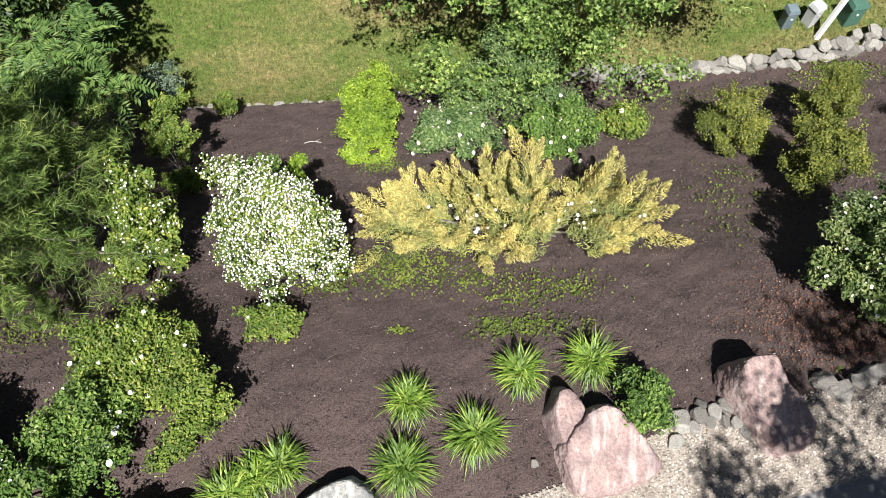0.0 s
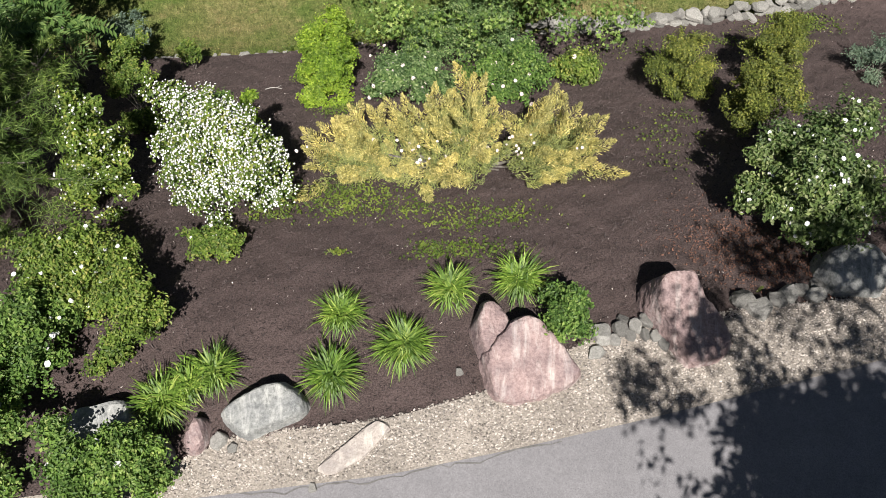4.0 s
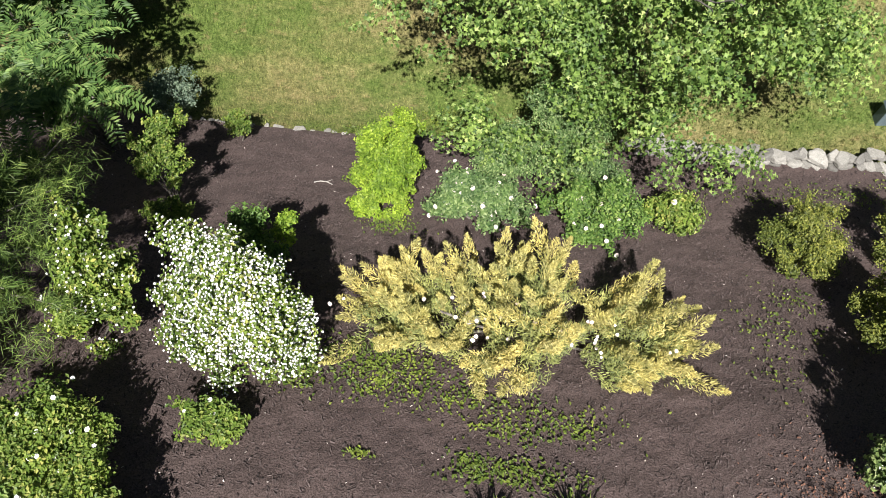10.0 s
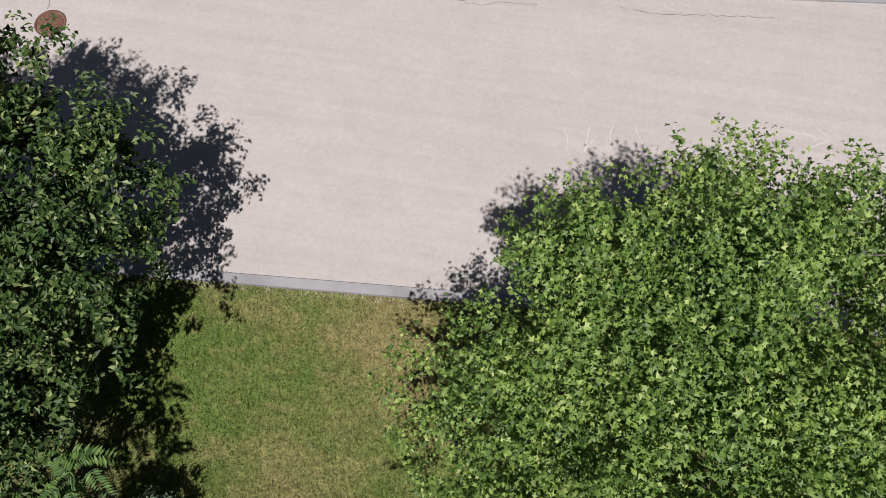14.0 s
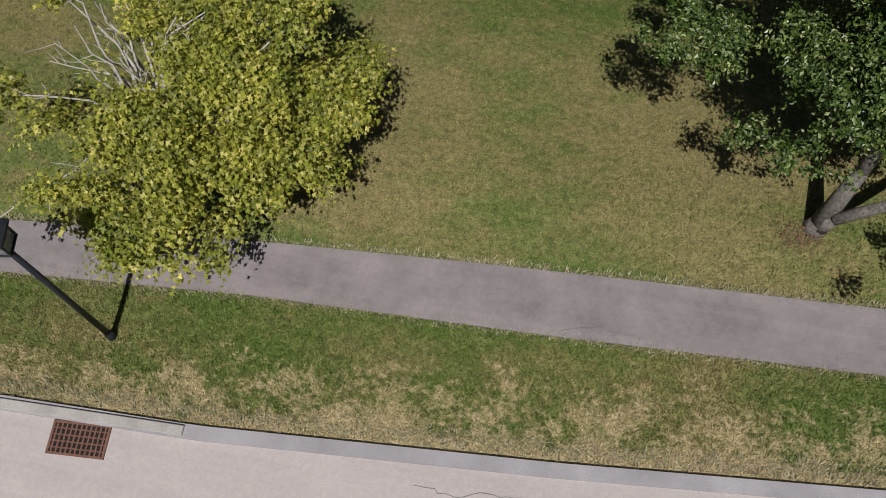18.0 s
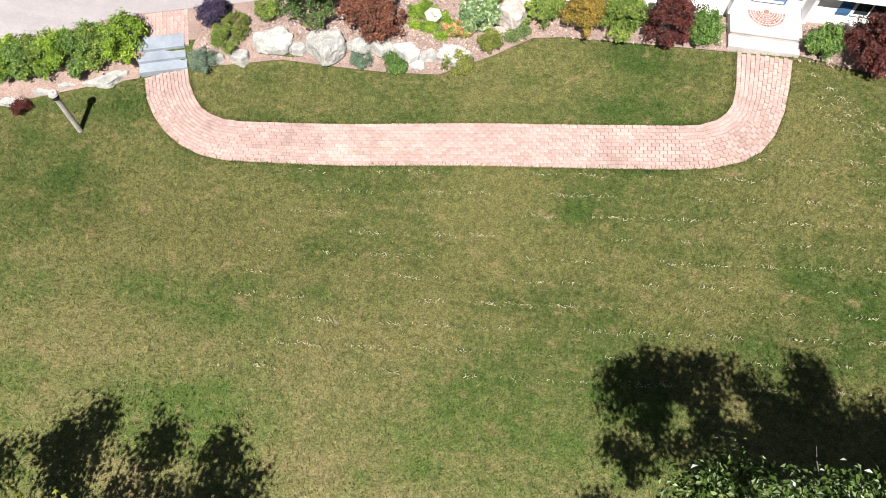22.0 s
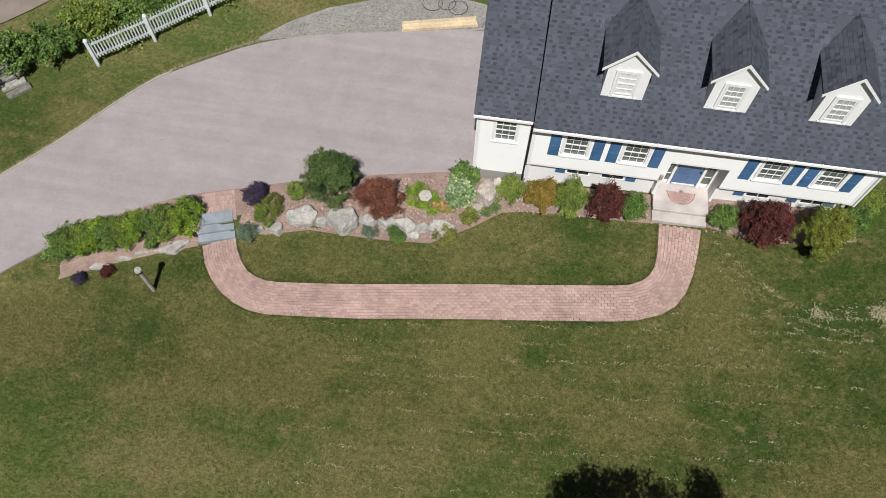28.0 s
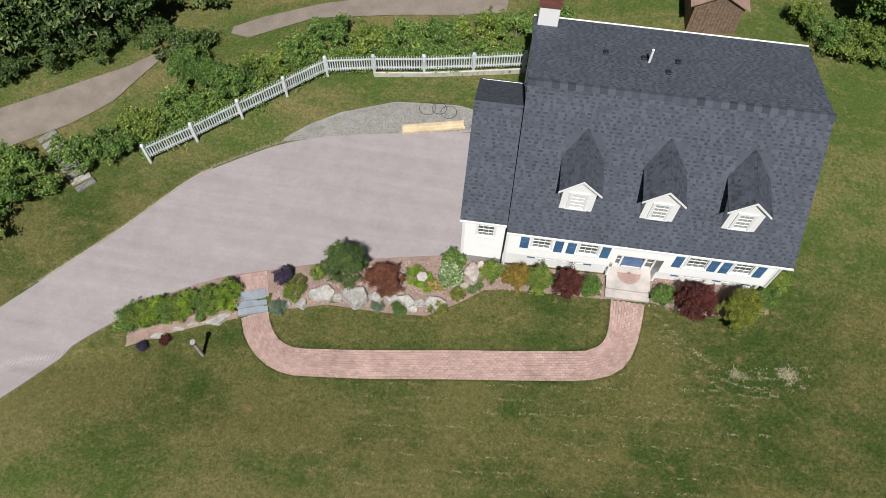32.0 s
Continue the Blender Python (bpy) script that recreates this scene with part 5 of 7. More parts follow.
cover = empty("manhole_cover", on_land(-12.75, 21.1, 0, .006), label="round rust-red iron manhole cover", category="manhole cover")
bm = bmesh.new()
tube(bm, (0, 0, -.03), (0, 0, .012), .33, .33, 36)
part("disc", bm, M_IRON, cover)
bm = bmesh.new()
for k in range(12):
    a = k * math.pi / 6
    tube(bm, (.1 * math.cos(a), .1 * math.sin(a), .015), (.28 * math.cos(a), .28 * math.sin(a), .015), .012, .012, 5)
part("ribs", bm, M_IRON, cover)
bm = bmesh.new()
for k in range(36):
    a, b = k * math.pi / 18, (k + 1) * math.pi / 18
    tube(bm, (.37 * math.cos(a), .37 * math.sin(a), .0), (.37 * math.cos(b), .37 * math.sin(b), .0), .03, .03, 5, False)
part("rim", bm, M_IRON, cover)
lamp = empty("street_lamp", pose(-10.1, 25.0, float(land(-10.1, 25.0)), 0, 0, 12), label="tall black post lamp with a square lantern head", category="street lamp")
bm = bmesh.new()
tube(bm, (0, 0, -.2), (0, 0, .25), .10, .085, 12)
tube(bm, (0, 0, .25), (0, 0, 4.75), .065, .05, 12)
part("post", bm, M_BLACK, lamp, soft=True)
bm = bmesh.new()
add_box(bm, (-.2, -.2, 4.7), (.2, .2, 4.74), .008)
add_box(bm, (-.25, -.25, 5.1), (.25, .25, 5.16), .01)
for sx in (-1, 1):
    for sy in (-1, 1):
        add_box(bm, (sx * .18 - .015, sy * .18 - .015, 4.74), (sx * .18 + .015, sy * .18 + .015, 5.1))
part("lantern_frame", bm, M_BLACK, lamp)
m_glass, t_, b_, node_ = material("smoked_lamp_glass")
b_.inputs["Base Color"].default_value = (.25, .27, .28, 1)
b_.inputs["Roughness"].default_value = .2
b_.inputs["Alpha"].default_value = .55
for k in range(4):
    g = box("pane", (-.17, -.175, 4.75), (.17, -.165, 5.09), m_glass, lamp)
    g.matrix_local = pose(0, 0, 0, 0, 0, 90 * k)
bm = bmesh.new()
prism(bm, [(-.25, -.25), (.25, -.25), (.25, .25), (-.25, .25)], 5.16, 5.3)
for v in bm.verts:
    if v.co.z > 5.25:
        v.co.x *= .3
        v.co.y *= .3
part("roof", bm, M_BLACK, lamp)
# ---------------------------------------------------------------- house: openings, trim, roof details
m_pane, t_, b_, node_ = material("window_glass")
# base colour lifted to imitate sky and trees mirrored in the panes
b_.inputs["Base Color"].default_value = (.10, .12, .11, 1)
b_.inputs["Roughness"].default_value = .06
b_.inputs["Specular IOR Level"].default_value = .6
M_PANE = m_pane
m_dark, t_, b_, node_ = material("dark_cellar_glass")
b_.inputs["Base Color"].default_value = (.03, .036, .04, 1)
b_.inputs["Roughness"].default_value = .08
M_CELLAR = m_dark
M_BLIND = surface("drawn_white_blind", (.68, .68, .67), (.76, .76, .75), fine=20, coarse=2, rough=.5, bump=0, soft=.2)
# pale grey base stands in for sky reflected in the dormer panes
m_pale, t_, b_, node_ = material("sky_pale_glass")
b_.inputs["Base Color"].default_value = (.40, .41, .41, 1)
b_.inputs["Roughness"].default_value = .12
M_PALE_PANE = m_pale
# for the flat sheet behind the panes; an unlit room's darkness as colour
M_DARKROOM = surface("dim_room", (.05, .045, .04), (.12, .11, .10), fine=3, coarse=1, rough=.9, bump=0)
M_DOOR = surface("blue_door_paint", (.08, .15, .30), (.11, .20, .37), fine=20, coarse=2, rough=.35, bump=.05)
M_CREAM = surface("pale_concrete_step", (.42, .375, .355), (.58, .53, .505), fine=40, coarse=1.5, rough=.9, bump=.2)
M_BRICK = surface("faded_red_brick", (.325, .215, .19), (.49, .345, .31), fine=30, coarse=1.2, rough=.95, bump=.3, own=.13)
M_CHIMNEY = surface("dark_red_chimney_brick", (.13, .045, .038), (.24, .095, .08), fine=20, coarse=3, rough=.9, bump=.4)


def sash_window(u0, u1, z0, z1, v, parent, cols=3, rows=4, casing=.09):
    """A double-hung window of small panes in the plane v, set back a little; casing and sill stand proud."""
    w = box("window", (u0, v + .085, z0), (u1, v + .10, z1), M_DARKROOM, parent, "white small-paned sash window")
    for lo, hi in (((u0 - casing, z0 - .02), (u0, z1 + casing)), ((u1, z0 - .02), (u1 + casing, z1 + casing)), ((u0, z1), (u1, z1 + casing))):
        box("casing", (lo[0], v - .03, lo[1]), (hi[0], v + .05, hi[1]), M_TRIM, w)
    box("sill", (u0 - casing - .03, v - .07, z0 - .08), (u1 + casing + .03, v + .04, z0 - .02), M_TRIM, w)
    mid = (z0 + z1) / 2
    for k in range(cols):
        for j in range(rows):
            a, b = u0 + (u1 - u0) * k / cols, u0 + (u1 - u0) * (k + 1) / cols
            c, d = z0 + (z1 - z0) * j / rows, z0 + (z1 - z0) * (j + 1) / rows
            g = .035 if (k in (0, cols - 1) or j in (0, rows - 1)) else .012
            box("pane", (a + .012, v + .055, c + .012), (b - .012, v + .062, d - .012), M_PANE, w)
    bm = bmesh.new()
    for k in range(cols + 1):
        a, t = u0 + (u1 - u0) * k / cols, .024 if k in (0, cols) else .009
        add_box(bm, (a - t, v + .04, z0), (a + t, v + .07, z1))
    for j in range(rows + 1):
        c, t = z0 + (z1 - z0) * j / rows, .024 if j in (0, rows, rows // 2) else .009
        add_box(bm, (u0, v + .036, c - t), (u1, v + .072, c + t))
    part("sash", bm, M_TRIM, w)
    return w


def shutter(u, z0, z1, parent, wide=.36, v=-.035):
    s = box("shutter", (u, v, z0), (u + wide, v + .03, z1), M_BLUE, parent, "blue louvred shutter", .004)
    for k in range(2):
        c0, c1 = z0 + .06 + k * (z1 - z0) / 2, z0 + (k + 1) * (z1 - z0) / 2 - .04
        box("panel", (u + .05, v - .012, c0), (u + wide - .05, v, c1), M_BLUE, s)
    return s


for u0, u1, z0, z1 in WINDOWS:
    sash_window(u0, u1, z0, z1, 0, house)
for u in (.6, 2.03, 2.56, 3.99, 7.02, 8.47, 8.97, 10.37):
    shutter(u, 2.74, 4.02, house)
sash_window(-1.24, -.55, 2.85, 3.95, .24, house)
# lower windows tucked under the overhang, with their short shutters
for u in (1.5, 2.75, 7.9, 9.8):
    g = box("lower_window", (u, .40, 1.1), (u + .75, .415, 1.75), M_CELLAR, house, "low dark window under the overhang")
    box("frame", (u - .05, .375, 1.05), (u + .8, .4, 1.1), M_TRIM, g)
    box("frame", (u + .36, .375, 1.1), (u + .39, .4, 1.75), M_TRIM, g)
for u in (1.08, 3.6, 7.45, 9.3, 10.6):
    shutter(u, 1.05, 1.78, house, .34, .375)
# overhang soffit, corner boards, frieze, gutters
for u0, u1 in ((0, 4.62), (6.75, W)):
    box("soffit", (u0, .142, 1.93), (u1, .418, 1.985), M_TRIM, house)
for u in (-.02, W - .10):
    box("corner_board", (u, -.022, 1.95), (u + .12, -.002, EAVE - .05), M_TRIM, house)
box("corner_board", (-1.9, .215, .85), (-1.78, .238, 4.4), M_TRIM, house)
for u0, u1 in ((.1, 4.72), (6.65, W - .1)):
    box("band_board", (u0, -.008, 1.95), (u1, -.003, 2.04), M_TRIM, house)


def gutter(u0, u1, v, z, parent, label="white eaves gutter"):
    bm = bmesh.new()
    add_box(bm, (u0, v - .075, z - .10), (u1, v - .063, z - .01))
    add_box(bm, (u0, v - .063, z - .10), (u1, v - .02, z - .088))
    add_box(bm, (u0, v - .02, z - .10), (u1, v - .005, z - .02))
    add_box(bm, (u0, v - .063, z - .088), (u0 + .012, v - .02, z - .02))
    add_box(bm, (u1 - .012, v - .063, z - .088), (u1, v - .02, z - .02))
    g = part("gutter", bm, M_TRIM, parent, label)
    k = u0 + .5
    while k < u1:
        box("hanger", (k, v - .08, z - .012), (k + .025, v, z + .004), M_TRIM, g)
        k += .85
    return g


gutter(-.05, W + .12, -.45, EAVE - .01, house)
gutter(-2.0, -.06, .05, 4.41, house)
bm = bmesh.new()
tube(bm, (W + .02, -.5, EAVE - .1), (W + .02, -.06, EAVE - .45), .04, .04, 8)
tube(bm, (W + .02, -.06, EAVE - .45), (W + .02, -.06, 2.0), .04, .04, 8)
tube(bm, (W + .02, -.06, 2.0), (W - .05, .36, 1.7), .04, .04, 8)
tube(bm, (W - .05, .36, 1.7), (W - .05, .36, .3), .04, .04, 8)
part("downspout", bm, M_TRIM, house)
bm = bmesh.new()
tube(bm, (-.06, .2, 4.3), (-.06, .2, .5), .035, .035, 8)
part("downspout", bm, M_BLACK, house)
# rake boards
for u in (-.045, W + .075):
    roof_slab("rake_board", [(u, -.44, EAVE - .15), (u + .04, -.44, EAVE - .15), (u + .04, RIDGE_V, RIDGE_Z - .15), (u, RIDGE_V, RIDGE_Z - .15)], .12, M_TRIM, house)
box("fascia", (-.05, BACK_V - .02, BACK_Z - .16), (W + .12, BACK_V + .05, BACK_Z + .035), M_TRIM, house)
# soffit boards under the front eave
box("soffit", (0, -.44, EAVE - .17), (W, 0, EAVE - .14), M_TRIM, house)
# recessed entrance
box("entry_wall", (4.72, .72, .78), (6.65, .82, 3.2), M_WHITE, house)
box("entry_side", (4.62, .14, .78), (4.72, .8, 3.15), M_WHITE, house)
box("entry_side", (6.65, .14, .78), (6.75, .8, 3.15), M_WHITE, house)
box("entry_ceiling", (4.62, .02, 3.1), (6.75, .82, 3.16), M_WHITE, house)
door = box("front_door", (5.25, .65, .86), (6.16, .715, 2.95), M_DOOR, house, "blue panelled front door with storm glass")
for k in range(2):
    for j in range(3):
        box("panel", (5.33 + k * .40, .638, .98 + j * .65), (5.68 + k * .40, .65, 1.5 + j * .65), M_DOOR, door)
box("kick_plate", (5.3, .636, .88), (6.11, .65, .96), M_TRIM, door)
bm = bmesh.new()
tube(bm, (6.08, .57, 1.85), (6.08, .63, 1.85), .03, .03, 10)
part("door_handle", bm, M_BLACK, door)
for u0 in (4.83, 6.26):
    s = box("sidelight", (u0, .695, 1.0), (u0 + .3, .71, 2.9), M_PANE, house, "narrow leaded sidelight beside the door")
    for k in range(5):
        box("muntin", (u0, .68, 1.0 + k * .47), (u0 + .3, .695, 1.03 + k * .47), M_TRIM, s)
for u0 in (4.74, 5.14, 6.17, 6.57):
    box("pilaster", (u0, .63, .82), (u0 + .09, .72, 3.05), M_TRIM, house)
sc = box("lantern", (4.55, -.1, 2.15), (4.65, -.01, 2.4), M_FOUND, house, "small lantern beside the entrance", .01)
# dormer fronts
for c in (2.46, 5.62, 8.80):
    d = [o for o in house.children if o.name.split(".")[0] == "dormer"][(2.46, 5.62, 8.80).index(c)]
    glass = M_BLIND if c < 3 else M_PALE_PANE
    w = box("window", (c - .27, .395, 5.92), (c + .27, .41, 6.9), glass, d, "small white sash window")
    bm = bmesh.new()
    for k in range(4):
        a = c - .27 + .18 * k
        t = .025 if k in (0, 3) else .007
        add_box(bm, (a - t, .375, 5.90), (a + t, .394, 6.92))
    for j in range(5):
        q = 5.92 + .98 * j / 4
        t = .025 if j in (0, 2, 4) else .007
        add_box(bm, (c - .27, .372, q - t), (c + .27, .394, q + t))
    part("sash", bm, M_TRIM, d)
    for a, b, z0, z1 in ((c - .38, c - .30, 5.80, 7.0), (c + .30, c + .38, 5.80, 7.0), (c - .30, c + .30, 6.93, 7.0), (c - .42, c + .42, 5.74, 5.80)):
        box("casing", (a, .37, z0), (b, .4, z1), M_TRIM, d)
    for s in (-1, 1):
        bm = bmesh.new()
        q = [(c + s * .83, .285, 7.08), (c, .285, 7.965), (c, .285, 7.85), (c + s * .83, .285, 6.99)]
        p = [bm.verts.new(x) for x in q]
        r = [bm.verts.new((x[0], .325, x[2])) for x in q]
        bm.faces.new(p if s < 0 else p[::-1])
        bm.faces.new(r[::-1] if s < 0 else r)
        for k in range(4):
            bm.faces.new((p[k], p[(k + 1) % 4], r[(k + 1) % 4], r[k]))
        part("rake_trim", bm, M_TRIM, d)
# chimney, vents
ch = box("chimney", (.12, 7.75, 7.2), (.95, 8.4, 8.8), M_TRIM, house, "white-painted chimney with a dark brick top", .015)
box("brick_top", (.08, 7.71, 8.8), (.99, 8.44, 9.62), M_CHIMNEY, ch)
bm = bmesh.new()
tube(bm, (.53, 8.07, 9.62), (.53, 8.07, 9.9), .17, .15, 14)
part("flue", bm, M_BLACK, ch)


def back_z(v):
    return RIDGE_Z + (BACK_Z - RIDGE_Z) * (v - RIDGE_V) / (BACK_V - RIDGE_V)


for u, v in ((2.9, 6.2), (5.75, 6.1), (5.3, 5.3), (4.4, 6.1)):
    r = box("roof_vent", (u - .1, v - .1, back_z(v) - .05), (u + .1, v + .1, back_z(v) + .13), M_BLACK, house, bevel=.02)
bm = bmesh.new()
tube(bm, (4.6, 5.9, back_z(5.9) - .1), (4.6, 5.9, back_z(5.9) + .75), .05, .05, 12)
part("vent_pipe", bm, M_TRIM, house, "white vent pipe")


# clapboards: each course a bevelled board, broken at the openings
def clapboards(v, z0, z1, u0, u1, holes, parent, step=.115):
    z = z0
    while z < z1 - .03:
        top = min(z + step, z1)
        cuts = sorted((h[0] - .1, h[1] + .1) for h in holes if h[2] - .09 < top and h[3] + .1 > z)
        free, a = [], u0
        for h0, h1 in cuts:
            if h0 > a + .05:
                free.append((a, h0))
            a = max(a, h1)
        if u1 > a + .05:
            free.append((a, u1))
        for a, b in free:
            me = bpy.data.meshes.new("clapboard")
            me.from_pydata([(a, v - .016, z), (b, v - .016, z), (b, v - .003, top), (a, v - .003, top), (a, v - .001, z), (b, v - .001, z)], [], [(0, 1, 2, 3), (4, 5, 1, 0)])
            link("clapboard", me, M_WHITE, parent)
        z += step


walls = [o for o in house.children if o.name.split(".")[0] == "wall"]
clapboards(0, 2.05, EAVE - .18, .1, W - .1, WINDOWS + [(DOORWAY[0] + .1, DOORWAY[1] - .1, 1.9, 3.02)], walls[0])
clapboards(.24, .86, 4.35, -1.77, -.02, [(-1.24, -.55, 2.85, 3.95)], walls[2])
# ---------------------------------------------------------------- front step, walk, beds by the house
step = empty("entrance_step", HOUSE, label="pale concrete landing with a step below the front door", category="step")
box("landing", (4.72, -.42, .1), (6.62, .72, .74), M_CREAM, step, bevel=.015)
box("tread", (4.69, -.46, .74), (6.65, .72, .8), M_CREAM, step, bevel=.012)
box("lower_step", (4.70, -.82, .0), (6.64, -.425, .63), M_CREAM, step, bevel=.012)
M_MAT = surface("red_woven_mat", (.24, .10, .08), (.46, .27, .23), fine=60, coarse=6, rough=.95, bump=.3, own=.35)
mat = empty("door_mat", HOUSE @ pose(5.68, .36, .806), label="half-round door mat with a red mosaic pattern", category="door mat")
rng = np.random.default_rng(80)
bm = bmesh.new()
tube(bm, (0, 0, -.004), (0, 0, .012), .08, .08, 14)
for ring in (.13, .20, .27, .34, .41, .49):
    n = int(math.pi * ring / .075)
    for k in range(n):
        a = math.pi + math.pi * (k + .5) / n
        add_box(bm, (-.031, -.025, -.004), (.031, .025, .012 + .004 * rng.random()), 0, pose(ring * math.cos(a), ring * math.sin(a), 0, 0, 0, math.degrees(a) + 90 + float(rng.normal(0, 4))))
part("pattern", bm, M_MAT, mat)
bm = bmesh.new()
prism(bm, [(.56 * math.cos(math.pi + math.pi * k / 18), .56 * math.sin(math.pi + math.pi * k / 18)) for k in range(19)], -.005, .004)
part("backing", bm, M_CREAM, mat)

OUTER = [(-13.92, 44.34), (-13.6, 43.68), (-13.2, 43.17), (-12.7, 42.72), (-12.15, 42.41), (-11.5, 42.2), (-10.8, 42.16), (-7.6, 42.58), (-4.5, 43.08), (-1.5, 43.57), (1.0, 44.0), (1.8, 44.2), (2.5, 44.52), (2.96, 44.9), (3.3, 45.5), (3.52, 46.3), (3.62, 47.2), (3.68, 48.05)]
INNER = [(-12.84, 44.95), (-12.58, 44.4), (-12.25, 43.94), (-11.95, 43.66), (-11.6, 43.5), (-11.2, 43.42), (-10.7, 43.44), (-7.7, 43.9), (-4.75, 44.38), (-1.6, 44.9), (.9, 45.34), (1.38, 45.46), (1.8, 45.7), (2.03, 45.96), (2.17, 46.3), (2.22, 46.8), (2.21, 47.4), (2.19, 48.0)]
oa, ia = np.array(OUTER), np.array(INNER)
mid_line = (oa + ia) / 2
dist = np.concatenate(([0], np.cumsum(np.linalg.norm(np.diff(mid_line, axis=0), axis=1))))


def walk_point(s, across):
    """s metres along the walk, across 0 (outer) to 1 (inner)."""
    o = np.array([np.interp(s, dist, oa[:, k]) for k in (0, 1)])
    i = np.array([np.interp(s, dist, ia[:, k]) for k in (0, 1)])
    return o * (1 - across) + i * across


def ribbon(name, length, n, m, up, mat, thick):
    ss = np.linspace(0, length, n + 1)
    P = np.array([[walk_point(s, j / m) for j in range(m + 1)] for s in ss])
    Z = land(P[..., 0], P[..., 1]) + up
    v = np.concatenate((P, Z[..., None]), -1).reshape(-1, 3)
    i = np.arange(n)[:, None] * (m + 1) + np.arange(m)[None]
    f = np.stack((i, i + m + 1, i + m + 2, i + 1), -1).reshape(-1, 4)
    return raw(name, v, f, mat)


M_JOINT = surface("sandy_joint", (.30, .22, .18), (.44, .34, .29), fine=60, coarse=3, rough=.95, bump=.3)
brick_walk = tagged(ribbon("brick_walk", dist[-1], 120, 6, -.012, M_JOINT, .05), "curved walk of faded pink-red bricks", "brick walk", kind="structure")
BRICK_L, ROWS = .205, 12
brick_me = bpy.data.meshes.new("brick")
bm = bmesh.new()
add_box(bm, (-.098, -.049, -.04), (.098, .049, .014), .004)
bm.to_mesh(brick_me)
bm.free()
brick_me.materials.append(M_BRICK)
brick_v = np.array([v.co for v in brick_me.vertices])
plain_v = np.array([(-.098, -.049, -.03), (.098, -.049, -.03), (.098, .049, -.03), (-.098, .049, -.03), (-.094, -.045, .014), (.094, -.045, .014), (.094, .045, .014), (-.094, .045, .014)])
plain_f = np.array([(4, 5, 6, 7), (0, 1, 5, 4), (1, 2, 6, 5), (2, 3, 7, 6), (3, 0, 4, 7)])
rng = np.random.default_rng(90)
rest_v, rest_f, made = [], [], 0
for row in range(ROWS):
    a = (row + .5) / ROWS
    s = BRICK_L * (.5 if row % 2 else 0) + .1
    while s < dist[-1] - .05:
        p, q = walk_point(s, a), walk_point(s + .02, a)
        d = (q - p) / np.linalg.norm(q - p)
        wide = np.linalg.norm(walk_point(s, 1) - walk_point(s, 0)) / ROWS / .102
        turn = math.atan2(d[1], d[0]) + rng.normal(0, .015)
        m = Matrix.LocRotScale(at(*p, rng.normal(0, .003)), Euler((0, 0, turn)), (1, wide, 1))
        if -5.6 < p[0] < -1.2 and made < 290:
            ob = new("brick", brick_me)
            ob.parent = brick_walk
            ob.matrix_world = m
            made += 1
        else:
            rest_f.append(plain_f + len(rest_v) * 8)
            rest_v.append(np.array([m @ Vector(c) for c in plain_v]))
        s += BRICK_L * np.linalg.norm(mid_line[-1] - mid_line[-2]) / np.linalg.norm(mid_line[-1] - mid_line[-2])
tagged(raw("brick_rest", np.concatenate(rest_v), np.concatenate(rest_f), M_BRICK, brick_walk), kind="stuff")
# granite steps and the brick pad up to the drive
M_GRANITE = surface("blue_grey_granite", (.21, .235, .27), (.32, .35, .395), fine=40, coarse=2, rough=.85, bump=.3, spec=.15)
steps = empty("garden_steps", pose(-13.4, 44.62, float(land(-13.2, 44.3)), 0, 0, 21), label="three grey granite slab steps up to the drive", category="steps")
for k in range(3):
    box("slab", (-.68, .0 + .29 * k, -.2 + .12 * k), (.66, .45 + .29 * k, .13 + .12 * k), M_GRANITE, steps, bevel=.012)
pad = empty("brick_pad", pose(-13.62, 45.66, float(land(-13.6, 45.7)) + .03, 0, 0, 21), label="small pad of pinkish bricks at the drive", category="brick paving")
box("bed", (-.6, -.42, -.15), (.62, .83, .005), M_JOINT, pad)
for i in range(12):
    for j in range(6):
        ob = new("brick", brick_me)
        ob.parent = pad
        ob.matrix_local = pose(-.56 + .102 * i, -.30 + .205 * j + (.012 if i % 2 else -.008), .0, 0, 0, 90 + float(rng.normal(0, 1)))
# beds
M_BEDSOIL = surface("pinkish_bark_and_soil", (.16, .105, .085), (.40, .29, .25), fine=32, coarse=2, rough=.95, bump=.7, depth=.02)
tagged(strip("flower_bed_drive", -12.75, -3.4, line((-12.75, 45.05), (-11.87, 45.15), (-10.25, 45.65), (-7.1, 45.72), (-5.73, 45.85), (-4.4, 46.7), (-3.4, 47.5)), lambda q: drive_low(q) + .02 if q < -4.75 else 48.86, 60, 14, .018, M_BEDSOIL), label="flower bed of pinkish bark beside the drive", category="flower bed", kind="structure")
tagged(strip("flower_bed_pad", -14.04, -12.76, lambda q: 45.5 + .25 * (q + 13.4), lambda q: drive_low(q) + .02, 12, 8, .012, M_BEDSOIL), label="strip of bark bed round the brick pad", category="flower bed", kind="structure")
tagged(strip("flower_bed_house", -3.4, 1.98, line((-3.4, 47.5), (-2.5, 47.7), (1.98, 48.0)), line((-3.4, 48.9), (1.98, 49.2)), 30, 6, .02, M_BEDSOIL), label="narrow bark bed under the front wall", category="flower bed", kind="structure")
tagged(strip("flower_bed_east", 3.78, 9.0, line((3.78, 48.2), (6, 47.9), (9, 48.5)), line((3.78, 49.4), (9, 49.7)), 30, 6, .02, M_BEDSOIL), label="narrow bark bed beside the front step", category="flower bed", kind="structure")
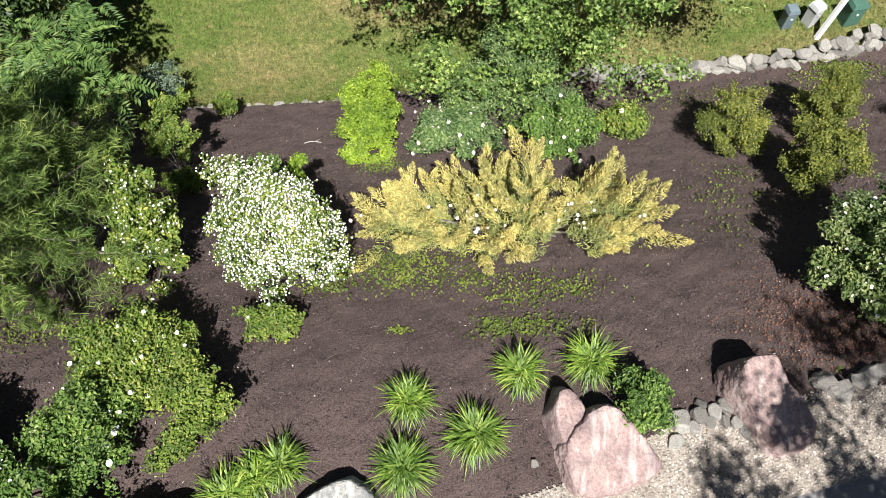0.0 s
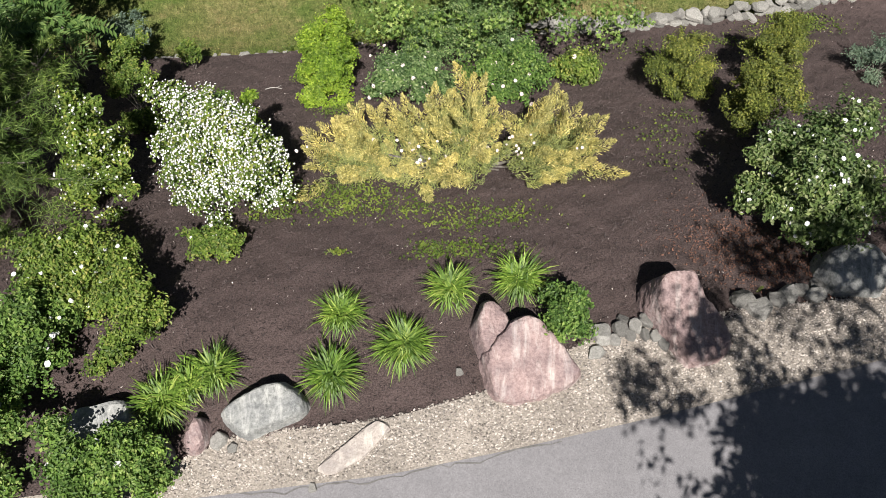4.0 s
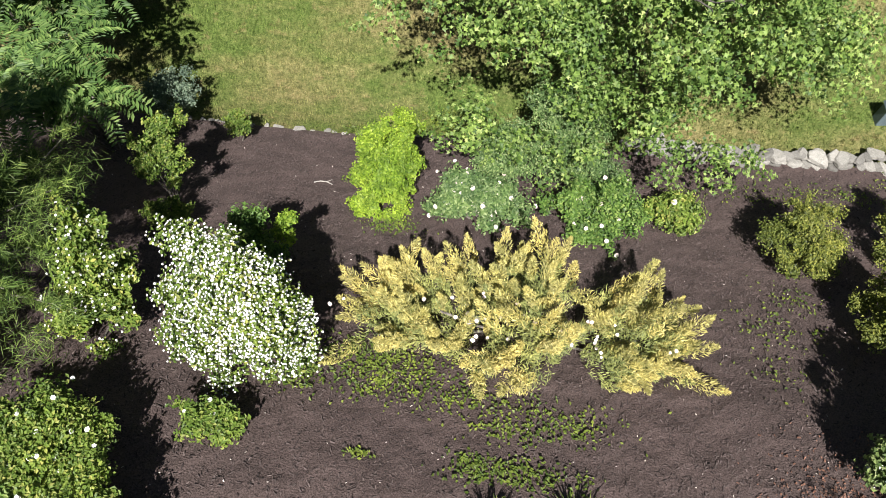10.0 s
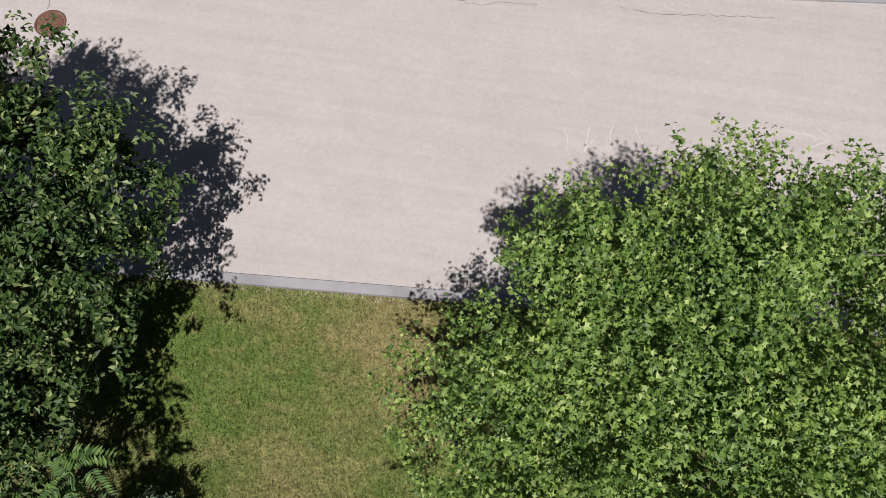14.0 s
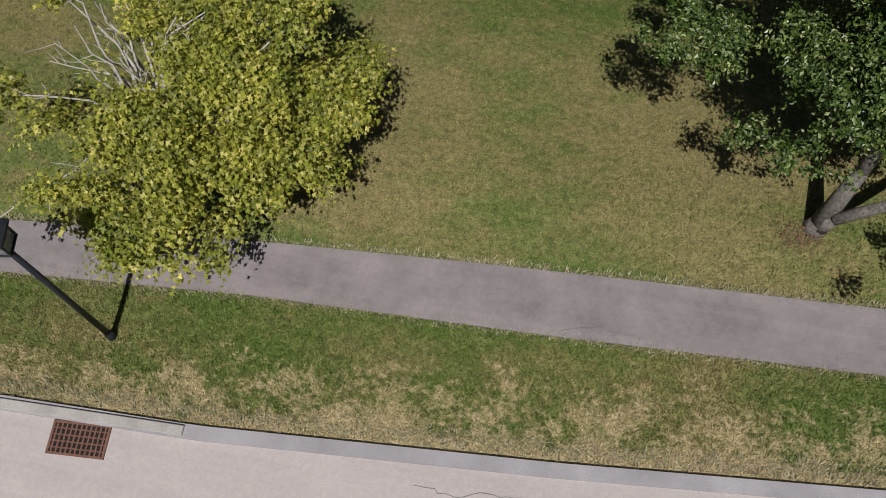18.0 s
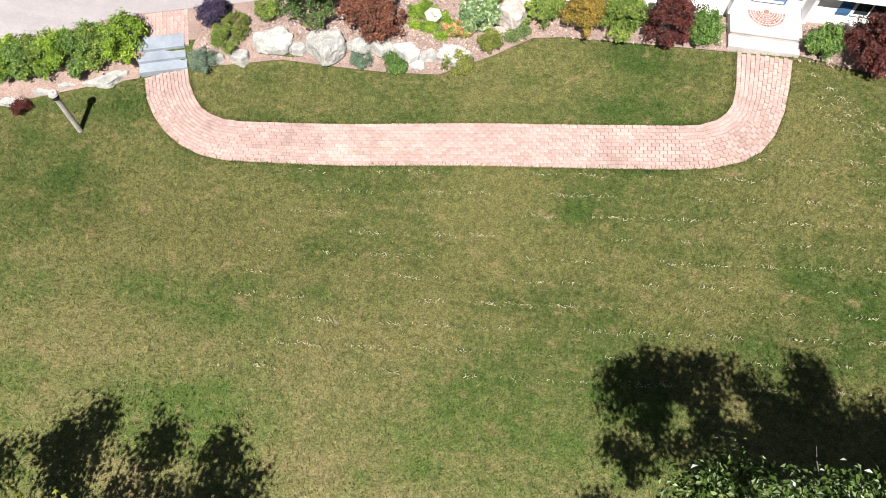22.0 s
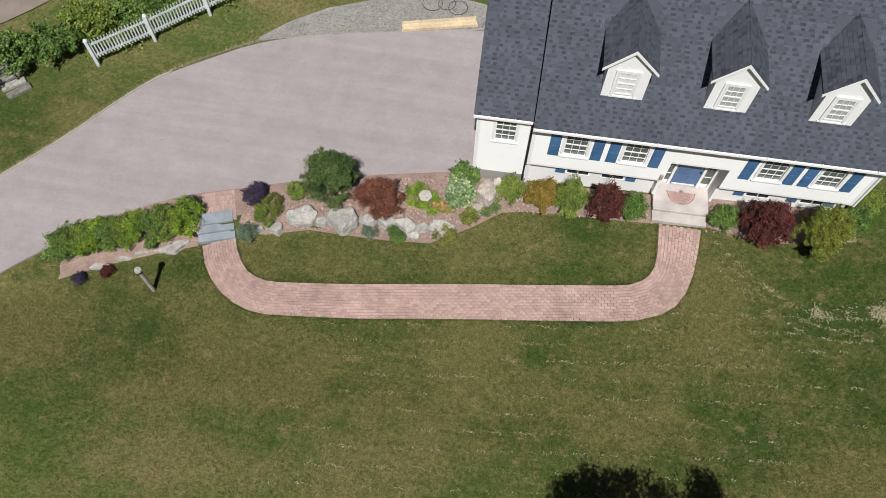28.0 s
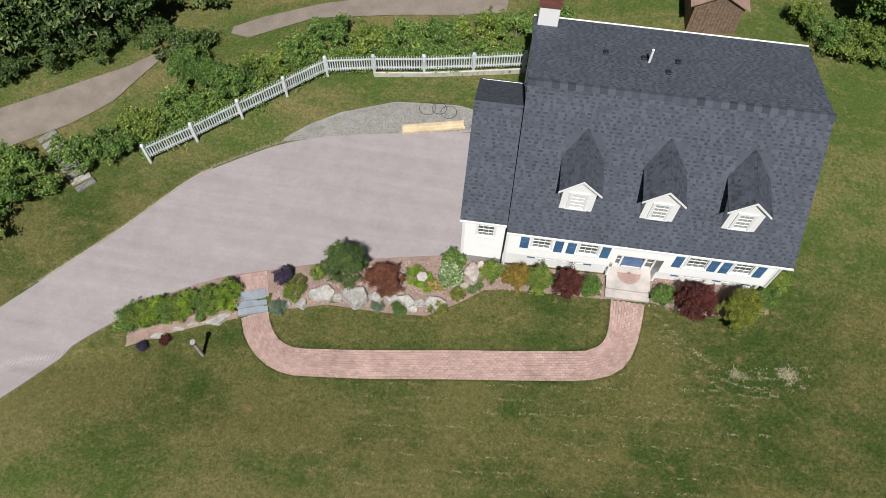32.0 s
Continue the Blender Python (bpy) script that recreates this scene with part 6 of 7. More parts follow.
tagged(strip("flower_bed_hedge", -18.6, -14.05, line((-18.6, 42.1), (-17, 43.0), (-15.2, 43.85), (-14.05, 44.3)), lambda q: drive_low(q) + .02, 30, 8, .018, M_BEDSOIL), label="bark bed along the drive", category="flower bed", kind="structure")


def bed_rock(x, y, r, turn, seed, mat=None, label="pale weathered rock edging the flower bed", sub=4):
    rnd = random.Random(seed)
    sides = []
    for k in range(7):
        a = k * 360 / 7 + rnd.uniform(-16, 16)
        sides.append((a + turn, math.hypot(r[0] * math.cos(radians(a)), r[1] * math.sin(radians(a))) * rnd.uniform(.72, .95)))
    bm = bmesh.new()
    cleft(bm, (0, 0, r[2] * .3), sides, r[2] * .62, (rnd.uniform(0, 360), .25), seed, sub, .15, .10, 19)
    ob = part("rock", bm, mat or M_PALEROCK)
    ob.matrix_world = Matrix.Translation(at(x, y))
    return tagged(ob, label, "rock", "rocks edging the flower bed")


for k, (x, y, rx, ry, rz, a) in enumerate([(-11.45, 45.5, .36, .24, .24, 10), (-10.55, 46.0, .72, .3, .3, 14), (-9.05, 46.12, .66, .44, .4, -8), (-8.1, 46.28, .48, .22, .22, 5), (-7.45, 46.32, .38, .2, .22, 0), (-6.75, 46.36, .5, .18, .2, -5),
                                           (-6.15, 46.34, .32, .18, .16, 20), (-5.45, 46.5, .58, .27, .24, 8), (-12.1, 45.3, .34, .22, .18, 20), (-7.1, 46.05, .24, .16, .12, 0), (-6.4, 46.05, .28, .15, .12, 0), (-9.8, 45.98, .28, .18, .2, 10), (-15.0, 44.1, .85, .10, .14, 26), (-15.9, 43.68, .35, .09, .10, 28), (-16.5, 43.35, .4, .09, .10, 28), (-17.3, 42.9, .5, .10, .10, 30)]):
    bed_rock(x, y, (rx, ry, rz), a, 120 + k)
bed_rock(-4.05, 48.15, (.42, .62, .5), 20, 140, M_PALESLAB, "pale pinkish boulder at the house corner", 4)
bed_rock(-3.7, 48.55, (.3, .34, .3), 60, 141, M_PALESLAB, "pale pinkish stone beside a larger one", 3)
bed_rock(-4.35, 47.45, (.3, .24, .2), 10, 142, M_PALESLAB, "low pale stone at the corner of the bed", 3)

shrub("holly_bush", at(-9.7, 47.15), [(0, 0, 1.0, .8, .75, 1.0), (.05, .1, 1.4, .66, .6, .62)], 420, 40, .07, M_HOLLY, "tall dark green holly bush beside the drive", 201, .10, puffs=110)
shrub("barberry", at(-7.85, 46.95), [(0, 0, .55, .75, .6, .6)], 240, 40, .06, M_RUST, "rounded rusty red barberry bush", 202, .09, puffs=90)
shrub("hosta", at(-5.05, 47.8), [(0, 0, .35, .5, .55, .4)], 120, 26, .13, M_HOSTA, "hosta with white-edged leaves", 203, .1, stems=0)
shrub("peony", at(-4.95, 48.55), [(0, 0, .4, .4, .35, .45)], 90, 30, .08, M_ROSE, "green leafy perennial by the drive", 204, .08)
shrub("creeping_jenny", at(-6.35, 47.6), [(0, 0, .1, .8, .55, .14), (.1, -.4, .1, .6, .35, .12)], 170, 30, .05, M_LIME, "spreading lime-green perennial in bark", 205, .08, stems=0)
shrub("begonias", at(-5.5, 47.25), [(0, 0, .14, .4, .22, .15)], 60, 30, .05, M_ROSE_PALE, "low patch of orange and pink flowers", 206, .06, stems=0, bloom=(150, .075, M_ORANGE))
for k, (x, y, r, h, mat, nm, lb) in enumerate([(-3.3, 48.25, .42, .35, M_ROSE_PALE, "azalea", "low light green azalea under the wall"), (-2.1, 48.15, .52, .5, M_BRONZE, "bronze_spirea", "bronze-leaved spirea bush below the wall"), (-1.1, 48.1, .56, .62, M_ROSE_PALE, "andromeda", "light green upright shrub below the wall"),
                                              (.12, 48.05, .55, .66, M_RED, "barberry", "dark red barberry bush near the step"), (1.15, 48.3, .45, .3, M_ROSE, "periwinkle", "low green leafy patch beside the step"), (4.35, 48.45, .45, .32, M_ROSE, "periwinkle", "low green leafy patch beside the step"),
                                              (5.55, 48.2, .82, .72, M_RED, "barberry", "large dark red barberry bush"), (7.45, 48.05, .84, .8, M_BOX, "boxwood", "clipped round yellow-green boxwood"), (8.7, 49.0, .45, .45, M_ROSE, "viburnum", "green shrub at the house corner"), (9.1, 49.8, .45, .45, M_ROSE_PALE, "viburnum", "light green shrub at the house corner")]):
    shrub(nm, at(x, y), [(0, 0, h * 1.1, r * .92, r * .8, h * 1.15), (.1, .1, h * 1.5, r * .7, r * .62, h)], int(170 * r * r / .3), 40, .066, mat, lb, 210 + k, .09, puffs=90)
for k, (x, y, r) in enumerate([(-12.4, 46.45, .38), (-14.75, 45.45, .38)]):
    shrub("salvia", at(x, y), [(0, 0, .3, r, r, .35)], 90, 40, .05, M_PURPLE, "mound of dark purple salvia spikes", 230 + k, .07, long=2.2)
shrub("lavender", at(-12.35, 45.1), [(0, 0, .2, .35, .35, .22)], 70, 36, .05, M_BLUEGREY, "grey-green lavender by the walk", 233, .07)
for k, (x, y, r, h, mat, lb) in enumerate([(-11.75, 46.05, .5, .2, M_YEW, "low yellow-green perennial in bark"), (-10.9, 46.9, .35, .25, M_ROSE_PALE, "small green perennial in bark"), (-11.8, 45.75, .4, .18, M_ROSE_PALE, "low green perennial in bark"), (-7.97, 45.98, .26, .14, M_BLUEGREY, "small blue-green mound plant"),
                                         (-7.1, 45.98, .2, .14, M_ROSE, "small green plant below a rock"), (-6.85, 45.85, .2, .12, M_ROSE, "small green plant below a rock"), (-5.25, 46.25, .38, .14, M_YEW, "low olive-green ground plant in bark"), (-4.5, 47.1, .34, .2, M_YEW, "grassy green tuft in bark"), (-4.0, 47.35, .13, .12, M_LILAC, "tiny dark green plant"), (-3.7, 47.6, .13, .12, M_LILAC, "tiny dark green plant"), (-16.9, 42.65, .2, .12, M_RED, "small dark red plant in bark"), (-17.8, 42.2, .2, .12, M_PURPLE, "small purple plant in bark")]):
    shrub("perennial", at(x, y), [(0, 0, h, r, r, h)], int(50 + 300 * r * r), 26, .045, mat, lb, 240 + k, .06, stems=0, category="perennial")
for k in range(9):
    f = k / 8
    x, y = -18.6 + 3.85 * f, 43.15 + 1.65 * f
    shrub("hedge_perennial", at(x, y), [(0, 0, .4, .5, .5, .45), (.2, .4, .35, .45, .4, .4), (-.2, -.2, .3, .4, .35, .3)], 150, 32, .065, (M_THICKET, M_ROSE_PALE, M_LIME)[k % 3], "leafy green perennial along the drive", 260 + k, .09, group="perennials along the drive")
bath = empty("bird_bath", Matrix.Translation(at(-6.25, 47.5)), label="small stone bird bath among perennials", category="bird bath")
bm = bmesh.new()
tube(bm, (0, 0, -.05), (0, 0, .3), .09, .06, 10)
part("stem", bm, M_FOUND, bath)
bm = bmesh.new()
tube(bm, (0, 0, .3), (0, 0, .34), .12, .26, 6)
tube(bm, (0, 0, .34), (0, 0, .37), .26, .25, 6)
part("bowl", bm, M_CREAM, bath)
post = empty("garden_lamp_post", Matrix.Translation(at(-15.05, 42.35)), label="weathered grey wooden lamp post with a round top", category="lamp post")
bm = bmesh.new()
tube(bm, (0, 0, -.1), (0, 0, 1.5), .075, .07, 8)
part("post", bm, M_TWIG, post)
bm = bmesh.new()
tube(bm, (0, 0, 1.5), (0, 0, 1.55), .10, .10, 14)
tube(bm, (0, 0, 1.55), (0, 0, 1.66), .07, .07, 12)
part("lamp_body", bm, M_BLACK, post)
bm = bmesh.new()
tube(bm, (0, 0, 1.66), (0, 0, 1.72), .13, .11, 16)
tube(bm, (0, 0, 1.72), (0, 0, 1.76), .05, .02, 10)
part("cap", bm, M_FOUND, post)
# ---------------------------------------------------------------- fence, lumber and the ground behind
M_FENCE = surface("white_vinyl", (.60, .63, .68), (.70, .72, .76), fine=20, coarse=2, rough=.45, bump=.05)
M_TIMBER = surface("fresh_pale_timber", (.50, .38, .23), (.68, .55, .38), fine=14, coarse=2, rough=.8, bump=.3, own=.15)
fence_line = [(-20.84, 51.5), (-18.9, 53.05), (-17.05, 54.75), (-15.2, 56.5), (-13.5, 58.2), (-11.1, 58.75), (-8.55, 59.2), (-6.05, 59.75), (-3.5, 60.25), (-1.0, 60.7)]
fence = empty("picket_fence", Matrix.Identity(4), label="white picket fence with square capped posts", category="fence")
picket_me = bpy.data.meshes.new("picket")
bm = bmesh.new()
prism(bm, [(-.036, -.012), (.036, -.012), (.036, .012), (-.036, .012)], 0, 1.02)
for v in bm.verts:
    if v.co.z > 1.0:
        v.co.x *= .35
bm.to_mesh(picket_me)
bm.free()
picket_me.materials.append(M_FENCE)
post_me = bpy.data.meshes.new("post")
bm = bmesh.new()
add_box(bm, (-.065, -.065, -.3), (.065, .065, 1.46), .006)
bm.to_mesh(post_me)
bm.free()
post_me.materials.append(M_FENCE)
cap_me = bpy.data.meshes.new("cap")
bm = bmesh.new()
prism(bm, [(-.085, -.085), (.085, -.085), (.085, .085), (-.085, .085)], 1.46, 1.54)
for v in bm.verts:
    if v.co.z > 1.53:
        v.co.x *= .3
        v.co.y *= .3
bm.to_mesh(cap_me)
bm.free()
cap_me.materials.append(M_FENCE)
tops = [float(land(x, y)) for x, y in fence_line]
for k, (x, y) in enumerate(fence_line):
    ob = new("post", post_me)
    ob.parent = fence
    ob.matrix_world = pose(x, y, tops[k], 0, 0, 20)
    cap = new("cap", cap_me)
    cap.parent = ob
    cap.matrix_local = Matrix.Identity(4)
    if k + 1 == len(fence_line):
        break
    x2, y2 = fence_line[k + 1]
    a, b = Vector((x, y, tops[k] + .38)), Vector((x2, y2, tops[k + 1] + .38))
    run = math.degrees(math.atan2(y2 - y, x2 - x))
    n = 19
    for j in range(n):
        p = a.lerp(b, (j + .8) / (n + .6))
        ob = new("picket", picket_me)
        ob.parent = fence
        ob.matrix_world = pose(p.x, p.y, p.z, 0, 0, run)
    for z in (.12, .76):
        bm = bmesh.new()
        length = (b - a).length
        add_box(bm, (.05, .012, -.045), (length - .05, .05, .045))
        ob = part("rail", bm, M_FENCE, fence)
        ob.matrix_world = Matrix.Translation(a + Vector((0, 0, z))) @ (b - a).to_track_quat("X", "Z").to_matrix().to_4x4()
M_WALLTIMBER = surface("weathered_pale_timber", (.42, .40, .36), (.6, .57, .52), fine=12, coarse=2, rough=.9, bump=.3)
ret = empty("timber_edging", Matrix.Identity(4), label="pale timber edging below the fence", category="edging")
for k in range(5, 9):
    a, b = Vector((*fence_line[k], tops[k])), Vector((*fence_line[k + 1], tops[k + 1]))
    bm = bmesh.new()
    add_box(bm, (0, -.1, -.1), ((b - a).length - .01, .0, .28), .01)
    ob = part("timber", bm, M_WALLTIMBER, ret)
    ob.matrix_world = Matrix.Translation(a + Vector((0, -.08, 0))) @ (b - a).to_track_quat("X", "Z").to_matrix().to_4x4()
lum = empty("lumber_stack", on_land(-7.35, 55.75, 16, .0), label="small stack of fresh pale boards by the drive", category="lumber")
for row in range(3):
    for k in range(3):
        box("board", (-1.55 + .03 * rng.uniform(-1, 1), -.22 + .15 * k, .02 + .05 * row), (1.5 + .05 * rng.uniform(-1, 1), -.08 + .15 * k, .062 + .05 * row), M_TIMBER, lum)
M_CRUSHED = surface("crushed_grey_stone", (.17, .165, .16), (.42, .41, .39), fine=30, coarse=2, rough=.95, bump=.8, depth=.03)
tagged(strip("gravel_patch", -14.6, -5.2, line((-14.6, 53.7), (-11.9, 54.45), (-5.2, 55.9)), line((-14.6, 53.9), (-13.6, 54.9), (-12.2, 55.9), (-9.6, 57.05), (-6.4, 57.4), (-5.2, 57.2)), 50, 12, .01, M_CRUSHED), label="patch of crushed grey stone beyond the drive", category="gravel", kind="structure")
bm = bmesh.new()
for cx, cy, r in ((-7.9, 56.9, .42), (-7.3, 57.0, .36), (-6.8, 56.85, .4)):
    for k in range(28):
        a, b = k * math.pi / 14, (k + 1) * math.pi / 14
        tube(bm, at(cx + r * math.cos(a), cy + r * math.sin(a), .03), at(cx + r * math.cos(b), cy + r * math.sin(b), .03), .014, .014, 5, False)
tagged(part("garden_hose", bm, M_BLACK), "dark hose lying in loops on the stone", "hose")
M_DIRT = surface("grey_brown_dirt_track", (.17, .14, .115), (.3, .255, .22), fine=25, coarse=1, rough=.95, bump=.6, depth=.02)
tagged(strip("dirt_track", -40, -22.4, line((-40, 44), (-28.9, 51), (-26, 53.1), (-24.2, 54.9), (-22.8, 57.9), (-22.4, 58.6), round_=.6), line((-40, 47.5), (-30, 53.5), (-27.5, 55.1), (-24.3, 57.3), (-22.4, 59.2), round_=.6), 80, 10, .02, M_DIRT), label="grey-brown dirt track behind the fence", category="track", kind="structure")
tagged(strip("dirt_track", -19.6, -5, line((-19.6, 60.4), (-18.5, 60.2), (-15.4, 62.2), (-11, 63.2), (-5, 64.2), round_=.6), line((-19.6, 60.9), (-18.4, 61.7), (-15.2, 63.4), (-10.5, 65.0), (-5, 66), round_=.6), 80, 8, .02, M_DIRT), label="grey-brown dirt track behind the fence", category="track", kind="structure")
M_EDGING = surface("pale_edging", (.34, .30, .25), (.5, .45, .39), fine=20, coarse=1, rough=.95, bump=.2)
tagged(strip("drive_edging", -23.6, -17.6, lambda q: drive_high(q) + .02, lambda q: drive_high(q) + .085, 40, 1, .05, M_EDGING, .08), label="thin pale edging along the drive", category="edging", kind="structure")
# flagstone steps to the track
st = empty("stone_steps", Matrix.Identity(4), label="rough grey flagstone steps down to the track", category="steps")
for k in range(9):
    f = k / 8
    x, y = -23.6 - 3.2 * f, 49.7 + 2.5 * f
    bm = bmesh.new()
    add_box(bm, (-.5, -.17, -.12), (.5, .17, .05), .02)
    ob = part("slab", bm, M_STONE, st)
    ob.matrix_world = on_land(x, y, 52 + float(rng.normal(0, 4)), .02)
X = []
weed_rng = random.Random(77)
for k in range(260):
    f = weed_rng.random() * 8
    (ax, ay), (bx, by) = fence_line[int(f)], fence_line[int(f) + 1]
    off = weed_rng.uniform(.25, 2.6 if f < 4 else 1.8)
    n = Vector((-(by - ay), bx - ax)).normalized() * off
    X.append((ax + (bx - ax) * (f % 1) + n.x, ay + (by - ay) * (f % 1) + n.y, .55, .5, weed_rng.uniform(1.2, 2.6)))
ground_cover("weeds", X, "rank green weeds behind the fence", M_THICKET, 78, .11, 60, .55)
# shed behind the house
M_SHEDROOF = surface("faded_pink_shingle", (.24, .15, .12), (.4, .27, .22), fine=40, coarse=2, rough=.95, bump=.4)
M_SHEDWOOD = surface("weathered_brown_boards", (.13, .085, .06), (.3, .21, .15), fine=9, coarse=3, rough=.95, bump=.5)
shed = empty("garden_shed", pose(5.7, 65.4, float(land(5.7, 65)), 0, 0, 4), label="small weathered board shed with a pink shingle roof", category="shed")
for k in range(14):
    u = -1.25 + 2.5 * k / 14
    h = 2.0 + .75 * (1 - abs(u + .09) / 1.25)
    box("board", (u + .005, -1.2, -.1), (u + .174, -1.15, h), M_SHEDWOOD, shed)
box("body", (-1.24, -1.15, -.1), (1.24, 1.3, 2.0), M_SHEDWOOD, shed)
for s in (-1, 1):
    roof_slab("roof", [(s * 1.5, -1.35, 1.9), (0, -1.35, 2.85), (0, 1.5, 2.85), (s * 1.5, 1.5, 1.9)][::s], .07, M_SHEDROOF, shed)
# brush and woods behind
shrub("far_bush", at(-20.4, 56.9), [(0, 0, .9, .9, .8, .95), (.9, -.2, .7, .7, .7, .7)], 220, 36, .11, M_ROSE, "leafy green bush beyond the fence", 300, .14, group="bushes behind the fence")
for k, (x, y, r, h) in enumerate([(-24.6, 50.9, 1.1, .7), (-23.0, 51.8, 1.2, .6), (-21.9, 53.2, 1.1, .6), (-25.8, 49.2, 1.2, .8), (-26.6, 47.4, 1.3, .9), (-27.2, 45.6, 1.2, .8), (-20.3, 54.7, 1.2, .6), (-18.4, 56.4, 1.2, .6), (-16.9, 57.7, 1.1, .6), (-15.2, 59.3, 1.1, .6), (-13.7, 60.6, 1.3, .7), (-11.9, 60.6, 1.1, .6), (-9.9, 61.0, 1.2, .6), (-8.0, 61.6, 1.1, .6), (-6.0, 62.2, 1.2, .7), (-4.2, 62.6, 1.0, .6), (-2.4, 62.8, 1.1, .8), (-30.6, 55.2, 1.2, .8), (-28.6, 56.5, 1.3, .9), (-26.4, 57.8, 1.2, .9), (-24.3, 59.4, 1.2, .8), (-27.5, 49.8, 1.1, .7), (-22.6, 58.4, 1.2, .8), (-21.2, 58.9, 1.0, .7)]):
    shrub("brush", at(x, y), [(0, 0, h, r, r * .8, h), (.5, .3, h * .8, r * .7, r * .6, h * .8), (-.5, -.1, h * .6, r * .7, r * .6, h * .6)], 90, 19, .145, (M_HOLLY if y > 55 and x < -21 else (M_THICKET, M_ROSE, M_ROSE_PALE)[k % 3]), "tangled green brush behind the fence", 310 + k, .15, group="brush behind the fence", stems=4)
for k, (x, y, r, h) in enumerate([(-31.5, 57.8, 2.4, 4.2), (-28.2, 59.6, 2.4, 4.4), (-25.2, 61.2, 2.2, 4.2), (-21.5, 63.8, 2.3, 3.8), (-34, 55.0, 2.4, 4.0), (-18.0, 65.8, 2.3, 3.8), (-15.5, 68.0, 2.6, 4.0), (14.5, 67, 2.6, 3.2), (17.5, 64.5, 2.2, 2.6), (-35, 64, 3.2, 5), (-29, 67, 3.2, 5), (19, 70, 3, 4)]):
    tree("wood_edge_tree", at(x, y), [(0, 0, h * .6, r, r * .9, h * .5), (.8, -.6, h * .45, r * .7, r * .7, h * .35)], 260, 18, .25, M_DARKLEAF if k < 7 or k > 8 else M_ROSE, .16, "dense dark green tree at the edge of the woods", seed=340 + k, clump_r=.28, puffs=40, limbs=8)
for k, (x, y, r, h) in enumerate([(11.6, 64.2, 1.2, .7), (13.2, 63.8, 1.3, .8), (15, 62.8, 1.3, .8), (10.2, 65.4, 1.0, .7), (16.8, 61.8, 1.2, .8)]):
    shrub("brush", at(x, y), [(0, 0, h, r, r * .8, h), (.5, .3, h * .8, r * .7, r * .6, h * .8)], 120, 26, .12, M_ROSE_PALE if k % 2 else M_ROSE, "leafy green brush at the lawn's end", 370 + k, .15, group="brush at the lawn's end", stems=4)
# ---------------------------------------------------------------- roof shingles
def slope_frame(root_v, root_z, end_v, end_z):
    """Unit way up a roof slope, its length and its normal, in (v, z)."""
    L = math.hypot(end_v - root_v, end_z - root_z)
    return np.array([(end_v - root_v) / L, (end_z - root_z) / L]), L


def shingle_roof(parent, u0, u1, low, high, seed, singles=0, skip=None):
    """Laminated shingles in courses over a slope from low (v, z) to high (v, z)."""
    rng = np.random.default_rng(seed)
    d, L = slope_frame(*low, *high)
    n = np.array([-d[1], d[0]])
    if n[1] < 0:
        n = -n
    rows = int(abs(L) / .145)
    made, rest = 0, {M_SHINGLE: ([], []), M_SHINGLE_DARK: ([], [])}
    step = L / rows
    for r in range(rows):
        s0 = r * step
        u, tab = u0 - rng.uniform(0, .4), False
        while u < u1:
            tab = not tab
            w = rng.choice([.10, .13, .17] if tab else [.10, .14, .2, .26]) * rng.uniform(.85, 1.15)
            a, b = max(u, u0), min(u + w, u1)
            u += w
            if b - a < .03 or (skip and skip((a + b) / 2, s0)):
                continue
            # lower part of a recessed tab darkened: shade line between tabs, put into colour
            pieces = [(s0, s0 + step + .01, .020, .005, M_SHINGLE)] if not tab else [(s0, s0 + .55 * step, .010, .007, M_SHINGLE_DARK), (s0 + .55 * step, s0 + step + .01, .009, .004, M_SHINGLE)]
            for s1, s2, t1, t2, skin in pieces:
                q = []
                for uu, ss, hh in ((a, s1, t1), (b, s1, t1), (b, s2, t2), (a, s2, t2), (a, s1, .001), (b, s1, .001)):
                    p = np.array(low) + d * ss + n * hh
                    q.append((uu, p[0], p[1]))
                if made < singles and r < 9:
                    me = bpy.data.meshes.new("shingle")
                    me.from_pydata(q, [], [(0, 1, 2, 3), (4, 5, 1, 0)])
                    link("shingle", me, skin, parent)
                    made += 1
                else:
                    vs, fs = rest[skin]
                    i = len(vs)
                    vs += q
                    fs += [(i, i + 1, i + 2, i + 3), (i + 4, i + 5, i + 1, i)]
    for skin, (vs, fs) in rest.items():
        tagged(raw("shingle_rest", vs, fs, skin, parent), kind="stuff")


def under_dormer(u, s):
    return any(abs(u - c) < .62 for c in (2.46, 5.62, 8.80)) and s > 1.25 and s < 4.4


shingle_roof(front_roof, -.05, W + .12, (-.45, EAVE + .002), (RIDGE_V, RIDGE_Z + .002), 501, 290, under_dormer)
shingle_roof(back_roof, -.05, W + .12, (BACK_V, BACK_Z + .002), (RIDGE_V, RIDGE_Z + .002), 502)
shingle_roof(side_front, -2.0, -.06, (.05, 4.422), (3.6, 7.702), 503)
shingle_roof(side_back, -2.0, -.06, (7.2, 4.602), (3.6, 7.702), 504)
for u in np.arange(-.05, W + .05, .3):
    bm = bmesh.new()
    z, v = RIDGE_Z + .035, RIDGE_V
    p = [bm.verts.new(q) for q in ((u, v - .15, z - .14), (u + .32, v - .15, z - .15), (u + .32, v, z + .005), (u, v, z + .02), (u, v + .16, z - .035), (u + .32, v + .16, z - .045))]
    bm.faces.new((p[0], p[1], p[2], p[3]))
    bm.faces.new((p[3], p[2], p[5], p[4]))
    part("ridge_cap", bm, M_SHINGLE if int(u * 10) % 2 else M_SHINGLE_DARK, front_roof)
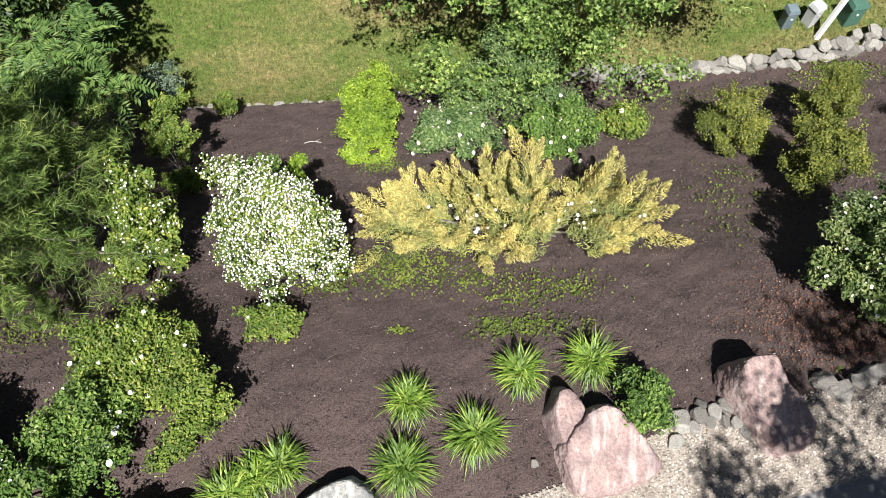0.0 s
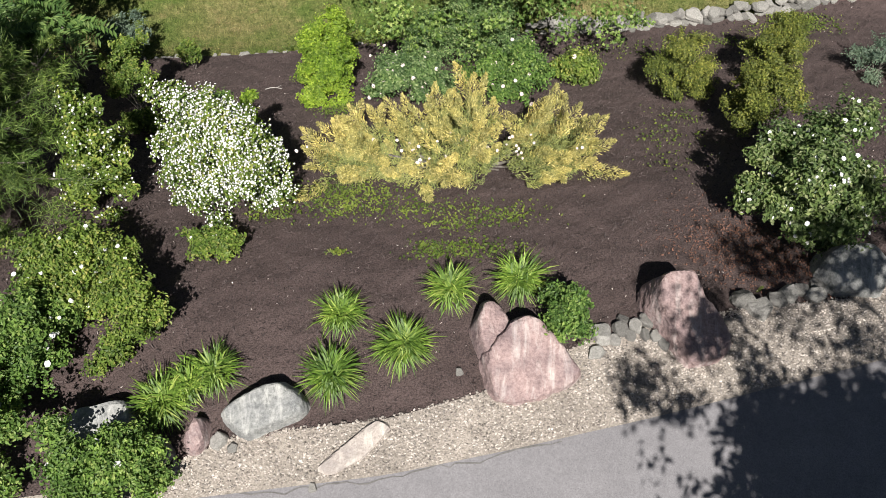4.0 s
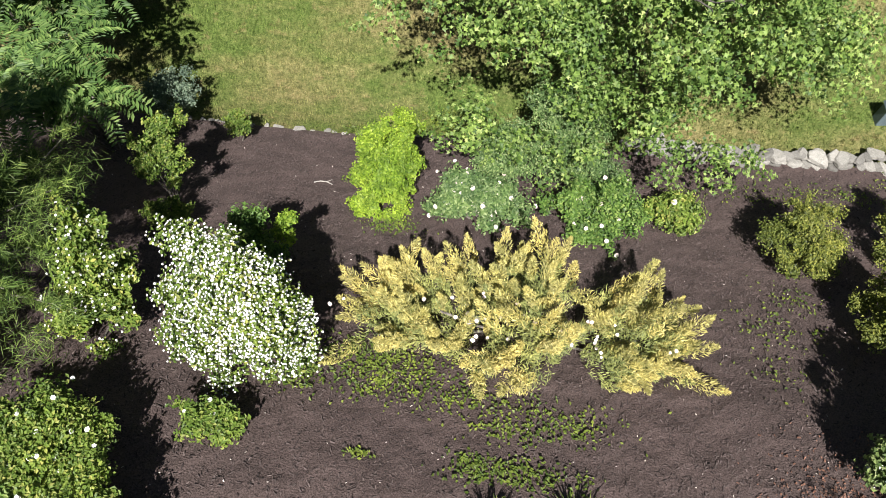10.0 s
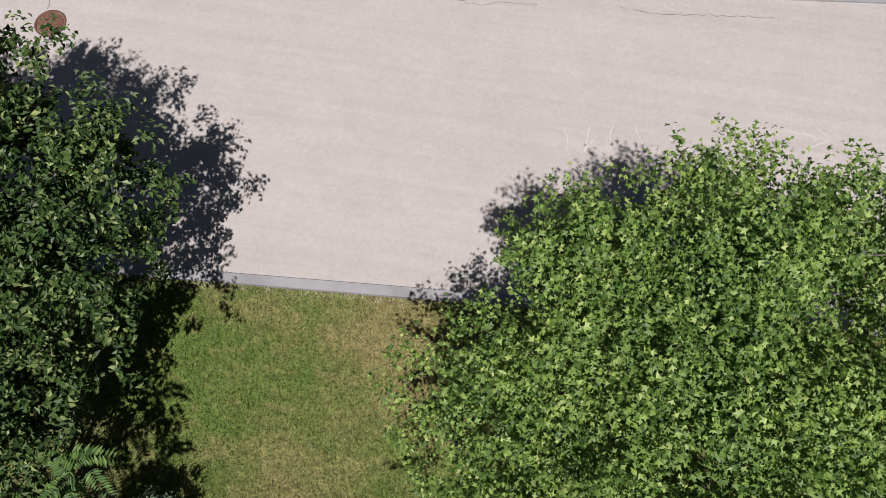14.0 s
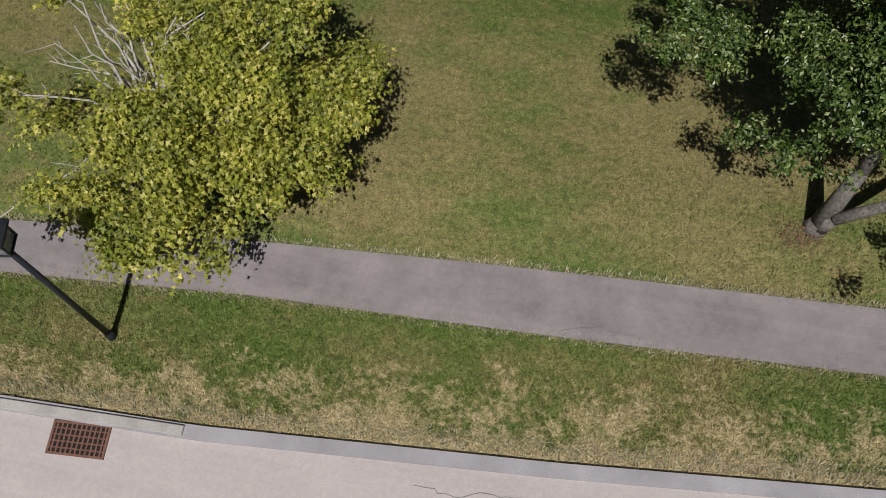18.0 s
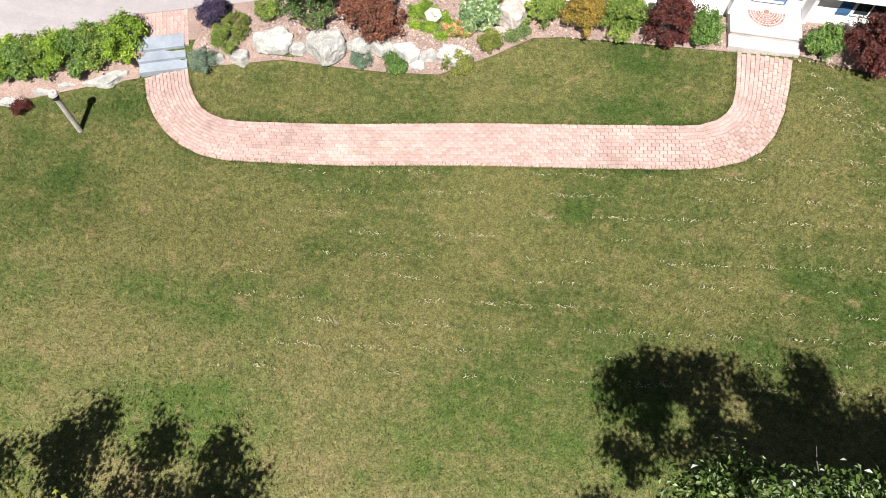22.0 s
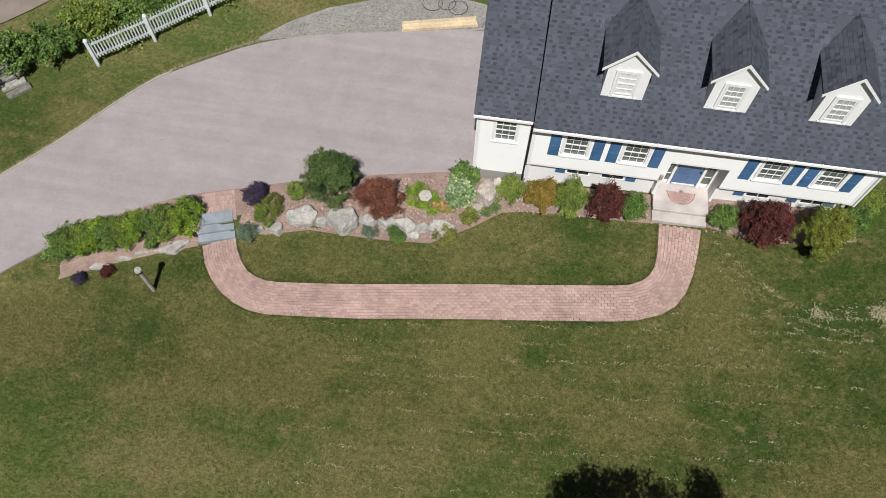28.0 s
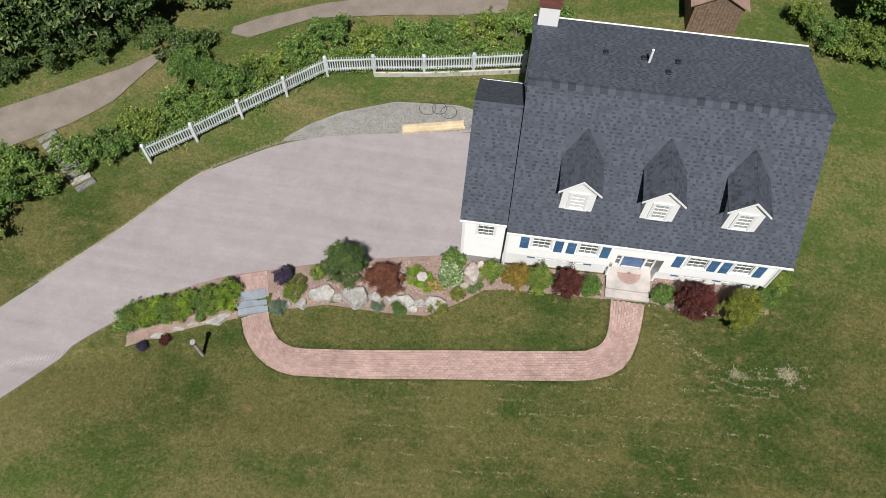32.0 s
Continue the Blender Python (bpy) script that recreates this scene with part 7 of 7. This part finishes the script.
for d in [o for o in house.children if o.name.split(".")[0] == "dormer"]:
    for rf in [o for o in d.children if o.name.split(".")[0] == "dormer_roof"]:
        c = min((2.46, 5.62, 8.80), key=lambda q: abs(q - sum(v.co.x for v in rf.data.vertices) / len(rf.data.vertices)))
        s = 1 if sum(v.co.x for v in rf.data.vertices) / len(rf.data.vertices) > c else -1
        rng = np.random.default_rng(int(c * 10) + s)
        vs, fs = [], []
        for r in range(9):
            for k in range(22):
                f0, f1 = r / 9, (r + 1) / 9 + .01
                v0, v1 = .32 + .12 * k + .05 * (r % 2), .32 + .12 * (k + 1) + .05 * (r % 2)
                if v1 > 2.4 + .5 * f0:
                    continue
                t = rng.choice([.012, .014, .02])
                i = len(vs)
                for f, v, h in ((f0, v0, t), (f0, v1, t), (f1, v1, .004), (f1, v0, .004)):
                    vs.append((c + s * .82 * (1 - f), v, 7.14 + .88 * f + h + .002))
                fs.append((i, i + 1, i + 2, i + 3) if s > 0 else (i + 3, i + 2, i + 1, i))
        me = rf.data
        extra = raw("shingles", vs, fs, M_SHINGLE)
        bm = bmesh.new()
        bm.from_mesh(me)
        first = len(bm.faces)
        bm.from_mesh(extra.data)
        bm.faces.ensure_lookup_table()
        for f in bm.faces[first:]:
            f.material_index = int(rng.random() < .22)
        bm.to_mesh(me)
        bm.free()
        me.materials.append(M_SHINGLE_DARK)
        bpy.data.objects.remove(extra)

# ---------------------------------------------------------------- loose cover: pebbles, chips, clippings, grass
M_PEBBLE = surface("mixed_pebbles", (0.235, 0.195, 0.165), (0.53, 0.475, 0.425), fine=18, coarse=3, rough=.85, bump=0, own=0.55)
M_CHIP = surface("bark_chips", (0.036, 0.027, 0.025), (0.105, 0.08, 0.075), fine=20, coarse=3, rough=.95, bump=0, own=0.6)
M_FLECK = surface("pale_wood_flecks", (0.34, 0.28, 0.24), (0.6, 0.54, 0.5), fine=20, coarse=3, rough=.9, bump=0, own=0.3)
M_SOILCHIP = surface("pinkish_bark_bits", (.15, .09, .07), (.46, .36, .32), fine=20, coarse=3, rough=.95, bump=0, own=.5)
M_CLIP = surface("dry_grass_clippings", (0.23, 0.205, 0.115), (0.41, 0.375, 0.255), fine=20, coarse=3, rough=.95, bump=0, own=0.3)


def scatter(rng, n, x0, x1, low, high):
    x = rng.uniform(x0, x1, n)
    a, b = np.array([low(v) for v in x]), np.array([high(v) for v in x])
    top = (b - a).max()
    keep = rng.random(n) < (b - a) / top
    x, a, b = x[keep], a[keep], b[keep]
    return x, a + (b - a) * rng.random(len(x))


def pebbles(name, label, rng, x, y, size, mat, up=.0):
    n = len(x)
    base = np.array([(1, 0, 0), (0, 1, 0), (-1, 0, 0), (0, -1, 0), (0, 0, .7), (0, 0, -.7)])
    tri = np.array([(0, 1, 4), (1, 2, 4), (2, 3, 4), (3, 0, 4), (1, 0, 5), (2, 1, 5), (3, 2, 5), (0, 3, 5)])
    a = rng.uniform(0, 6.28, n)
    s = size * rng.uniform(.55, 1.35, (n, 1, 1)) * rng.uniform(.7, 1.2, (n, 1, 3))
    v = base[None] * s + rng.normal(0, .12, (n, 6, 3)) * size
    ca, sa = np.cos(a)[:, None], np.sin(a)[:, None]
    vx, vy = v[..., 0] * ca - v[..., 1] * sa, v[..., 0] * sa + v[..., 1] * ca
    out = np.stack((vx + x[:, None], vy + y[:, None], v[..., 2] + (land(x, y) + up)[:, None]), -1).reshape(-1, 3)
    f = (np.arange(n)[:, None, None] * 6 + tri[None]).reshape(-1, 3)
    return tagged(raw(name, out, f, mat), label, "gravel", kind="stuff")


def chips(name, label, rng, x, y, length, wide, mat, up=.004, category="mulch", tilt=.3, heaps=False):
    n = len(x)
    c = np.column_stack((x, y, land(x, y) + (ruffle(x, y) if heaps else 0) + up + rng.uniform(0, .012, n)))
    a = rng.uniform(0, 6.28, n)
    d = np.column_stack((np.cos(a), np.sin(a), rng.normal(0, tilt, n)))
    w = np.column_stack((-np.sin(a), np.cos(a), rng.normal(0, tilt, n)))
    l, b = length * rng.uniform(.5, 1.5, (n, 1)) / 2, wide * rng.uniform(.6, 1.4, (n, 1)) / 2
    v = np.stack((c - d * l - w * b, c + d * l - w * b, c + d * l + w * b, c - d * l + w * b), 1).reshape(-1, 3)
    f = np.arange(n)[:, None] * 4 + np.arange(4)
    return tagged(raw(name, v, f, mat), label, category, kind="stuff")


rng = np.random.default_rng(600)
x, y = scatter(rng, 17000, -3.2, 9, lambda q: front_edge(q) + .02, lambda q: gravel_top(q) + .03)
pebbles("pea_gravel", "loose pale mixed pea gravel", rng, x, y, .0165, M_PEBBLE, .016)
x, y = scatter(rng, 5000, -14.4, -5.4, line((-14.4, 53.8), (-11.9, 54.5), (-5.4, 55.95)), line((-14.4, 54.0), (-13.6, 54.8), (-12.2, 55.8), (-9.6, 56.95), (-6.4, 57.3), (-5.4, 57.1)))
pebbles("crushed_stone", "loose crushed grey stone", rng, x, y, .03, M_STONE, .015)
x, y = scatter(rng, 44000, -8, 10.5, lambda q: gravel_top(q) - .02, lambda q: bed_top(q) - .05)
chips("bark_chips", "shredded dark bark chips", rng, x, y, .036, .010, M_CHIP, .0, heaps=True)
x, y = scatter(rng, 600, -8, 10.5, lambda q: gravel_top(q), lambda q: bed_top(q) - .05)
chips("wood_flecks", "pale flecks of wood and petals on the mulch", rng, x, y, .02, .010, M_FLECK, .01, heaps=True)
n = 1100
x, y = rng.normal(5.2, .5, n), rng.normal(3.75, .42, n)
keep = y > 2.9
chips("leaf_litter", "dry reddish leaf litter on the mulch", rng, x[keep], y[keep], .026, .014, M_DRY, .01, "leaf litter", heaps=True)
x, y = rng.normal(6.0, .5, 500), rng.normal(3.3, .22, 500)
chips("leaf_litter", "dry reddish leaf litter on the mulch", rng, x, y, .026, .014, M_DRY, .01, "leaf litter", heaps=True)
x, y = rng.normal(-2.75, .07, 120), rng.normal(2.45, .06, 120)
chips("leaf_litter", "little heap of dry rusty leaves", rng, x, y, .03, .018, M_DRY, .015, "leaf litter")
for x0, x1, lo, hi, n in ((-12.7, -3.5, line((-12.75, 45.1), (-10.25, 45.7), (-5.73, 45.9), (-3.5, 47.5)), line((-12.75, 46.4), (-10.2, 47.6), (-4.7, 48.9), (-3.5, 48.8)), 5000), (-3.4, 9, line((-3.4, 47.6), (2, 48.05), (6, 47.95), (9, 48.55)), line((-3.4, 48.8), (9, 49.6)), 2600)):
    x, y = scatter(rng, n, x0, x1, lo, hi)
    keep = (x < 1.9) | (x > 3.8)
    chips("bed_mulch", "loose pinkish bark and small stones", rng, x[keep], y[keep], .07, .035, M_SOILCHIP, .022)
# rows of dry clippings on the lawn before the house
X, Y = [], []
for k in range(11):
    y0 = 37.2 + .62 * k
    for _ in range(70):
        if rng.random() < .45:
            cx = rng.uniform(-9, 9)
            m = int(rng.integers(2, 9))
            X.append(rng.normal(cx, .14, m))
            Y.append(rng.normal(y0 + .155 * (cx + 5), .025, m))
for k in range(140):
    a = rng.uniform(0, 1)
    cx, cy = 4.2 + 6.5 * a, 46.8 - 2.2 * math.sin(a * 2.6) + rng.choice([0, .5, 1.0]) * .8
    m = int(rng.integers(2, 9))
    X.append(rng.normal(cx, .1, m))
    Y.append(rng.normal(cy, .03, m))
X, Y = np.concatenate(X), np.concatenate(Y)
chips("grass_clippings", "thin pale rows of dry grass clippings", rng, X, Y, .06, .012, M_CLIP, .03, "clippings")
for cx, cy, n in ((7.7, 45.5, 130), (9.75, 45.9, 300), (8.7, 45.7, 40)):
    chips("dead_grass_patch", "small bleached patch of dead grass", rng, rng.normal(cx, .2, n), rng.normal(cy, .17, n), .06, .02, M_CLIP, .02, "clippings")


def blades(name, rng, x, y, tall, mat, label):
    n = len(x)
    z = land(x, y) - .05
    a = rng.uniform(0, 6.28, n)
    h = tall * rng.uniform(.5, 1.3, n)
    lean = rng.uniform(.8, 2.2, n) * h
    w = rng.uniform(.006, .016, n)
    d, s = np.column_stack((np.cos(a), np.sin(a))), np.column_stack((-np.sin(a), np.cos(a)))
    p = np.column_stack((x, y))
    v = np.stack((np.column_stack((p - s * w[:, None], z)), np.column_stack((p + s * w[:, None], z)), np.column_stack((p + d * lean[:, None], z + .05 + h))), 1).reshape(-1, 3)
    return tagged(raw(name, v, np.arange(n)[:, None] * 3 + np.arange(3), mat), label, "grass", kind="stuff")


x1, y1 = scatter(rng, 60000, -9, 11, lambda q: bed_top(q) + .05, lambda q: near_kerb(q) - .15)
x2, y2 = scatter(rng, 75000, -15, 9, lambda q: far_kerb(q) + .3, lambda q: path_low(q) - .02)
x3, y3 = scatter(rng, 290000, -24, 17, lambda q: path_high(q) + .02, lambda q: 50.0)
thin = np.clip((x3 + 24) / 7, 0, 1) * np.clip((17 - x3) / 5, 0, 1) * np.clip((y3 - 27) / 2, .3, 1)
keep = (rng.random(len(x3)) < thin) & (y3 < np.where(x3 > -18, 60, np.interp(x3, [-24, -20.64, -17.45], [36.5, 41.4, 44.4])))
x3, y3 = x3[keep], y3[keep]
def inside(px, py, poly):
    """Which points lie in an outline."""
    hit = np.zeros(len(px), bool)
    for (ax, ay), (bx, by) in zip(poly, poly[1:] + poly[:1]):
        with np.errstate(divide="ignore", invalid="ignore"):
            cross = ((ay > py) != (by > py)) & (px < (bx - ax) * (py - ay) / (by - ay) + ax)
        hit ^= cross
    return hit


beds = [(-13.9, 44.4), (-12.75, 45.0), (-11.87, 45.15), (-10.25, 45.65), (-7.1, 45.72), (-5.73, 45.85), (-4.4, 46.7), (-3.4, 47.5), (2.0, 48.0), (3.7, 48.2), (6, 47.9), (9, 48.5), (11, 49.5), (11, 52), (-20, 52), (-18.6, 42.1), (-17, 43.0)]
keep = ~inside(x3, y3, OUTER + INNER[::-1]) & ~inside(x3, y3, beds)
x3, y3 = x3[keep], y3[keep]
blades("grass", rng, np.concatenate((x1, x2, x3)), np.concatenate((y1, y2, y3)), .024, M_BLADE, "short uneven lawn grass")
# straw-dry fringes along kerb and path
X, Y = [], []
for edge, off, n in ((far_kerb, .42, 5000), (near_kerb, -.24, 1800), (path_low, -.05, 2200), (path_high, .05, 2600), (drive_high, .16, 5000)):
    q = rng.uniform(-24, -6, n) if edge is drive_high else rng.uniform(-15, 9, n)
    X.append(q)
    Y.append(np.array([edge(v) for v in q]) + off + rng.normal(0, .10 if edge is far_kerb else .05, n) + (abs(rng.normal(0, .12, n)) if edge is far_kerb else 0))
blades("dry_grass_fringe", rng, np.concatenate(X), np.concatenate(Y), .05, M_CLIP, "straw-dry grass along the paved edges")

# grass leaning over the edges of the brick walk
X, Y = [], []
for s in rng.uniform(0, dist[-1], 3400):
    p = walk_point(s, rng.choice([-.03, 1.03]) + rng.normal(0, .02))
    X.append(p[0])
    Y.append(p[1])
blades("walk_fringe", rng, np.array(X), np.array(Y), .06, M_BLADE, "longer grass along the brick walk")
chips("bare_soil", "bare pinkish soil and chips round the trunk", rng, rng.normal(3.6, .28, 420), rng.normal(29.85, .2, 420), .03, .016, M_DRY, .03, "soil")

# ---------------------------------------------------------------- wear of the paving
M_CRACK = surface("dark_crack_filler", (.12, .11, .105), (.2, .19, .18), fine=30, coarse=3, rough=.9, bump=0)
M_CHALK = surface("white_chalk", (.48, .45, .44), (.62, .59, .58), fine=30, coarse=12, rough=.95, bump=0)


def wander(name, pts, wide, mat, label, category, up=.006, seed=1, step=.12, jitter=.03):
    """A thin uneven line on the ground through the given points."""
    rng = np.random.default_rng(seed)
    p = []
    for (ax, ay), (bx, by) in zip(pts, pts[1:]):
        n = max(2, int(math.hypot(bx - ax, by - ay) / step))
        for k in range(n):
            p.append((ax + (bx - ax) * k / n + rng.normal(0, jitter), ay + (by - ay) * k / n + rng.normal(0, jitter)))
    p.append(pts[-1])
    p = np.array(p)
    d = np.gradient(p, axis=0)
    d /= np.linalg.norm(d, axis=1, keepdims=True) + 1e-9
    s = np.column_stack((-d[:, 1], d[:, 0])) * (wide * rng.uniform(.4, 1.3, (len(p), 1)))
    a, b = p - s, p + s
    v = np.concatenate((np.column_stack((a, land(a[:, 0], a[:, 1]) + up)), np.column_stack((b, land(b[:, 0], b[:, 1]) + up))))
    n = len(p)
    i = np.arange(n - 1)
    return tagged(raw(name, v, np.stack((i, i + 1, i + 1 + n, i + n), -1), mat), label, category)


for k, pts in enumerate([[(-3.3, 23.3), (-2.4, 23.25), (-1.9, 23.4), (-1.1, 23.45)], [(.8, 23.7), (1.6, 23.6), (2.6, 23.75), (4.4, 23.95)], [(-13.3, 22.9), (-13.1, 22.2), (-13.0, 21.5)]]):
    wander("road_crack", pts, .007, M_CRACK, "thin dark crack in the road", "crack", seed=k)
edge = [(q, front_edge(q) - .05 - .03 * math.sin(q * 5.3)) for q in (-1.4, -.9, -.4, .1, .5, .9, 1.4, 1.9, 2.4)]
wander("drive_crack", edge, .009, M_CRACK, "jagged dark crack along the edge of the drive", "crack", seed=31, jitter=.02)
for k, pts in enumerate([[(-1.0, 26.85), (-.2, 27.1), (.6, 27.0)]]):
    wander("paving_crack", pts, .006, M_CRACK, "dark crack along the paving edge", "crack", seed=10 + k)
for k, pts in enumerate([[(4.6, 20.9), (5.6, 20.8)], [(5.2, 21.25), (5.7, 20.8), (5.2, 20.5)], [(.0, 20.2), (.1, 19.6)], [(.5, 20.3), (.45, 19.6), (.7, 20.1)], [(1.0, 20.4), (1.0, 19.7)], [(1.5, 20.5), (1.7, 19.9), (2.1, 20.0)], [(2.3, 20.3), (2.9, 19.9)]]):
    wander("chalk_line", pts, .007, M_CHALK, "faint white chalk line on the road", "chalk mark", seed=20 + k, jitter=.02)
tagged(strip("asphalt_patch", -7.5, -2.1, line((-7.5, -3.0), (-5.0, -1.3), (-4.2, -.85), (-3.2, -.5), (-2.6, -.2), (-2.1, .1)), lambda q: front_edge(q) - .01, 30, 5, .006, M_PATCH), label="darker old asphalt at the drive edge", category="asphalt patch", kind="structure")
